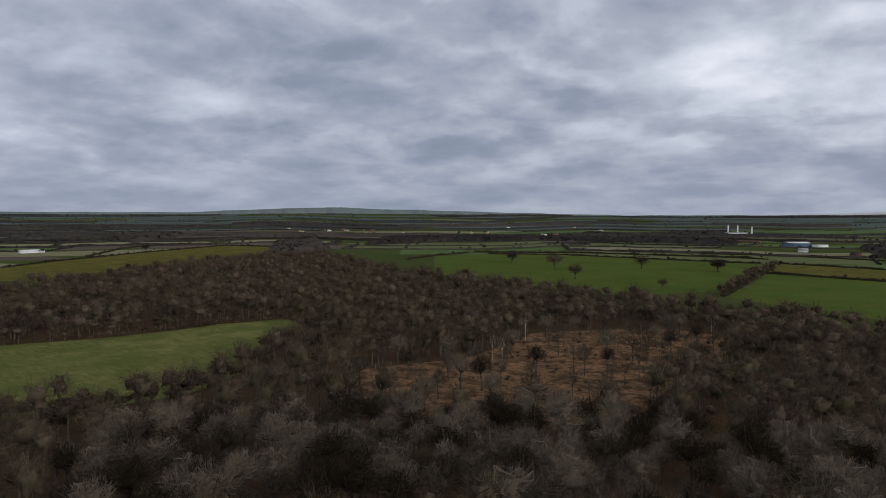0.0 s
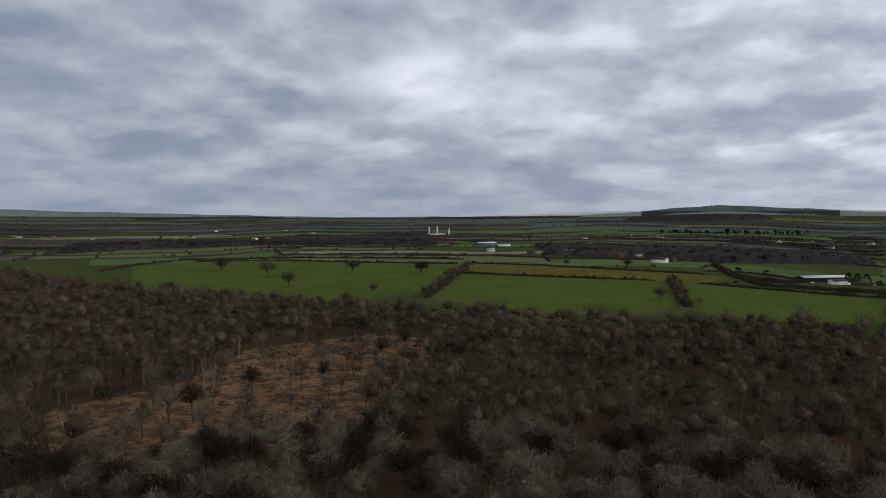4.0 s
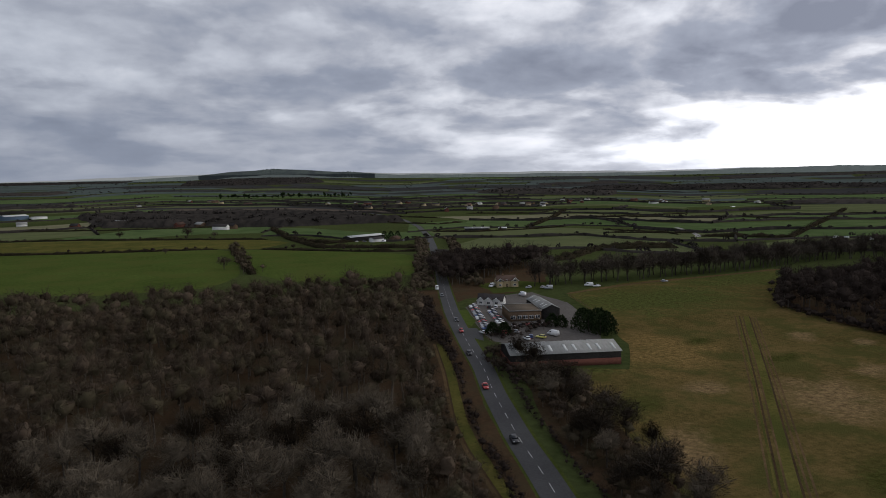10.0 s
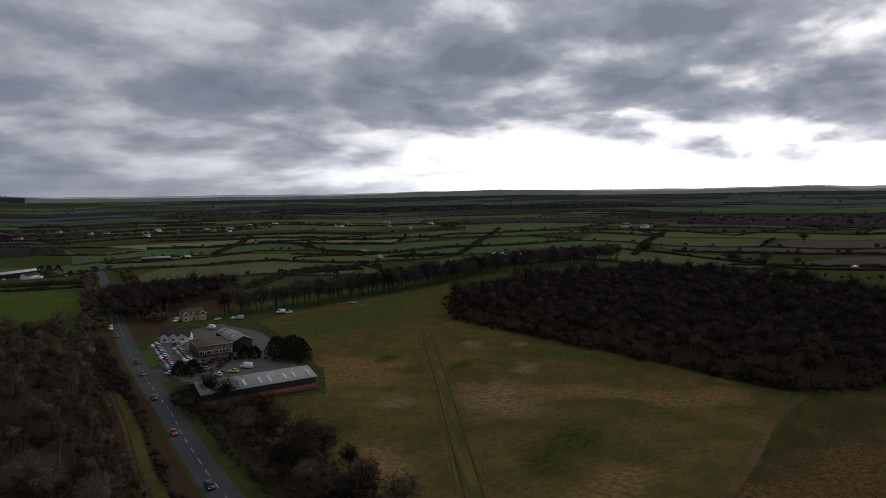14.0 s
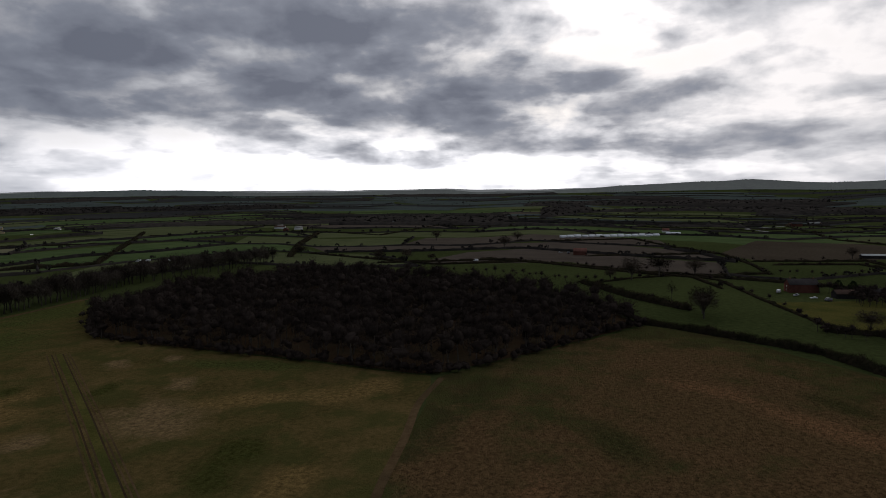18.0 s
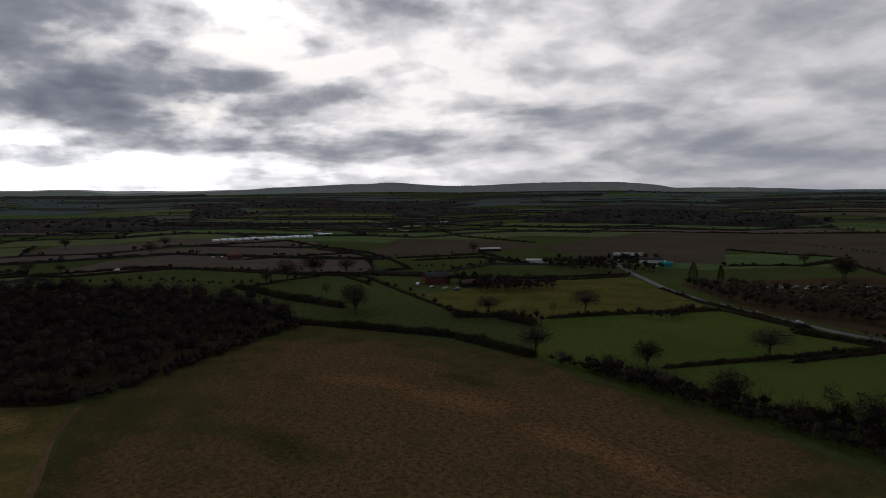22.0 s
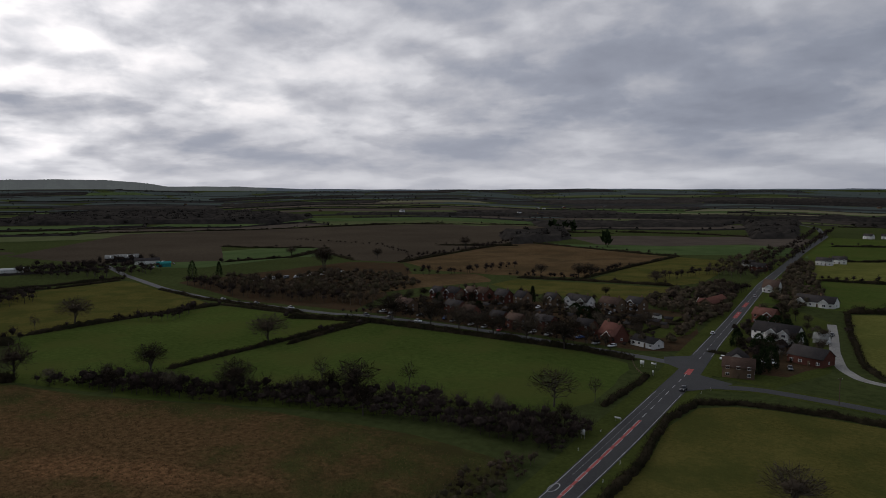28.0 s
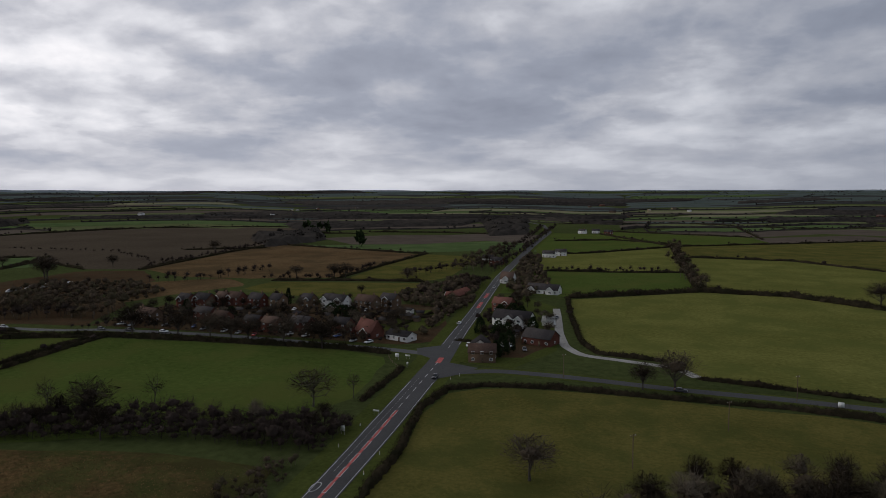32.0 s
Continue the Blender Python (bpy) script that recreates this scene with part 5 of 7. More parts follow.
def far_farmland():
    names = ["far_green", "far_olive", "far_brown", "pasture", "far_pale", "far_scrub", "hazed_hill"]
    kinds = {k: ([], []) for k in names}
    own_land, wooded = boxed(PATCHES), boxed(FAR_WOODS)
    count = {k: 0 for k in kinds}
    hv, hf, hn, spots, woods = [], [], 0, [], []
    r = 660.0
    cell_no = 0
    while r < 4600:
        depth = r * rng.uniform(0.045, 0.085) if r > 1500 else rng.uniform(100, 180)
        a = -math.pi
        while a < math.pi:
            span = (rng.uniform(200, 480) if r < 1500 else rng.uniform(300, 900)) / r
            b = min(a + span, math.pi)
            c = (a + b) / 2
            mid = (r + depth / 2) * (1 + 0.06 * math.sin(c * 5 + 1) + 0.05 * math.sin(c * 13 + 2) + 0.03 * math.sin(c * 29))
            cx, cy = -math.sin(c) * mid, math.cos(c) * mid
            near_road = np.min(np.hypot(MAIN[:, 0] - cx, MAIN[:, 1] - cy)) < 70 or np.min(np.hypot(LANE_1[:, 0] - cx, LANE_1[:, 1] - cy)) < 60
            own = near_road or within(own_land + wooded, np.array([cx]), np.array([cy]))[0] or (abs(cx - 105 - (cy < -1100) * 40) < 60 and cy < 0 and r < 1450) or (cy > 0 and abs(cx - 320) < 45 and r < 1400)
            deg = math.degrees(c)
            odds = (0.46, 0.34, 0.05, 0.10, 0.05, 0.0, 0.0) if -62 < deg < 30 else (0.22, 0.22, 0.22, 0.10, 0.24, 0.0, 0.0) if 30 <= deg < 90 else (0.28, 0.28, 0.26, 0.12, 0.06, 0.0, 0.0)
            # farther out, more cells take scrub and the haze-tinted slope colour
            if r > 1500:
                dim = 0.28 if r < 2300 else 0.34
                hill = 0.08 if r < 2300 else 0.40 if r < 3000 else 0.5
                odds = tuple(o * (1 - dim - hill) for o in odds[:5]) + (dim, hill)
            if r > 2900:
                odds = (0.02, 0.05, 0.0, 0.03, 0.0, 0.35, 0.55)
            pick = rng.choice(7, p=odds)
            n, m = 5, 3
            s0, s1 = rng.uniform(-0.25, 0.25, 2) * depth
            t0, t1 = rng.uniform(-0.2, 0.2, 2) * (b - a)
            uu, vv = np.meshgrid(np.linspace(0, 1, n), np.linspace(0, 1, m), indexing="ij")
            ang = a + (b - a) * uu + (t0 * (1 - uu) + t1 * uu) * vv
            rad = r + depth * vv + s0 * (1 - uu) + s1 * uu
            rad = rad * (1 + 0.06 * np.sin(ang * 5 + 1) + 0.05 * np.sin(ang * 13 + 2) + 0.03 * np.sin(ang * 29))
            x, y = -np.sin(ang) * rad, np.cos(ang) * rad
            if not own:
                k = names[pick]
                i, j = np.meshgrid(np.arange(n - 1), np.arange(m - 1), indexing="ij")
                f = np.stack([i * m + j, i * m + j + 1, (i + 1) * m + j + 1, (i + 1) * m + j], 2).reshape(-1, 4) + count[k]
                kinds[k][0].append(np.stack([x, y, land(x, y) + np.clip((rad - 1300) / 800, 0.0, 0.4) + 0.008 + 0.004 * (cell_no % 8)], 2).reshape(-1, 3))
                kinds[k][1].append(f)
                count[k] += n * m
                cell_no += 1
                edges = [np.stack([x[:, 0], y[:, 0]], 1), np.stack([x[0], y[0]], 1)]
                for e in edges:
                    if rng.random() < (0.25 if r < 1500 else 0.35 if r < 2400 else 0.85):
                        continue
                    p = resample(e, max(8.0, r * 0.012))
                    if within(own_land, p[:, 0], p[:, 1]).any():
                        continue
                    nn, q = normals(p), len(p)
                    h, w = (rng.uniform(1.5, 5.0) if r > 1300 else rng.uniform(1.6, 3.4)) * (0.7 + 0.6 * rng.random(q)), rng.uniform(2.5, 5)
                    z = land(p[:, 0], p[:, 1])
                    rows = np.stack([np.c_[p + nn * w / 2, z - 1], np.c_[p + nn * w / 4, z + h], np.c_[p - nn * w / 4, z + h * 0.95], np.c_[p - nn * w / 2, z - 1]], 1).reshape(-1, 3)
                    ii, jj = np.meshgrid(np.arange(q - 1), np.arange(3), indexing="ij")
                    hf.append(np.stack([ii * 4 + jj, ii * 4 + jj + 1, (ii + 1) * 4 + jj + 1, (ii + 1) * 4 + jj], 2).reshape(-1, 4) + hn)
                    hv.append(rows)
                    hn += len(rows)
                    spots.append(p[rng.random(q) < (0.45 if r < 1500 else 0.7)] + rng.normal(0, 1.5, (1, 2)))
                if rng.random() < (0.03 if r < 1500 else 0.09):
                    woods.append(np.stack([x, y], 2)[[0, -1, -1, 0], [0, 0, -1, -1]])
            a = b
        r += depth
    for k, (v, f) in kinds.items():
        thing("far_field", np.concatenate(v), np.concatenate(f), M[k], {"far_brown": "distant bare brown fields", "far_pale": "distant pale fields", "far_scrub": "distant dark woods and scrub", "hazed_hill": "slopes of far hills with grey haze in their colour"}.get(k, "distant green fields"), "farmland", kind="stuff")
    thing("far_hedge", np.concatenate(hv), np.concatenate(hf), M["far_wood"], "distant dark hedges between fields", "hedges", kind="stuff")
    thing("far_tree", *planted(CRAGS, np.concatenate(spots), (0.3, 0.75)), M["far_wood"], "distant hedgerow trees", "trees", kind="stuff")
    sheets = join([canopy(w, 11.0, 7.0 if np.hypot(*np.mean(w, 0)) < 2300 else 10.0) for w in FAR_WOODS] + [canopy(w, 8.0, 9.0) for w in woods])
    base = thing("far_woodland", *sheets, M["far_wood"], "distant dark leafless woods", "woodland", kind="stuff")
    pts = [scatter(w, 24.0) for w in FAR_WOODS]
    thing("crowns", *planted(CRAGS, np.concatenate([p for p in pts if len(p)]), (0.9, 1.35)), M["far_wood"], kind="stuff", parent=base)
    # trees that roughen the skyline
    az = np.radians(rng.uniform(-200, 78, 6000))
    far = np.stack([-np.sin(az), np.cos(az)], 1) * np.where(np.arange(6000) < 3200, rng.uniform(4450, 4720, 6000), rng.uniform(3000, 4600, 6000))[:, None]
    keep = np.sin(az * 23) + np.sin(az * 61 + 1) > -0.2
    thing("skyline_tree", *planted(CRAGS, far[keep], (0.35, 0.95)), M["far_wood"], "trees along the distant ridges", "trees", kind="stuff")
    firs = np.concatenate([line_points([(104, 2385), (218, 2344), (367, 2315), (532, 2299)], 11, 6), line_points([(494, -1010), (470, -1035)], 6, 3), line_points([(300, -770), (312, -790)], 5, 3)])
    thing("fir_row", *planted(FIRS, firs, (0.9, 1.6)), M["evergreen"], "row of distant dark firs", "trees", kind="stuff")


far_farmland()


def distant_ridge(name, a0, a1, glow, radius, share, rise, rough, label, foot=-40.0):
    """A range of hills far beyond the fields, its haze painted as emission (glow); rough: the height of the trees along
    its top.
    """
    r = np.random.default_rng(int(a1 * 10) + 3000)
    az = np.radians(np.arange(a0, a1 + 0.01, 0.05))
    deg = np.degrees(az)
    el = np.interp(deg, SKYLINE[:, 0], SKYLINE[:, 1]) * share + rise + 0.03 * (1.2 - share) * (np.sin(az * 9) + np.sin(az * 23 + 1)) + 0.015 * np.sin(az * 71)
    if share < 1:
        el = el - 0.45 * np.clip((deg - a1 + 16) / 16, 0, 1)
    clump = np.clip(np.sin(az * 47) + np.sin(az * 113 + 2), 0, 2) * 0.5 + 0.15
    el = el + rough * clump * r.uniform(0.0, 1.0, len(az))
    x, y = -np.sin(az) * radius, np.cos(az) * radius
    top = 68 + radius * np.tan(np.radians(el))
    v = np.concatenate([np.c_[x, y, np.full(len(az), foot)], np.c_[x, y, top], np.c_[x * 1.01, y * 1.01, top - 90]])
    i, n = np.arange(len(az) - 1), len(az)
    f = np.concatenate([np.stack([i + n, i + n + 1, i + 1, i], 1), np.stack([i + 2 * n, i + 2 * n + 1, i + n + 1, i + n], 1)])
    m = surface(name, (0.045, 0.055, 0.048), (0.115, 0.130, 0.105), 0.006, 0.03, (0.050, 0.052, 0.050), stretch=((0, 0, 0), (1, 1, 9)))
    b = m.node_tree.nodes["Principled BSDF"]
    # the hills glow by themselves to stand in for hazy air
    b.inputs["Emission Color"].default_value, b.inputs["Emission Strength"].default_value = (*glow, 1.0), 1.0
    thing("distant_ridge", v, f, m, label, "backdrop", kind="structure")


# painted haze by bearing, brighter towards the sun and on the farthest range
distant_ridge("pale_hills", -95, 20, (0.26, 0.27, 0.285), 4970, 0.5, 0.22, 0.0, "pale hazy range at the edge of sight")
distant_ridge("plain_hills", -200, -130, (0.068, 0.082, 0.105), 4900, 1.0, 0.0, 0.03, "rim of the far plain in painted blue-grey haze")
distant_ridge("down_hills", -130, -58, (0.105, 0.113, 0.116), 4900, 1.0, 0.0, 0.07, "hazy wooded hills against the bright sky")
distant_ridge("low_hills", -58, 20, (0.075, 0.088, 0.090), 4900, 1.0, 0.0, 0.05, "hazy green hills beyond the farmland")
distant_ridge("west_hills", 20, 80, (0.052, 0.066, 0.076), 4900, 1.0, 0.0, 0.03, "hill beyond the plain in painted blue-green haze")
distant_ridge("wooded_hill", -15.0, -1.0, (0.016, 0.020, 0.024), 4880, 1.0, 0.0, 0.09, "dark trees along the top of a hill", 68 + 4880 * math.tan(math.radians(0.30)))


def water(pts, w, label):
    p = smooth(pts, 8)
    ribbon("flood_water", p, w * (0.6 + 0.4 * np.sin(np.arange(len(p)))), w * 0.7, 0.08, M["water"], label, "water")


M["water"] = surface("water", (0.05, 0.05, 0.045), (0.08, 0.08, 0.07), 0.05, 0.5, rough=0.06, spec=0.8)
water([(630, 500), (641, 476), (646, 451), (649, 428)], 3.5, "flooded ground shining behind the tree belt")
water([(987, 1043), (1040, 1080), (1079, 1111)], 4.0, "flooded corner of a far field")
water([(545, 757), (560, 757)], 3.0, "small flooded patch in grass")

# ------------------------------------------------------------ buildings
M["brick_red"] = surface("brick_red", (0.090, 0.036, 0.027), (0.160, 0.070, 0.052), 0.4, 4.0, vary=0.2)
M["brick_brown"] = surface("brick_brown", (0.105, 0.072, 0.048), (0.19, 0.130, 0.085), 0.4, 4.0, vary=0.2)
M["white_render"] = surface("white_render", (0.62, 0.61, 0.58), (0.80, 0.79, 0.76), 0.3, 2.0, vary=0.1)
M["cream_render"] = surface("cream_render", (0.36, 0.29, 0.17), (0.46, 0.38, 0.24), 0.3, 2.0, vary=0.1)
M["roof_dark"] = surface("roof_dark", (0.035, 0.032, 0.032), (0.075, 0.066, 0.062), 0.3, 3.0, vary=0.25)
M["roof_brown"] = surface("roof_brown", (0.070, 0.046, 0.036), (0.125, 0.085, 0.066), 0.3, 3.0, vary=0.25)
M["roof_red"] = surface("roof_red", (0.125, 0.055, 0.042), (0.20, 0.098, 0.078), 0.3, 3.0, vary=0.1)
M["roof_grey"] = surface("roof_grey", (0.20, 0.20, 0.185), (0.31, 0.31, 0.29), 0.15, 1.2, vary=0.05, stretch=((0, 0, 0), (1.0, 0.12, 1.0)))
M["felt"] = surface("felt", (0.10, 0.082, 0.062), (0.16, 0.13, 0.10), 0.2, 1.5, vary=0.05)
M["rooflight"] = surface("rooflight", (0.44, 0.45, 0.43), (0.58, 0.58, 0.55), 0.5, 3.0, rough=0.4)
M["dark_cladding"] = surface("dark_cladding", (0.022, 0.021, 0.020), (0.048, 0.045, 0.042), 0.4, 3.0, vary=0.05)
M["timber"] = surface("timber", (0.09, 0.065, 0.045), (0.17, 0.125, 0.085), 0.5, 3.0, vary=0.2)
M["frame_white"] = surface("frame_white", (0.68, 0.68, 0.66), (0.82, 0.82, 0.80), 0.5, 3.0, vary=0.05, rough=0.5)
M["polythene"] = surface("polythene", (0.70, 0.72, 0.74), (0.85, 0.86, 0.87), 0.1, 0.6, rough=0.35)
M["steel_blue"] = surface("steel_blue", (0.075, 0.11, 0.16), (0.11, 0.15, 0.20), 0.1, 1.0, vary=0.05)
M["teal"] = surface("teal", (0.03, 0.20, 0.19), (0.05, 0.28, 0.26), 0.3, 1.0)
M["yard"] = surface("yard", (0.085, 0.076, 0.068), (0.145, 0.132, 0.118), 0.06, 0.8)


def glass_material():
    m, t, b = material("window_glass", 0.08, 0.0, 0.5)
    b.inputs["Base Color"].default_value = (0.02, 0.023, 0.027, 1)
    return m


M["glass"] = glass_material()


def block(x0, y0, z0, x1, y1, z1):
    v = np.array([(x, y, z) for z in (z0, z1) for x, y in ((x0, y0), (x1, y0), (x1, y1), (x0, y1))], float)
    return v, np.array([(3, 2, 1, 0), (4, 5, 6, 7), (0, 1, 5, 4), (1, 2, 6, 5), (2, 3, 7, 6), (3, 0, 4, 7)])


def part(name, piece, mat, parent, label="", at=None):
    ob = thing(name, *piece, mat, label, parent=parent)
    if at is not None:
        ob.matrix_local = at
    return ob


def gable_walls(w, d, e, r):
    """Walls with pointed ends, the ridge along x."""
    v = np.array([(-w / 2, -d / 2, 0), (w / 2, -d / 2, 0), (w / 2, d / 2, 0), (-w / 2, d / 2, 0), (-w / 2, -d / 2, e), (w / 2, -d / 2, e), (w / 2, d / 2, e), (-w / 2, d / 2, e), (-w / 2, 0, r), (w / 2, 0, r)], float)
    tri = [(0, 1, 5), (0, 5, 4), (2, 3, 7), (2, 7, 6), (1, 2, 6), (1, 6, 5), (3, 0, 4), (3, 4, 7), (5, 6, 9), (7, 4, 8)]
    return v, np.array(tri)


def gable_roof(w, d, e, r, over=0.35, thick=0.18):
    s = (r - e) / (d / 2)
    pts = []
    for x in (-w / 2 - over, w / 2 + over):
        for y, z in ((-d / 2 - over, e - s * over), (0, r), (d / 2 + over, e - s * over)):
            pts += [(x, y, z + 0.03), (x, y, z + thick)]
    f = [(1, 7, 9, 3), (3, 9, 11, 5), (0, 2, 8, 6), (2, 4, 10, 8), (0, 6, 7, 1), (4, 5, 11, 10), (0, 1, 3, 2), (2, 3, 5, 4), (6, 8, 9, 7), (8, 10, 11, 9)]
    return np.array(pts, float), np.array(f)


def turned(piece, m):
    v, f = piece
    return np.array([m @ Vector(p) for p in v]), f


def window(parent, x, y, z, w, h, face):
    """A framed pane on the wall that looks along face degrees."""
    m = pose(x, y, z, 0, 0, face)
    bar = 0.09
    pieces = [block(-w / 2, -0.07, 0, w / 2, 0.02, bar), block(-w / 2, -0.07, h - bar, w / 2, 0.02, h), block(-w / 2, -0.07, bar, -w / 2 + bar, 0.02, h - bar), block(w / 2 - bar, -0.07, bar, w / 2, 0.02, h - bar), block(-bar / 2, -0.07, bar, bar / 2, 0.02, h - bar)]
    ob = part("window", turned(join(pieces), m), M["frame_white"], parent)
    part("pane", turned(block(-w / 2 + bar, -0.03, bar, w / 2 - bar, 0.01, h - bar), m), M["glass"], ob)


def house(x, y, turn, w, d, e, r, wall, roof, label, gables=(), chimneys=(0.3,), floors=2, name="house", trim="frame_white", group="village houses", back=False):
    """A pitched-roof house whose front looks along -y of its own; gables: (place along the front, width, reach)."""
    base = tagged(new(name), label, "house", group)
    part("wall", gable_walls(w, d, e, r), M[wall], base)
    part("roof", gable_roof(w, d, e, r), M[roof], base)
    for gx, gw, gd in gables:
        gr = min(r - 0.2, e + gw * 0.42)
        m = pose(gx, -d / 2 - gd / 2 + d / 8, 0, 0, 0, 90)
        part("gable", turned(gable_walls(gd + d / 4, gw, e, gr), m), M[wall], base)
        part("gable_roof", turned(gable_roof(gd + d / 4 + 1.0, gw, e, gr, 0.3), m), M[roof], base)
        fy = -d / 2 - gd - 0.86 - 0.02
        for side in (-1, 1):
            v = np.array([(gx + side * (gw / 2 + 0.3), fy, e - 0.25), (gx + side * (gw / 2 + 0.3), fy, e + 0.12), (gx, fy, gr + 0.22), (gx, fy, gr - 0.15)])
            v = np.concatenate([v, v + np.array([0, 0.09, 0])])
            part("bargeboard", (v, np.array([(0, 1, 2, 3), (7, 6, 5, 4), (0, 4, 5, 1), (1, 5, 6, 2), (2, 6, 7, 3), (3, 7, 4, 0)])), M[trim], base)
        for k in range(floors):
            window(base, gx, -d / 2 - gd, 0.9 + 2.6 * k, min(1.8, gw * 0.4), 1.2, 0)
    n = max(2, int(w / 3.2))
    for k in range(n):
        px = -w / 2 + (k + 0.5) * w / n
        if any(abs(px - g[0]) < g[1] / 2 + 0.4 for g in gables):
            continue
        for fl in range(floors):
            if fl == 0 and k == n // 2:
                dr = part("door", block(px - 0.5, -d / 2 - 0.06, 0, px + 0.5, -d / 2 + 0.02, 2.05), M["timber"], base)
                part("handle", block(px + 0.3, -d / 2 - 0.10, 1.0, px + 0.38, -d / 2 - 0.05, 1.08), M["frame_white"], dr)
                continue
            window(base, px, -d / 2, 0.9 + 2.6 * fl, 1.3, 1.15, 0)
        if back:
            for fl in range(floors):
                window(base, px, d / 2, 0.9 + 2.6 * fl, 1.2, 1.1, 180)
    for fl in range(floors):
        window(base, -w / 2, 0, 0.9 + 2.6 * fl, 1.1, 1.1, -90)
        window(base, w / 2, 0, 0.9 + 2.6 * fl, 1.1, 1.1, 90)
    for c in chimneys:
        st = part("chimney", block(c * w - 0.4, -0.4, r - 0.8, c * w + 0.4, 0.4, r + 1.1), M["brick_brown"], base)
        for k in (-0.2, 0.2):
            part("pot", prism((c * w + k, 0, r + 1.1), (c * w + k, 0, r + 1.5), 0.13, 0.11, 8), M["roof_red"], st)
    base.matrix_world = pose(x, y, float(land(x, y)), 0, 0, turn)
    return base


def barn(x, y, turn, w, d, e, r, wall, roof, label, lights=0, name="barn", group="farm buildings", plinth=None, doors=0):
    """A long shed with a low pitched roof; lights: pale sheets in the roof; plinth: a lower wall of another stuff."""
    base = tagged(new(name), label, "farm building", group)
    part("wall", gable_walls(w, d, e, r), M[wall], base)
    part("roof", gable_roof(w, d, e, r, 0.4, 0.14), M[roof], base)
    if plinth:
        h = e * 0.5
        for k, (a, b, c, f) in enumerate(((-w / 2 - 0.1, -d / 2 - 0.1, w / 2 + 0.1, -d / 2), (-w / 2 - 0.1, d / 2, w / 2 + 0.1, d / 2 + 0.1), (-w / 2 - 0.1, -d / 2, -w / 2, d / 2), (w / 2, -d / 2, w / 2 + 0.1, d / 2))):
            part("plinth", block(a, b, 0, c, f, h), M[plinth], base)
    s = (r - e) / (d / 2)
    for k in range(lights):
        px = -w / 2 + (k + 0.5 + 0.12 * (-1) ** k) * w / lights
        for side in (-1, 1):
            y0, y1 = side * d * 0.16, side * d * 0.42
            z0, z1 = r - s * abs(y0) + 0.17, r - s * abs(y1) + 0.17
            v = np.array([(px - 0.5, y0, z0), (px + 0.5, y0, z0), (px + 0.5, y1, z1), (px - 0.5, y1, z1)])
            v = np.concatenate([v, v + np.array([0, 0, 0.05])])
            part("rooflight", (v, np.array([(0, 1, 2, 3), (7, 6, 5, 4), (0, 4, 5, 1), (1, 5, 6, 2), (2, 6, 7, 3), (3, 7, 4, 0)])), M["rooflight"], base)
    for k in range(doors):
        px = -w / 2 + (k + 0.5) * w / doors
        part("door", block(px - 1.6, -d / 2 - 0.14, 0, px + 1.6, -d / 2 - 0.02, e * 0.78), M["timber"], base)
    base.matrix_world = pose(x, y, float(land(x, y)), 0, 0, turn)
    return base


def ridge_turn(a, b):
    return math.degrees(math.atan2(b[1] - a[1], b[0] - a[0]))


# trading estate beside the road
patch("yard", [(132, 318), (119, 272), (113, 250), (122, 232), (142, 226), (156, 228), (176, 278), (186, 306), (184, 345), (150, 338)], 0.10, M["yard"], "worn grey yard of the trading estate", "yard")
patch("yard", [(108, 262), (114, 275), (120, 276), (114, 258), (110, 248)], 0.11, M["asphalt"], "entrance to the yard", "yard")
patch("verge", [(124, 312), (131, 316), (121, 277), (114, 276)], 0.12, M["bright_grass"], "mown grass strip before the car park", "verge")
barn(124.5, 212.0, ridge_turn((104.6, 207.5), (143, 198.3)), 40, 17, 4.8, 6.9, "dark_cladding", "roof_grey", "long shed with grey sheet roof, dark walls and red brick base", 9, "long_shed", "estate buildings", "brick_red")
base = tagged(new("flat_roofed_building"), "flat-roofed brown brick works beside a yard", "building", "estate buildings")
part("wall", block(-7.5, -8.5, 0, 7.5, 8.5, 4.6), M["brick_brown"], base)
part("roof", block(-7.8, -8.8, 4.6, 7.8, 8.8, 4.85), M["felt"], base)
part("parapet", join([block(-7.8, -8.8, 4.85, 7.8, -8.5, 5.2), block(-7.8, 8.5, 4.85, 7.8, 8.8, 5.2), block(-7.8, -8.5, 4.85, -7.5, 8.5, 5.2), block(7.5, -8.5, 4.85, 7.8, 8.5, 5.2)]), M["concrete"], base)
for k in range(5):
    window(base, -5.8 + k * 2.9, -8.5, 1.2, 2.2, 1.6, 0)
base.matrix_world = pose(146.2, 284.4, 0, 0, 0, -14)
barn(159.6, 288, 79, 27, 8, 5.2, 7.0, "dark_cladding", "roof_grey", "tall open-fronted hall with corrugated roof", 5, "hall", "estate buildings")
house(147.6, 321, -40, 13.5, 7, 2.6, 5.4, "white_render", "roof_dark", "white showroom with three pointed gables", ((-4.6, 3.9, 1.0), (-0.4, 3.9, 1.0), (3.8, 3.9, 1.0)), (), 1, "showroom", group="estate buildings")
house(180, 371, -10, 12, 7, 3.9, 6.6, "cream_render", "roof_brown", "cream farmhouse with a brown tiled roof", ((-4.5, 3.6, 1.0), (4.5, 4.4, 1.5)), (-0.15,), 2, "farmhouse", group="farm buildings")

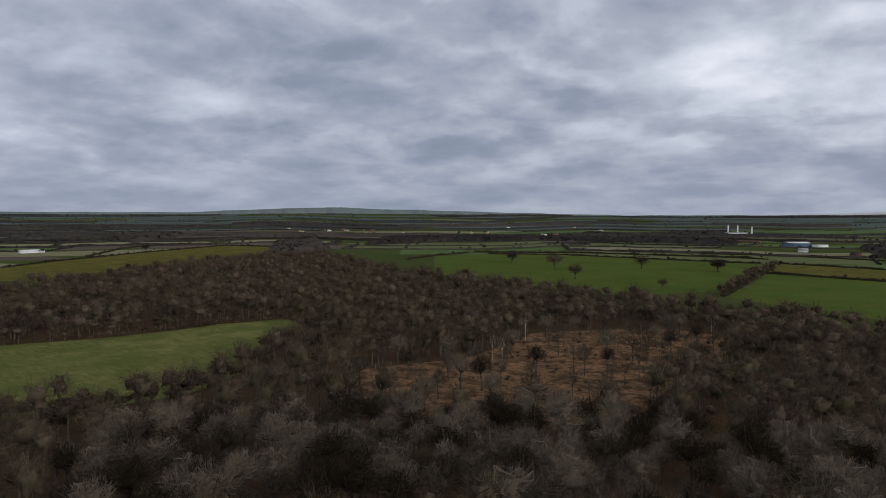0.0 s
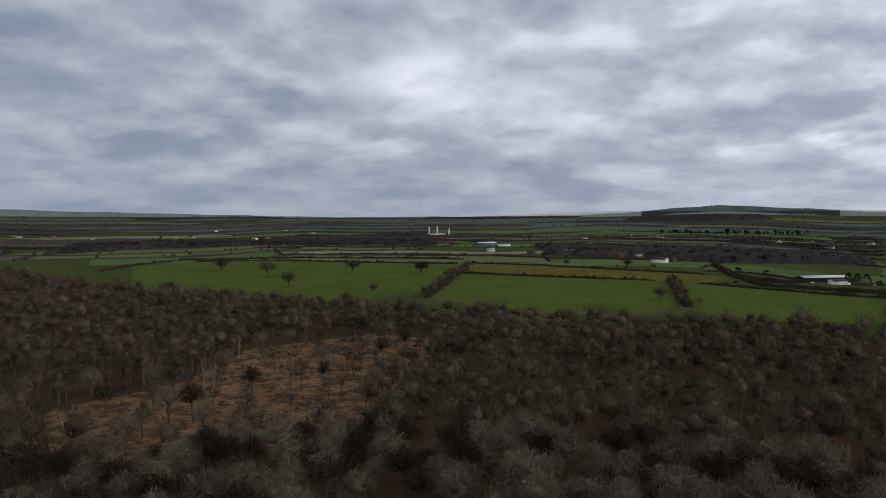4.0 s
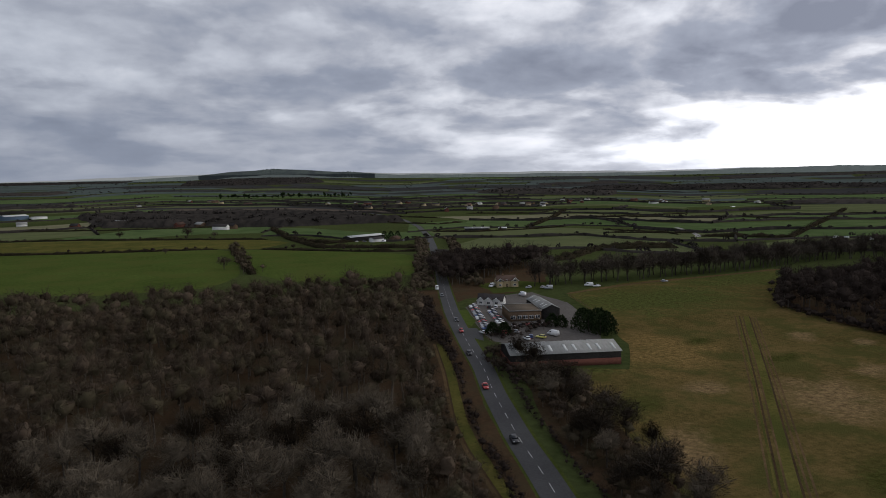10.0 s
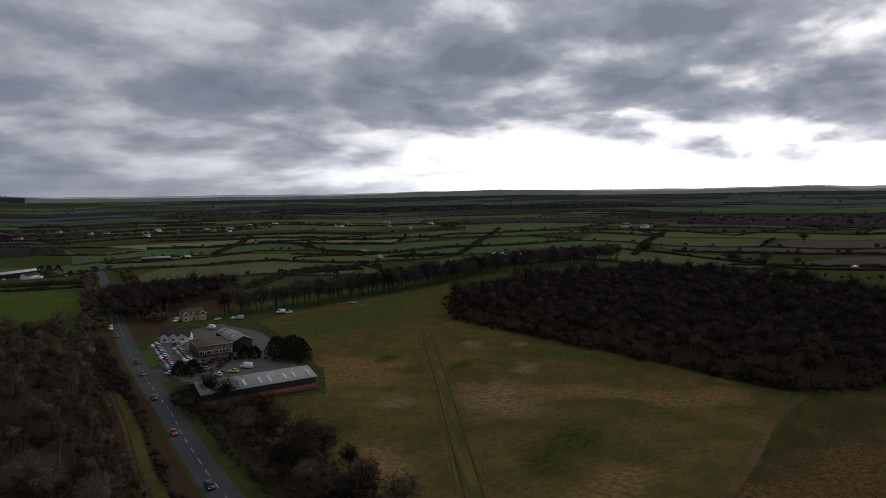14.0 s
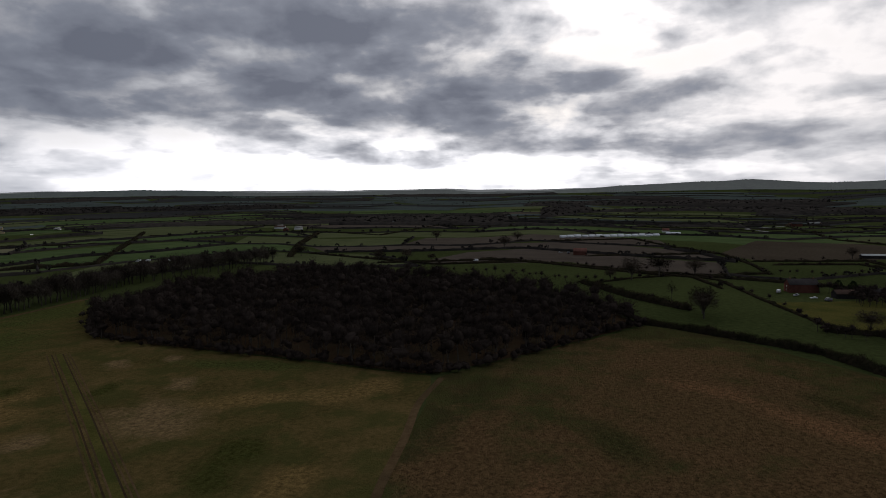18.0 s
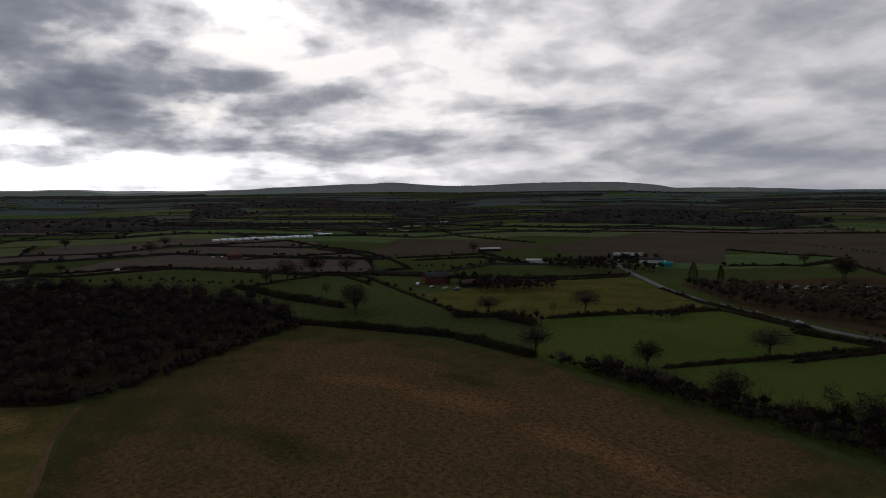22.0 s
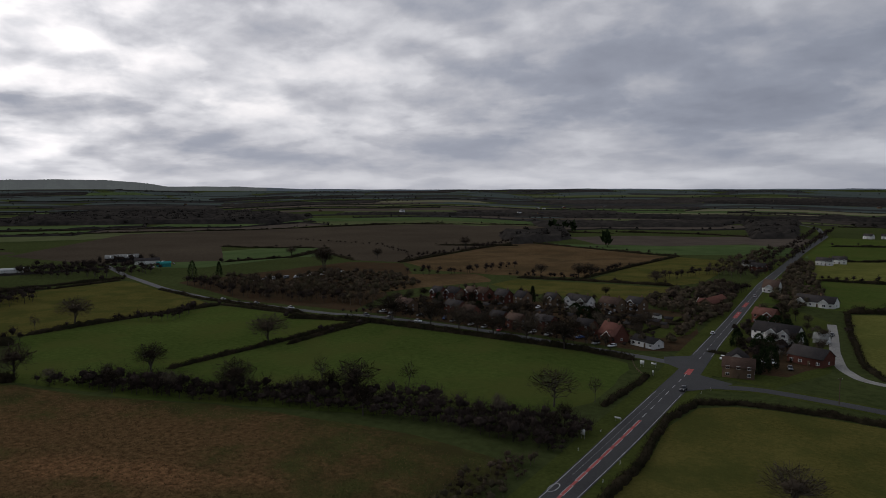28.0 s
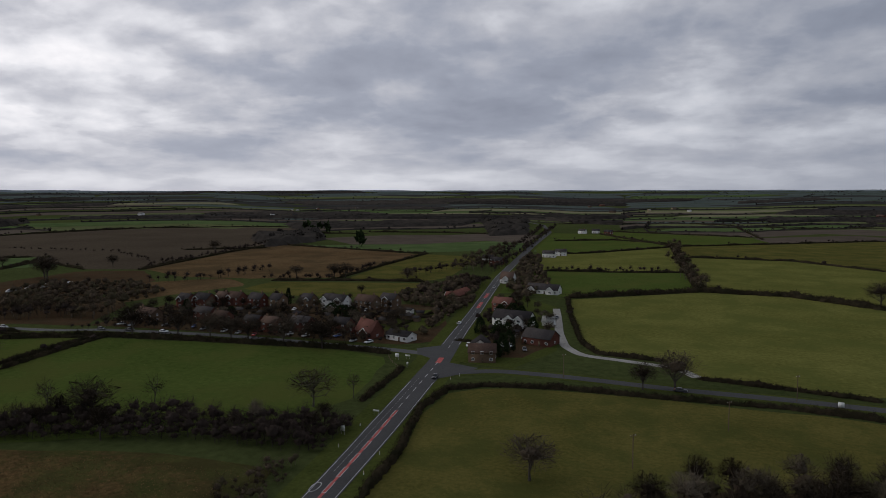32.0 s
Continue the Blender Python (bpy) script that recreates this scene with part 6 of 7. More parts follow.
# the village along the lane
ROW = [
    (249, -350, 9, 8, "brick_red", "roof_dark", ((0, 4.5, 1.2),)), (239, -354, 11, 8, "brick_red", "roof_dark", ((-2, 4.5, 1.2),)), (231, -361, 7.5, 8, "brick_red", "roof_brown", ((0, 4.0, 1.0),)),
    (223, -363, 10, 8, "brick_red", "roof_brown", ((-1.5, 4.2, 1.0),)), (208, -362, 10, 7, "brick_red", "roof_dark", ()), (195, -363, 8, 8, "brick_brown", "roof_dark", ()), (177, -367, 8, 7, "brick_brown", "roof_dark", ((2, 3.4, 0.6),)),
    (160, -369, 16, 8, "white_render", "roof_dark", ((-5, 5, 1.2), (5, 5, 1.2))), (141, -371, 13, 9, "brick_brown", "roof_brown", ()), (130, -380, 10, 9, "brick_brown", "roof_dark", ((0, 4.5, 1.0),))]
for x, y, w, d, wl, rf, gb in ROW:
    house(x, y, 166, w, d, 4.9, 8.0, wl, rf, {"white_render": "white house with a dark tiled roof and two gables", "brick_red": "red brick house with white-trimmed gable", "brick_brown": "brown brick house with tiled roof"}[wl], gb, (0.35,))
ROW_2 = [(240, -305, 13, 7, "brick_brown", "roof_brown"), (212, -315, 12, 7, "brick_red", "roof_dark"), (196, -306, 9, 7, "brick_red", "roof_brown"), (174, -300, 9, 7, "brick_red", "roof_dark"), (163, -298, 9, 7, "brick_red", "roof_brown"), (149, -303, 11, 7, "brick_red", "roof_dark"), (128, -305, 9, 7, "brick_red", "roof_dark")]
for x, y, w, d, wl, rf in ROW_2:
    house(x, y, 166, w, d, 4.8, 7.4, wl, rf, "small " + {"brick_brown": "brown", "brick_red": "red"}[wl] + " brick house by the lane", (), (-0.35,))
house(112, -299, 150, 12, 8, 3.2, 8.2, "brick_red", "roof_red", "house with a steep orange-red tiled roof", ((3, 5, 1.5),), (-0.3, 0.35), 1)
house(95, -296, 158, 13, 7, 2.6, 4.4, "white_render", "roof_dark", "low white bungalow at the lane's mouth", (), (), 1, "bungalow")
for x, y, w in ((205, -338, 6), (188, -332, 5), (168, -336, 6), (150, -335, 5), (115, -330, 6), (232, -325, 5), (108, -345, 7), (120, -352, 6)):
    barn(x, y, random.uniform(150, 190), w, 4, 2.3, 3.3, "timber", "roof_dark", "small timber garden shed", 0, "garden_shed", "garden sheds")

# the hamlet across the main road
house(50.5, -267.5, 190, 11, 8, 4.2, 7.0, "brick_brown", "roof_brown", "brown stone building at the junction", (), (), 2, "corner_building", group="hamlet houses")
barn(54, -281, 100, 11, 8, 3.6, 6.6, "white_render", "roof_dark", "white gabled rear wing of the corner building", 0, "outbuilding", "hamlet houses")
house(49, -339, 166, 20, 9, 4.8, 8.4, "white_render", "roof_dark", "white house with two tall gables and slate roof", ((5, 4.6, 1.5), (-0.2, 4.6, 1.5)), (), 2, group="hamlet houses")
house(62, -383, 166, 11, 8, 4.8, 7.8, "brick_red", "roof_red", "red brick house behind evergreens", ((3, 4, 0.8),), (-0.3,), 2, group="hamlet houses")
house(31, -304, 160, 14, 10, 3.4, 6.6, "brick_red", "roof_dark", "converted red brick barn with dormers", (), (), 1, "barn_conversion", group="hamlet houses")
barn(32, -347, 170, 6, 5, 2.2, 4.6, "white_render", "roof_grey", "small white rendered outbuilding by a driveway", 0, "outbuilding", "hamlet houses")
house(47, -455, 166, 22, 9, 3.0, 6.4, "white_render", "roof_dark", "long white house with a low dark roof", ((-7, 5, 1.2), (6, 5, 1.2)), (0.1,), 1, group="hamlet houses")
house(79, -500, 170, 10, 9, 3.4, 8.2, "white_render", "roof_brown", "house with a steep brown gable by the road", ((0, 5, 1.2),), (0.35,), 1, group="hamlet houses")
house(97, -420, 80, 22, 8, 3.2, 6.0, "brick_brown", "roof_red", "long low building with a pinkish roof", ((8, 5, 1.0),), (), 1, group="hamlet houses")
for x, y in ((110, -620), (122, -640), (70, -700), (60, -720), (60, -1090), (40, -1100), (20, -1080)):
    house(x, y, random.uniform(150, 190), random.uniform(9, 14), 7, 4.2, 7.0, random.choice(("white_render", "brick_red")), "roof_dark", "roadside house down the main road", (), (0.3,), 2, group="hamlet houses")

# farmsteads
house(512, -120, 98, 19, 11, 5.6, 9.0, "brick_red", "roof_dark", "large dark brick farmhouse", (), (-0.4, 0.4), 2, "farmhouse", group="farm buildings")
barn(488, -142, 100, 17, 8, 3.2, 5.4, "dark_cladding", "roof_brown", "low dark barn beside the farmhouse", 0)
barn(500, -160, 100, 20, 8, 3.0, 5.0, "dark_cladding", "roof_dark", "low dark barn with a slate roof", 0)
barn(768, 46, 88, 14, 9, 4.5, 7.5, "brick_red", "roof_red", "small barn with a dull red roof", 0)
barn(640, -358, 60, 30, 14, 4.0, 7.0, "dark_cladding", "roof_grey", "grey-roofed cattle shed in a farmyard", 4)
barn(600, -360, 60, 22, 10, 3.4, 5.6, "white_render", "roof_dark", "white-walled farm shed in a yard", 0)
barn(566, -356, 60, 12, 7, 3.0, 4.6, "teal", "teal", "teal sheeted lean-to in a farmyard", 0)
barn(632, -255, 66, 26, 7, 2.6, 4.0, "white_render", "rooflight", "long pale livestock shed", 0)
barn(775, -248, 92, 26, 8, 3.0, 4.4, "dark_cladding", "rooflight", "long shed with a pale roof", 0)
barn(178, 715, 24, 46, 13, 4.4, 5.8, "dark_cladding", "rooflight", "long open shed with a white roof", 0)
barn(185, 690, 24, 14, 8, 3.2, 5.0, "white_render", "roof_dark", "white farm shed beside the track", 0)
barn(205, 690, 50, 12, 8, 3.2, 5.2, "brick_brown", "roof_brown", "small brick farm building", 0)
barn(334, 768, -22, 30, 12, 3.4, 4.8, "dark_cladding", "roof_grey", "grey-roofed barn in a field", 2)
barn(365, 760, -22, 10, 6, 2.8, 4.0, "dark_cladding", "rooflight", "small pale-roofed field shed", 0)
for k in range(14):
    u = k / 13
    barn(1062 + 50 * u, 90 - 140 * u, 106, 9.2, 7, 1.6, 3.4 + 0.4 * (k % 3), "polythene", "polythene", "white polythene tunnel in a row", 0, "polytunnel", "polytunnels")
barn(1149, -78, 96, 22, 8, 2.0, 4.0, "polythene", "polythene", "single white polythene tunnel", 0, "polytunnel", "polytunnels")
house(1215, -70, 96, 11, 8, 3.0, 6.5, "white_render", "roof_red", "small far cottage with a red roof", (), (0.3,), 1, group="far houses")
# factory and warehouse on the plain
barn(-287, 1390, 42, 42, 22, 7, 9, "steel_blue", "rooflight", "blue warehouse with a pale roof", 0, "warehouse", "far buildings")
barn(-250, 1400, 42, 26, 12, 4, 5, "white_render", "roof_grey", "white annex of the warehouse", 0, "warehouse", "far buildings")
barn(-575, 2028, 10, 60, 20, 8, 10, "white_render", "roof_grey", "low pale factory block", 0, "factory", "far buildings")
for k, dx in enumerate((-24, 2, 40)):
    base = tagged(new("factory_chimney"), "tall white factory chimney on the plain", "chimney", "factory chimneys")
    part("shaft", prism((0, 0, 0), (0, 0, 30 - 4 * (k == 2)), 2.4, 1.7, 12), M["white_render"], base)
    part("rim", prism((0, 0, 29 - 4 * (k == 2)), (0, 0, 31 - 4 * (k == 2)), 2.1, 2.1, 12), M["concrete"], base)
    base.matrix_world = pose(-575 + dx, 2035, float(land(-575 + dx, 2035)))
for k in range(9):
    barn(-436 + 6.5 * k, 1541 - 3.0 * k, 155, 5, 9, 3, 5, "brick_brown", "roof_brown", "small gabled shed in a long row", 0, "row_shed", "sheds in a row")
barn(-1093, 390, 103, 34, 10, 3.2, 4.8, "white_render", "rooflight", "long stables with white roofs", 0)
barn(-1137, 922, 42, 18, 7, 3, 5, "white_render", "rooflight", "small white farm shed", 0)
# scattered far houses
FAR_SPOTS = [(446, 1613, 90, 6), (560, 1420, 80, 8), (700, 1390, 90, 8), (880, 1395, 90, 8), (1100, 1230, 80, 6), (1560, 560, 60, 5), (1280, 640, 50, 4), (1450, -330, 40, 4)]
FAR_SPOTS += [(1700, -1500, 200, 7), (900, -1900, 250, 8), (200, -2300, 300, 8), (-500, -2000, 250, 6), (-1000, 1700, 200, 8), (-1700, 1500, 200, 8), (-1500, 2300, 250, 8), (100, 1950, 120, 6), (-120, 1120, 60, 7), (60, 1010, 30, 4)]
for cx, cy, spread, n in FAR_SPOTS:
    for k in range(n):
        x, y = random.gauss(cx, spread), random.gauss(cy, spread)
        base = tagged(new("far_house"), "distant house among fields", "house", "far houses")
        w, d, e = random.uniform(9, 22), random.uniform(7, 10), random.uniform(3, 5)
        part("wall", gable_walls(w, d, e, e + 3), M[random.choice(("white_render", "brick_red", "brick_brown", "cream_render"))], base)
        part("roof", gable_roof(w, d, e, e + 3), M[random.choice(("roof_dark", "roof_brown", "roof_grey"))], base)
        base.matrix_world = pose(x, y, float(land(x, y)), 0, 0, random.uniform(0, 180))

# evergreens
def evergreen(x, y, h, r, label, name="evergreen"):
    base = tagged(new(name), label, "tree", "evergreens")
    g = np.random.default_rng(int(abs(x * 7 + y * 3)) + 5)
    n = 700
    t = g.random(n)
    a = g.uniform(0, 2 * math.pi, n)
    rad = r * np.clip(1.15 - t ** 1.8, 0.1, 1) * g.uniform(0.55, 1.0, n)
    at = np.stack([np.cos(a) * rad, np.sin(a) * rad, 0.3 + t * h * 0.95], 1)
    way = np.stack([np.cos(a) * 0.7, np.sin(a) * 0.7, np.full(n, 0.7)], 1) + g.normal(0, 0.35, (n, 3))
    way /= np.linalg.norm(way, axis=1)[:, None]
    part("trunk", prism((0, 0, -0.2), (0, 0, h * 0.8), 0.25, 0.08, 6), M["bark"], base)
    part("foliage", twigs(g, at, way, g.uniform(0.5, 1.1, n), g.uniform(0.35, 0.7, n)), M["evergreen"], base)
    base.matrix_world = pose(x, y, float(land(x, y)))


for x, y, h, r in ((158, 251, 9.5, 4.4), (158, 245, 10, 4.4), (160, 239, 9.5, 4.4), (163, 247, 10, 4.6), (164, 240, 9.5, 4.6), (162, 255, 8.5, 4.2), (167, 250, 9, 4.4), (166, 244, 9, 4.2)):
    evergreen(x, y, h, r, "dense dark cypress at the edge of the yard", "cypress")
for x, y, h, r in ((62, -318, 8, 3), (59, -352, 8, 3.4), (38, -330, 7, 2.8), (44, -279, 9, 2.6), (42.5, -286, 9, 2.8), (46, -274, 7, 2.2), (119, 258, 5, 3.2), (123, 255, 5.5, 3.2), (150, 262, 5.5, 3), (153, 259, 5, 3), (193, -372, 10, 1.8), (60, -362, 7, 4), (54, -366, 7.5, 4), (48, -360, 7, 3.5), (52, -312, 8, 3.5), (47, -308, 8, 3.5), (60, -398, 6, 3.5), (475, -324, 14, 4), (465, -342, 12, 2.5), (152, -345, 7, 5), (145, -342, 6.5, 5), (138, -340, 6, 4.5), (242, -340, 6, 2.5), (206, -330, 5, 3)):
    evergreen(x, y, h, r, "dark evergreen tree among buildings")
for x, y in ((206, 707), (212, 702), (200, 712), (505, -150), (508, -142)):
    evergreen(x, y, 9, 4, "dark evergreen beside farm buildings")
wood("undergrowth", scatter([(58, -300), (44, -300), (40, -325), (54, -328), (70, -345), (68, -372), (58, -374)], 4.0), FAR_BUSH, M["twigs_dark"], "dark garden shrubs of the hamlet", (0.5, 1.1), "undergrowth")
VILLAGE = [(262, -295), (262, -345), (120, -372), (92, -300), (100, -288)]
for k, (x, y) in enumerate(scatter(VILLAGE, 11)):
    tree((WOODLAND + OAKS)[k % 7], x, y, random.uniform(5, 9), "bare garden tree between village houses", "garden_tree", "garden trees")
wood("undergrowth", scatter(VILLAGE, 4.6), FAR_BUSH, M["twigs_dark"], "bare garden shrubs and hedges", (0.3, 0.65), "undergrowth")
wood("undergrowth", scatter([(88, -300), (100, -380), (118, -385), (140, -410), (120, -520), (100, -500), (84, -400)], 4.5), FAR_BUSH, M["twigs"], "bare shrubs behind the roadside", (0.6, 1.5), "undergrowth")
wood("undergrowth", scatter([(60, -390), (75, -480), (86, -600), (95, -700), (80, -700), (66, -600), (45, -480)], 5), FAR_BUSH, M["twigs"], "bare shrubs among roadside houses", (0.6, 1.6), "undergrowth")
wood("undergrowth", scatter([(110, -560), (122, -700), (118, -800), (140, -800), (150, -650), (140, -560)], 9), FAR_KINDS, M["twigs"], "bare roadside trees down the main road", (0.5, 0.9), "undergrowth")

for q in ([(119, -320), (110, -370)], [(107, -318), (98, -372)], [(120, -345), (90, -352)], [(70, -300), (60, -298)], [(38, -300), (30, -322)], [(262, -330), (180, -345), (124, -352)], [(250, -320), (190, -328)]):
    hedge(q, 1.8, 1.5, label="dark garden hedge between village plots")
for x, y, w in ((112, -362, 4), (101, -340, 3), (104, -356, 4), (97, -366, 3), (130, -340, 4), (45, -318, 5), (38, -316, 4)):
    barn(x, y, random.uniform(150, 190), w, 3, 2.1, 2.9, random.choice(("timber", "white_render")), "roof_dark", "small shed in a back garden", 0, "garden_shed", "garden sheds")
for k, (x, y) in enumerate(scatter([(62, -290), (40, -290), (28, -320), (34, -380), (62, -420), (72, -400), (66, -330)], 10)):
    tree((WOODLAND + OAKS)[k % 7], x, y, random.uniform(4, 8), "bare garden tree among hamlet buildings", "garden_tree", "garden trees")
for k, (x, y) in enumerate(line_points([(252, -287), (214, -290), (180, -290), (150, -287), (110, -284)], 9, 1.0)):
    tree(OAKS[k % 3], x, y, random.uniform(6, 9.5), "bare dark tree in a front garden", "garden_tree", "garden trees")

# ------------------------------------------------------------ vehicles and small things
M["rubber"] = surface("rubber", (0.012, 0.012, 0.012), (0.025, 0.025, 0.025), 2.0, 9.0, vary=0.1)
PAINT = {k: surface("paint_" + k, tuple(v * 0.92 for v in c), c, 0.5, 3.0, rough=0.3, spec=0.5, vary=0.02) for k, c in {"white": (0.72, 0.72, 0.72), "silver": (0.38, 0.39, 0.40), "black": (0.018, 0.018, 0.02), "red": (0.42, 0.03, 0.025), "blue": (0.03, 0.07, 0.22), "grey": (0.11, 0.115, 0.125), "yellow": (0.62, 0.58, 0.14)}.items()}
LAMP_RED = surface("tail_lamp", (0.35, 0.01, 0.01), (0.45, 0.015, 0.015), 2.0, 8.0, rough=0.3, vary=0.02)
LAMP_CLEAR = surface("head_lamp", (0.6, 0.6, 0.6), (0.75, 0.75, 0.75), 2.0, 8.0, rough=0.2, vary=0.02)


def loft(profile, half, inset):
    """A side profile (x, z) drawn out to both sides, narrowing by inset at each point."""
    n = len(profile)
    v = [(x, s * (half - i), z) for s in (-1, 1) for (x, z), i in zip(profile, inset)]
    f = [(k, (k + 1) % n, n + (k + 1) % n, n + k) for k in range(n)]
    tri = [q for a, b, c, d in f for q in ((a, b, c), (a, c, d))]
    tri += [(0, k + 1, k) for k in range(1, n - 1)] + [(n, n + k, n + k + 1) for k in range(1, n - 1)]
    return np.array(v, float), np.array(tri)


def car(kind, colour):
    base = new("van" if kind == "van" else "car")
    if kind == "van":
        body = [(-2.6, 0.35), (-2.65, 1.2), (-2.55, 2.3), (1.0, 2.35), (1.75, 1.45), (2.55, 1.15), (2.65, 0.35)]
        part("body", loft(body, 0.98, [0, 0, 0.1, 0.1, 0.06, 0.04, 0.02]), PAINT[colour], base)
        part("windscreen", loft([(1.06, 2.18), (1.70, 1.50), (1.74, 1.50), (1.12, 2.2)], 0.86, [0.04, 0, 0, 0.04]), M["glass"], base)
        for s in (-1, 1):
            part("side_window", block(0.3, s * 0.97 - 0.02, 1.45, 1.2, s * 0.97 + 0.02, 2.0), M["glass"], base)
        wx = 1.75
    else:
        body = [(-2.1, 0.32), (-2.15, 0.75), (-2.0, 0.98), (-0.9, 1.0), (0.8, 0.98), (1.85, 0.82), (2.1, 0.62), (2.1, 0.32)]
        part("body", loft(body, 0.89, [0.02, 0, 0.06, 0.04, 0.04, 0.08, 0.06, 0.05]), PAINT[colour], base)
        part("glasshouse", loft([(-1.95, 0.97), (-1.45, 1.40), (0.0, 1.44), (0.95, 0.97)], 0.80, [0, 0.14, 0.14, 0]), M["glass"], base)
        part("roof", loft([(-1.5, 1.39), (-1.4, 1.45), (-0.1, 1.48), (0.1, 1.43)], 0.68, [0, 0.04, 0.04, 0]), PAINT[colour], base)
        wx = 1.35
    for x in (-wx, wx):
        for s in (-1, 1):
            w = part("wheel", prism((x, s * 0.70, 0.32), (x, s * 0.90, 0.32), 0.32, 0.32, 12), M["rubber"], base)
            part("rim", prism((x, s * 0.895, 0.32), (x, s * 0.915, 0.32), 0.2, 0.18, 10), PAINT["silver"], w)
    ln = 2.1 if kind != "van" else 2.6
    for s in (-1, 1):
        part("headlamp", block(ln - 0.06, s * 0.62 - 0.16, 0.62, ln + 0.03, s * 0.62 + 0.16, 0.76), LAMP_CLEAR, base)
        part("tail_lamp", block(-ln - 0.06, s * 0.66 - 0.12, 0.72, -ln + 0.02, s * 0.66 + 0.12, 0.92), LAMP_RED, base)
    tagged(base, f"{colour} {'van' if kind == 'van' else 'car'}", "van" if kind == "van" else "car")
    return base


FLEET = {}


def vehicle(x, y, turn, colour, where, kind="car"):
    m = pose(x, y, 0.16, 0, 0, turn)
    label = f"{colour} {kind} {where}"
    if (kind, colour) in FLEET:
        ob = copy_thing(FLEET[kind, colour], m)
    else:
        ob = FLEET[kind, colour] = car(kind, colour)
        ob.matrix_world = m
    return tagged(ob, label, kind, "vehicles")


def road_turn(y):
    k = int(np.argmin(np.abs(MAIN[:, 1] - y)))
    d = MAIN[k + 1] - MAIN[k - 1]
    return math.degrees(math.atan2(d[1], d[0]))


for x, y, c, back in ((131.9, 353.3, "grey", 0), (114.8, 288.9, "black", 0), (108.6, 267.7, "red", 0), (97.2, 231.7, "black", 0), (86.0, 192.1, "red", 0), (74.8, 149.4, "black", 0), (62.0, -236.9, "black", 180), (77.3, -338.1, "white", 0), (69.6, -351.2, "black", 0), (84, -470, "white", 0), (61.5, -290, "white", 180)):
    vehicle(x, y, road_turn(y) + back, c, "driving on the main road")
vehicle(137.3, 376.2, road_turn(376), "white", "driving on the main road", "van")
for x, y, t, c in ((97.6, -271.5, 172, "black"), (213, -281.5, 180, "white"), (232, -280.8, 180, "black"), (248, -279.6, 170, "grey"), (-24.7, -241.3, 172, "black"), (330, -270, 175, "black"), (300, -271, 178, "silver"), (360, -268, 178, "grey")):
    vehicle(x, y, t, c, "on the narrow lane")
COLOURS = ("white", "silver", "black", "blue", "grey", "white", "silver", "red")
for k in range(16):
    u = k / 15
    vehicle(135.5 - 15 * u, 318 - 50 * u, 195 + random.uniform(-6, 6), COLOURS[(k * 5) % 8], "parked at the front of the car park")
for k in range(9):
    u = k / 8
    vehicle(138.8 - 7.5 * u, 302 - 26 * u, 198 + random.uniform(-6, 6), COLOURS[(k * 3) % 8], "parked before the works")
for k in range(4):
    vehicle(142 + 2.8 * k, 311.5 - 1.9 * k, 55 + random.uniform(-6, 6), COLOURS[(k * 3 + 2) % 8], "parked before the showroom")
for k in range(5):
    vehicle(134 + 3.2 * k, 268 - 1.0 * k, 75 + random.uniform(-12, 12), COLOURS[(k * 3 + 1) % 8], "parked against the works")
for k in range(6):
    vehicle(116 + 2.6 * k, 262 - 1.2 * k + random.uniform(-1, 1), 100 + random.uniform(-10, 10), COLOURS[(k * 5) % 8], "parked in the corner of the yard")
vehicle(141.4, 246, 110, "white", "parked behind the long shed", "van")
vehicle(173.5, 336, 95, "white", "parked behind the works", "van")
vehicle(134.5, 244, 130, "yellow", "parked behind the long shed")
vehicle(131, 246, 60, "blue", "parked behind the long shed")
vehicle(128, 244, 90, "white", "parked behind the long shed")
for k, (x, y) in enumerate(((171, 371), (189, 358), (197, 354), (198, 350), (228, 345), (276, 343), (225, 349))):
    vehicle(x, y, random.uniform(0, 360), COLOURS[(0, 1, 0, 6)[k % 4]], "standing near the tree belt", "van" if k % 3 == 0 else "car")
for k, (x, y) in enumerate(((247, -292), (240, -291), (222, -295), (206, -296), (198, -292), (185, -290), (176, -288), (166, -286), (150, -291), (141, -290), (132, -291), (126, -293), (205, -352), (180, -354), (163, -359), (156, -361), (150, -362), (138, -360), (120, -368), (113, -350), (30, -365), (40, -312), (44, -314), (36, -316), (107, -285), (115, -286))):
    vehicle(x, y, random.uniform(60, 110), COLOURS[k % 8], "parked among village houses")
for k in range(22):
    x, y = 414 - 1.0 * k + random.uniform(-4, 4), -337 - 3.4 * k + random.uniform(-2, 2)
    vehicle(x, y, random.uniform(0, 180), COLOURS[(0, 1, 0, 4)[k % 4]], "standing on waste ground", "van" if k % 2 else "car")
for k, (x, y) in enumerate(((618, 493), (622, 470), (624, 458), (624, 446), (625, 436), (640, 430), (643, 424), (612, 500), (678, 146), (630, 452))):
    vehicle(x, y, random.uniform(0, 180), "white", "parked under the tree belt", "van")
for k, (x, y) in enumerate(((503, -104), (490, -112), (480, -120), (470, -126), (625, -340), (610, -345), (590, -370), (575, -372), (585, -345), (560, -340), (165, 694), (172, 690), (190, 680), (212, 684), (218, 690), (780, 60), (790, 70))):
    vehicle(x, y, random.uniform(0, 360), COLOURS[(0, 1, 0, 4)[k % 4]], "parked in a farmyard", "van" if k % 3 == 0 else "car")


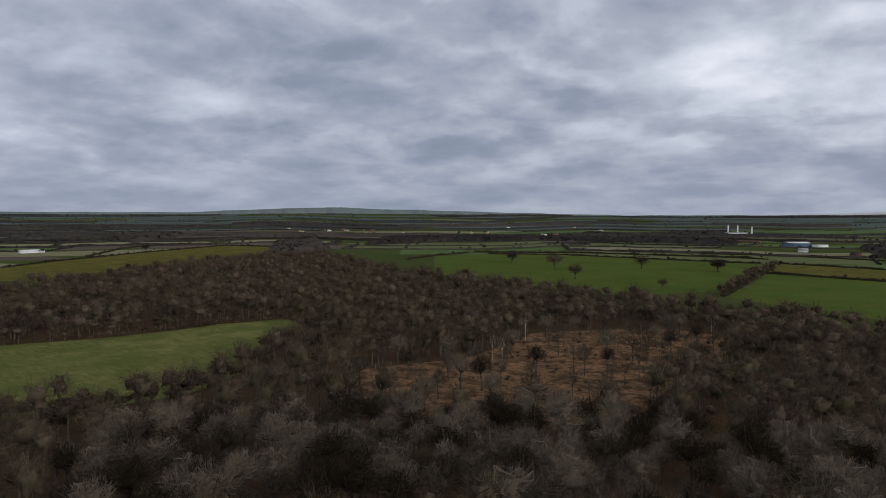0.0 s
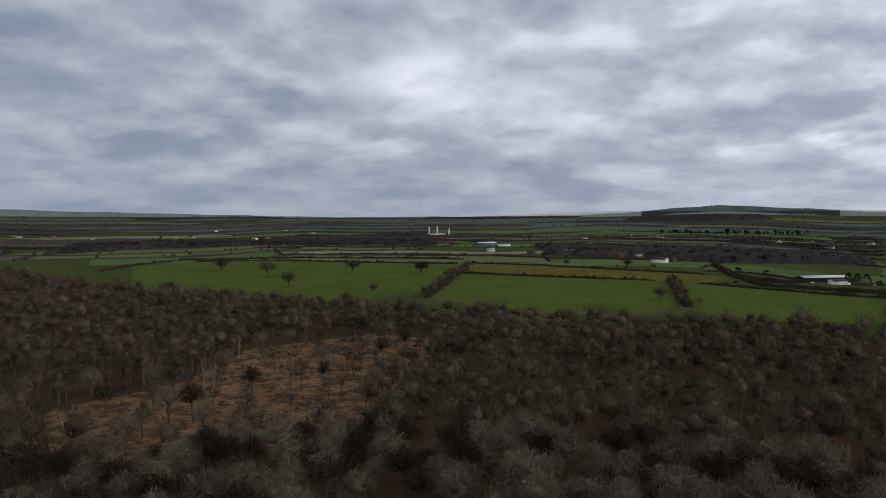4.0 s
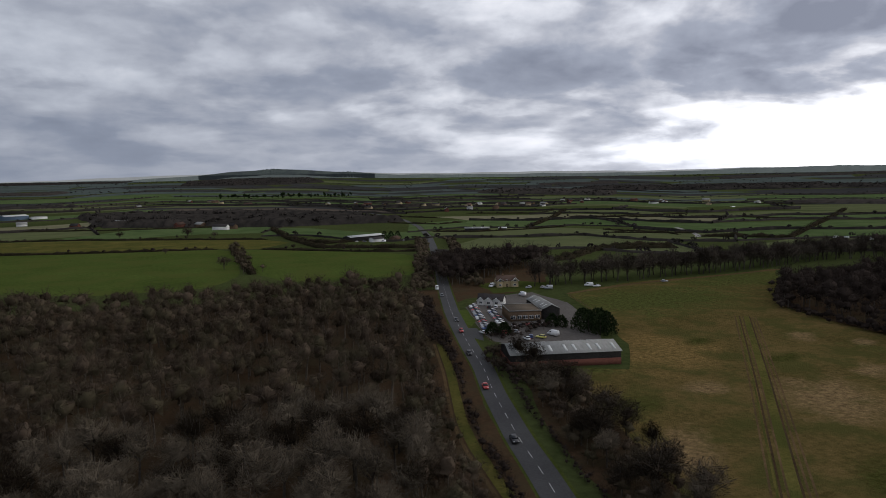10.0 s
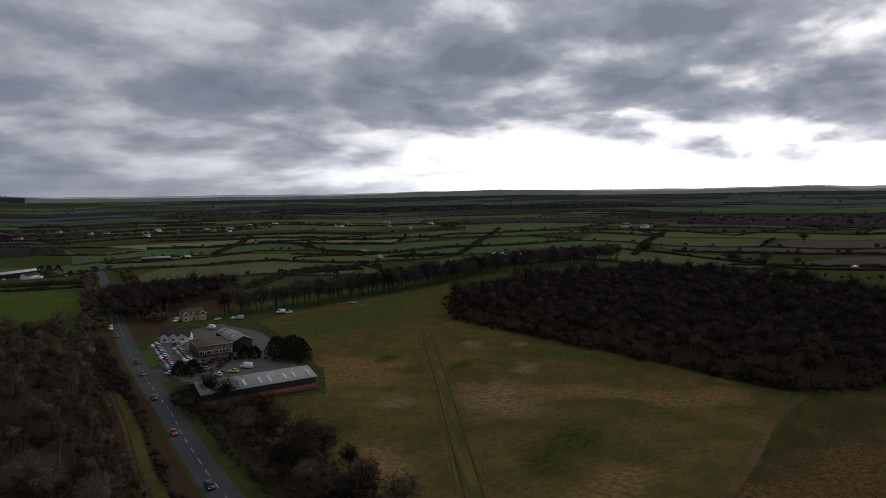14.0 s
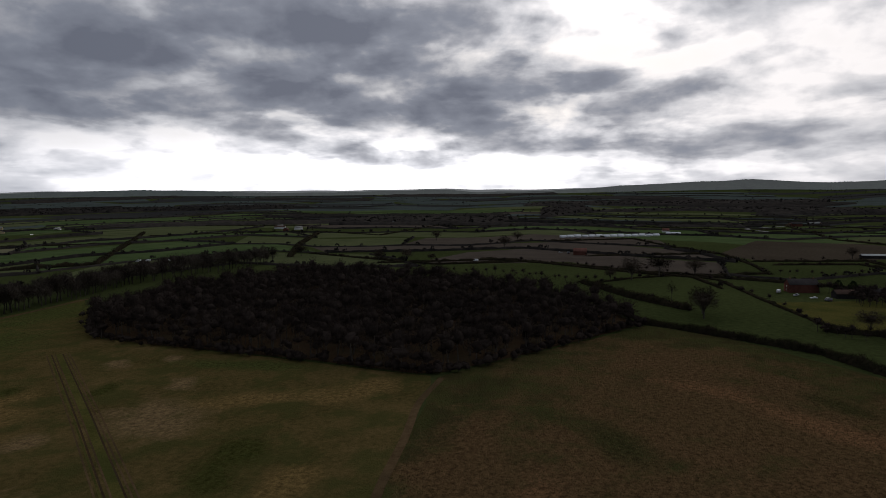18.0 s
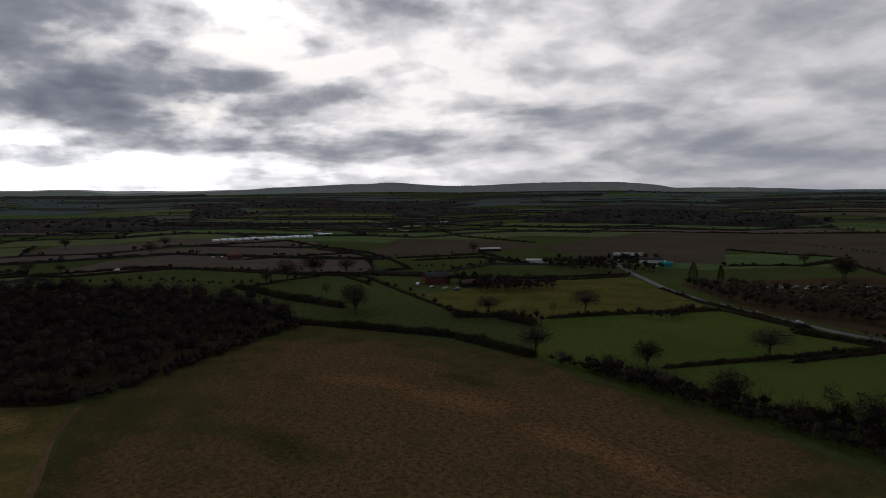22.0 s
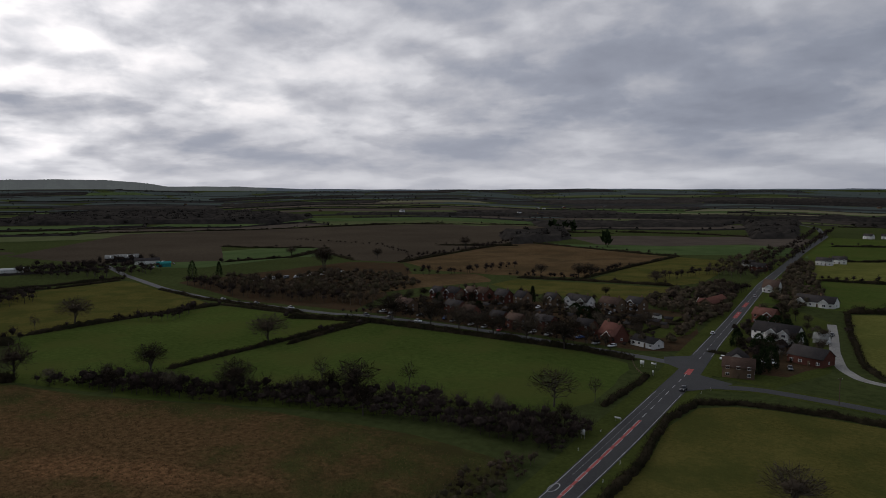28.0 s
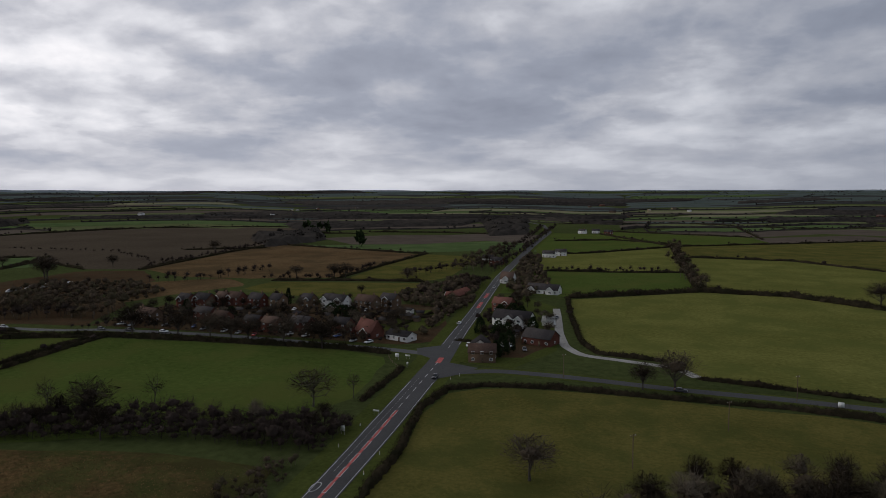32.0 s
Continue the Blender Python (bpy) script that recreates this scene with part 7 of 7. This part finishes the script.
def road_sign(x, y, w, h, turn, mat, label):
    base = tagged(new("road_sign"), label, "sign", "road signs")
    for s in (-1, 1):
        part("post", prism((s * w * 0.35, 0.05, -0.2), (s * w * 0.35, 0.05, 1.2 + h), 0.05, 0.05, 6), M["concrete"], base)
    part("plate", block(-w / 2, -0.03, 1.2, w / 2, 0.0, 1.2 + h), mat, base)
    base.matrix_world = pose(x, y, 0, 0, 0, turn)


for x, y, w, h in ((84.6, -259.6, 1.8, 1.5), (80.6, -261.6, 2.2, 0.7), (76.9, -249.6, 0.7, 0.9), (71.7, -174.1, 1.4, 1.6), (68.6, -192.7, 2.2, 0.5), (-71.8, -233.2, 1.8, 1.6)):
    road_sign(x, y, w, h, 172, M["frame_white"], "pale road sign on two posts by the roadside")
for x, y in ((69.6, -182), (69.0, -165), (56.5, -163), (55.8, -150), (56, -237), (54, -242)):
    base = tagged(new("verge_post"), "white reflector post on the verge", "post", "verge posts")
    part("post", prism((0, 0, -0.1), (0, 0, 1.0), 0.07, 0.06, 6), M["frame_white"], base)
    part("reflector", block(-0.05, -0.09, 0.75, 0.05, -0.07, 0.9), LAMP_RED, base)
    base.matrix_world = pose(x, y, 0, 0, 0, 172)


def pole(x, y, h, turn):
    base = tagged(new("utility_pole"), "wooden utility pole with a crossarm", "pole", "utility poles")
    part("shaft", prism((0, 0, -0.4), (0, 0, h), 0.15, 0.11, 8), M["timber"], base)
    part("crossarm", block(-0.9, -0.06, h - 0.6, 0.9, 0.06, h - 0.45), M["timber"], base)
    for k in (-0.75, 0, 0.75):
        part("insulator", prism((k, 0, h - 0.45), (k, 0, h - 0.25), 0.05, 0.04, 6), M["frame_white"], base)
    base.matrix_world = pose(x, y, 0, 0, 0, turn)


for x, y in ((-60.6, -239.7), (-8, -170.6), (-35, -205), (16, -250), (-100, -230)):
    pole(x, y, 9, 40)
# low fences
def fence(pts, label="weathered post and rail fence"):
    base = tagged(new("fence"), label, "fence", "fences")
    p = resample(pts, 2.6)
    for a in p:
        part("post", prism((a[0], a[1], -0.2), (a[0], a[1], 1.25), 0.07, 0.07, 5), M["timber"], base)
    for z in (0.5, 0.95):
        for a, b in zip(p[:-1], p[1:]):
            part("rail", prism((a[0], a[1], z), (b[0], b[1], z), 0.045, 0.045, 4), M["timber"], base)


fence([(30, -436), (27, -410), (23, -378)])
fence([(90, -264), (86, -256), (80, -247)])
fence([(133, 320), (120, 274), (113, 252), (113, 240)], "low fence along the yard front")
fence([(176, 250), (196, 322)], "wire fence beside the yard")

for k, (x, y) in enumerate(((50, -292), (46.5, -293), (43, -294), (40, -318), (44, -317), (60, -296), (36, -288))):
    vehicle(x, y, 105 + random.uniform(-10, 10), COLOURS[(k * 3 + 2) % 8], "parked in the hamlet yard")

# ------------------------------------------------------------ grass tufts on the nearest rough ground
def tufts(poly, step, mat, label, size=(0.15, 0.4)):
    p = scatter(poly, step, 0.5)
    n = len(p)
    way = rng.normal(0, 0.35, (n, 3)) + np.array([0, 0, 1.0])
    way /= np.linalg.norm(way, axis=1)[:, None]
    thing("grass_tuft", *twigs(rng, np.c_[p, np.zeros(n)], way, rng.uniform(*size, n), rng.uniform(0.15, 0.45, n)), mat, label, "grass", kind="stuff")


M["dead_grass"] = surface("dead_grass", (0.070, 0.056, 0.024), (0.230, 0.150, 0.075), 0.03, 0.6, island=0.4)
M["green_tuft"] = surface("green_tuft", (0.062, 0.072, 0.020), (0.125, 0.125, 0.042), 0.03, 0.6, island=0.3)
tufts([(245, 68), (367, -14), (340, -52), (267, -100), (225, -112), (180, -130), (125, -144), (84, -144), (80, 50), (142, 54), (181, 59)], 0.95, M["dead_grass"], "dead grass tussocks on the rough field", (0.2, 0.5))
tufts([(48, -140), (50, -200), (44, -226), (-80, -219), (-60, -176), (-18, -163), (6, -141)], 1.2, M["green_tuft"], "rough grass tufts in the hedged pasture", (0.1, 0.25))
tufts([(230, -262), (116, -268), (92, -260), (86, -205), (100, -176), (170, -150), (232, -150)], 1.6, M["green_tuft"], "grass tufts in the grazing field", (0.1, 0.3))
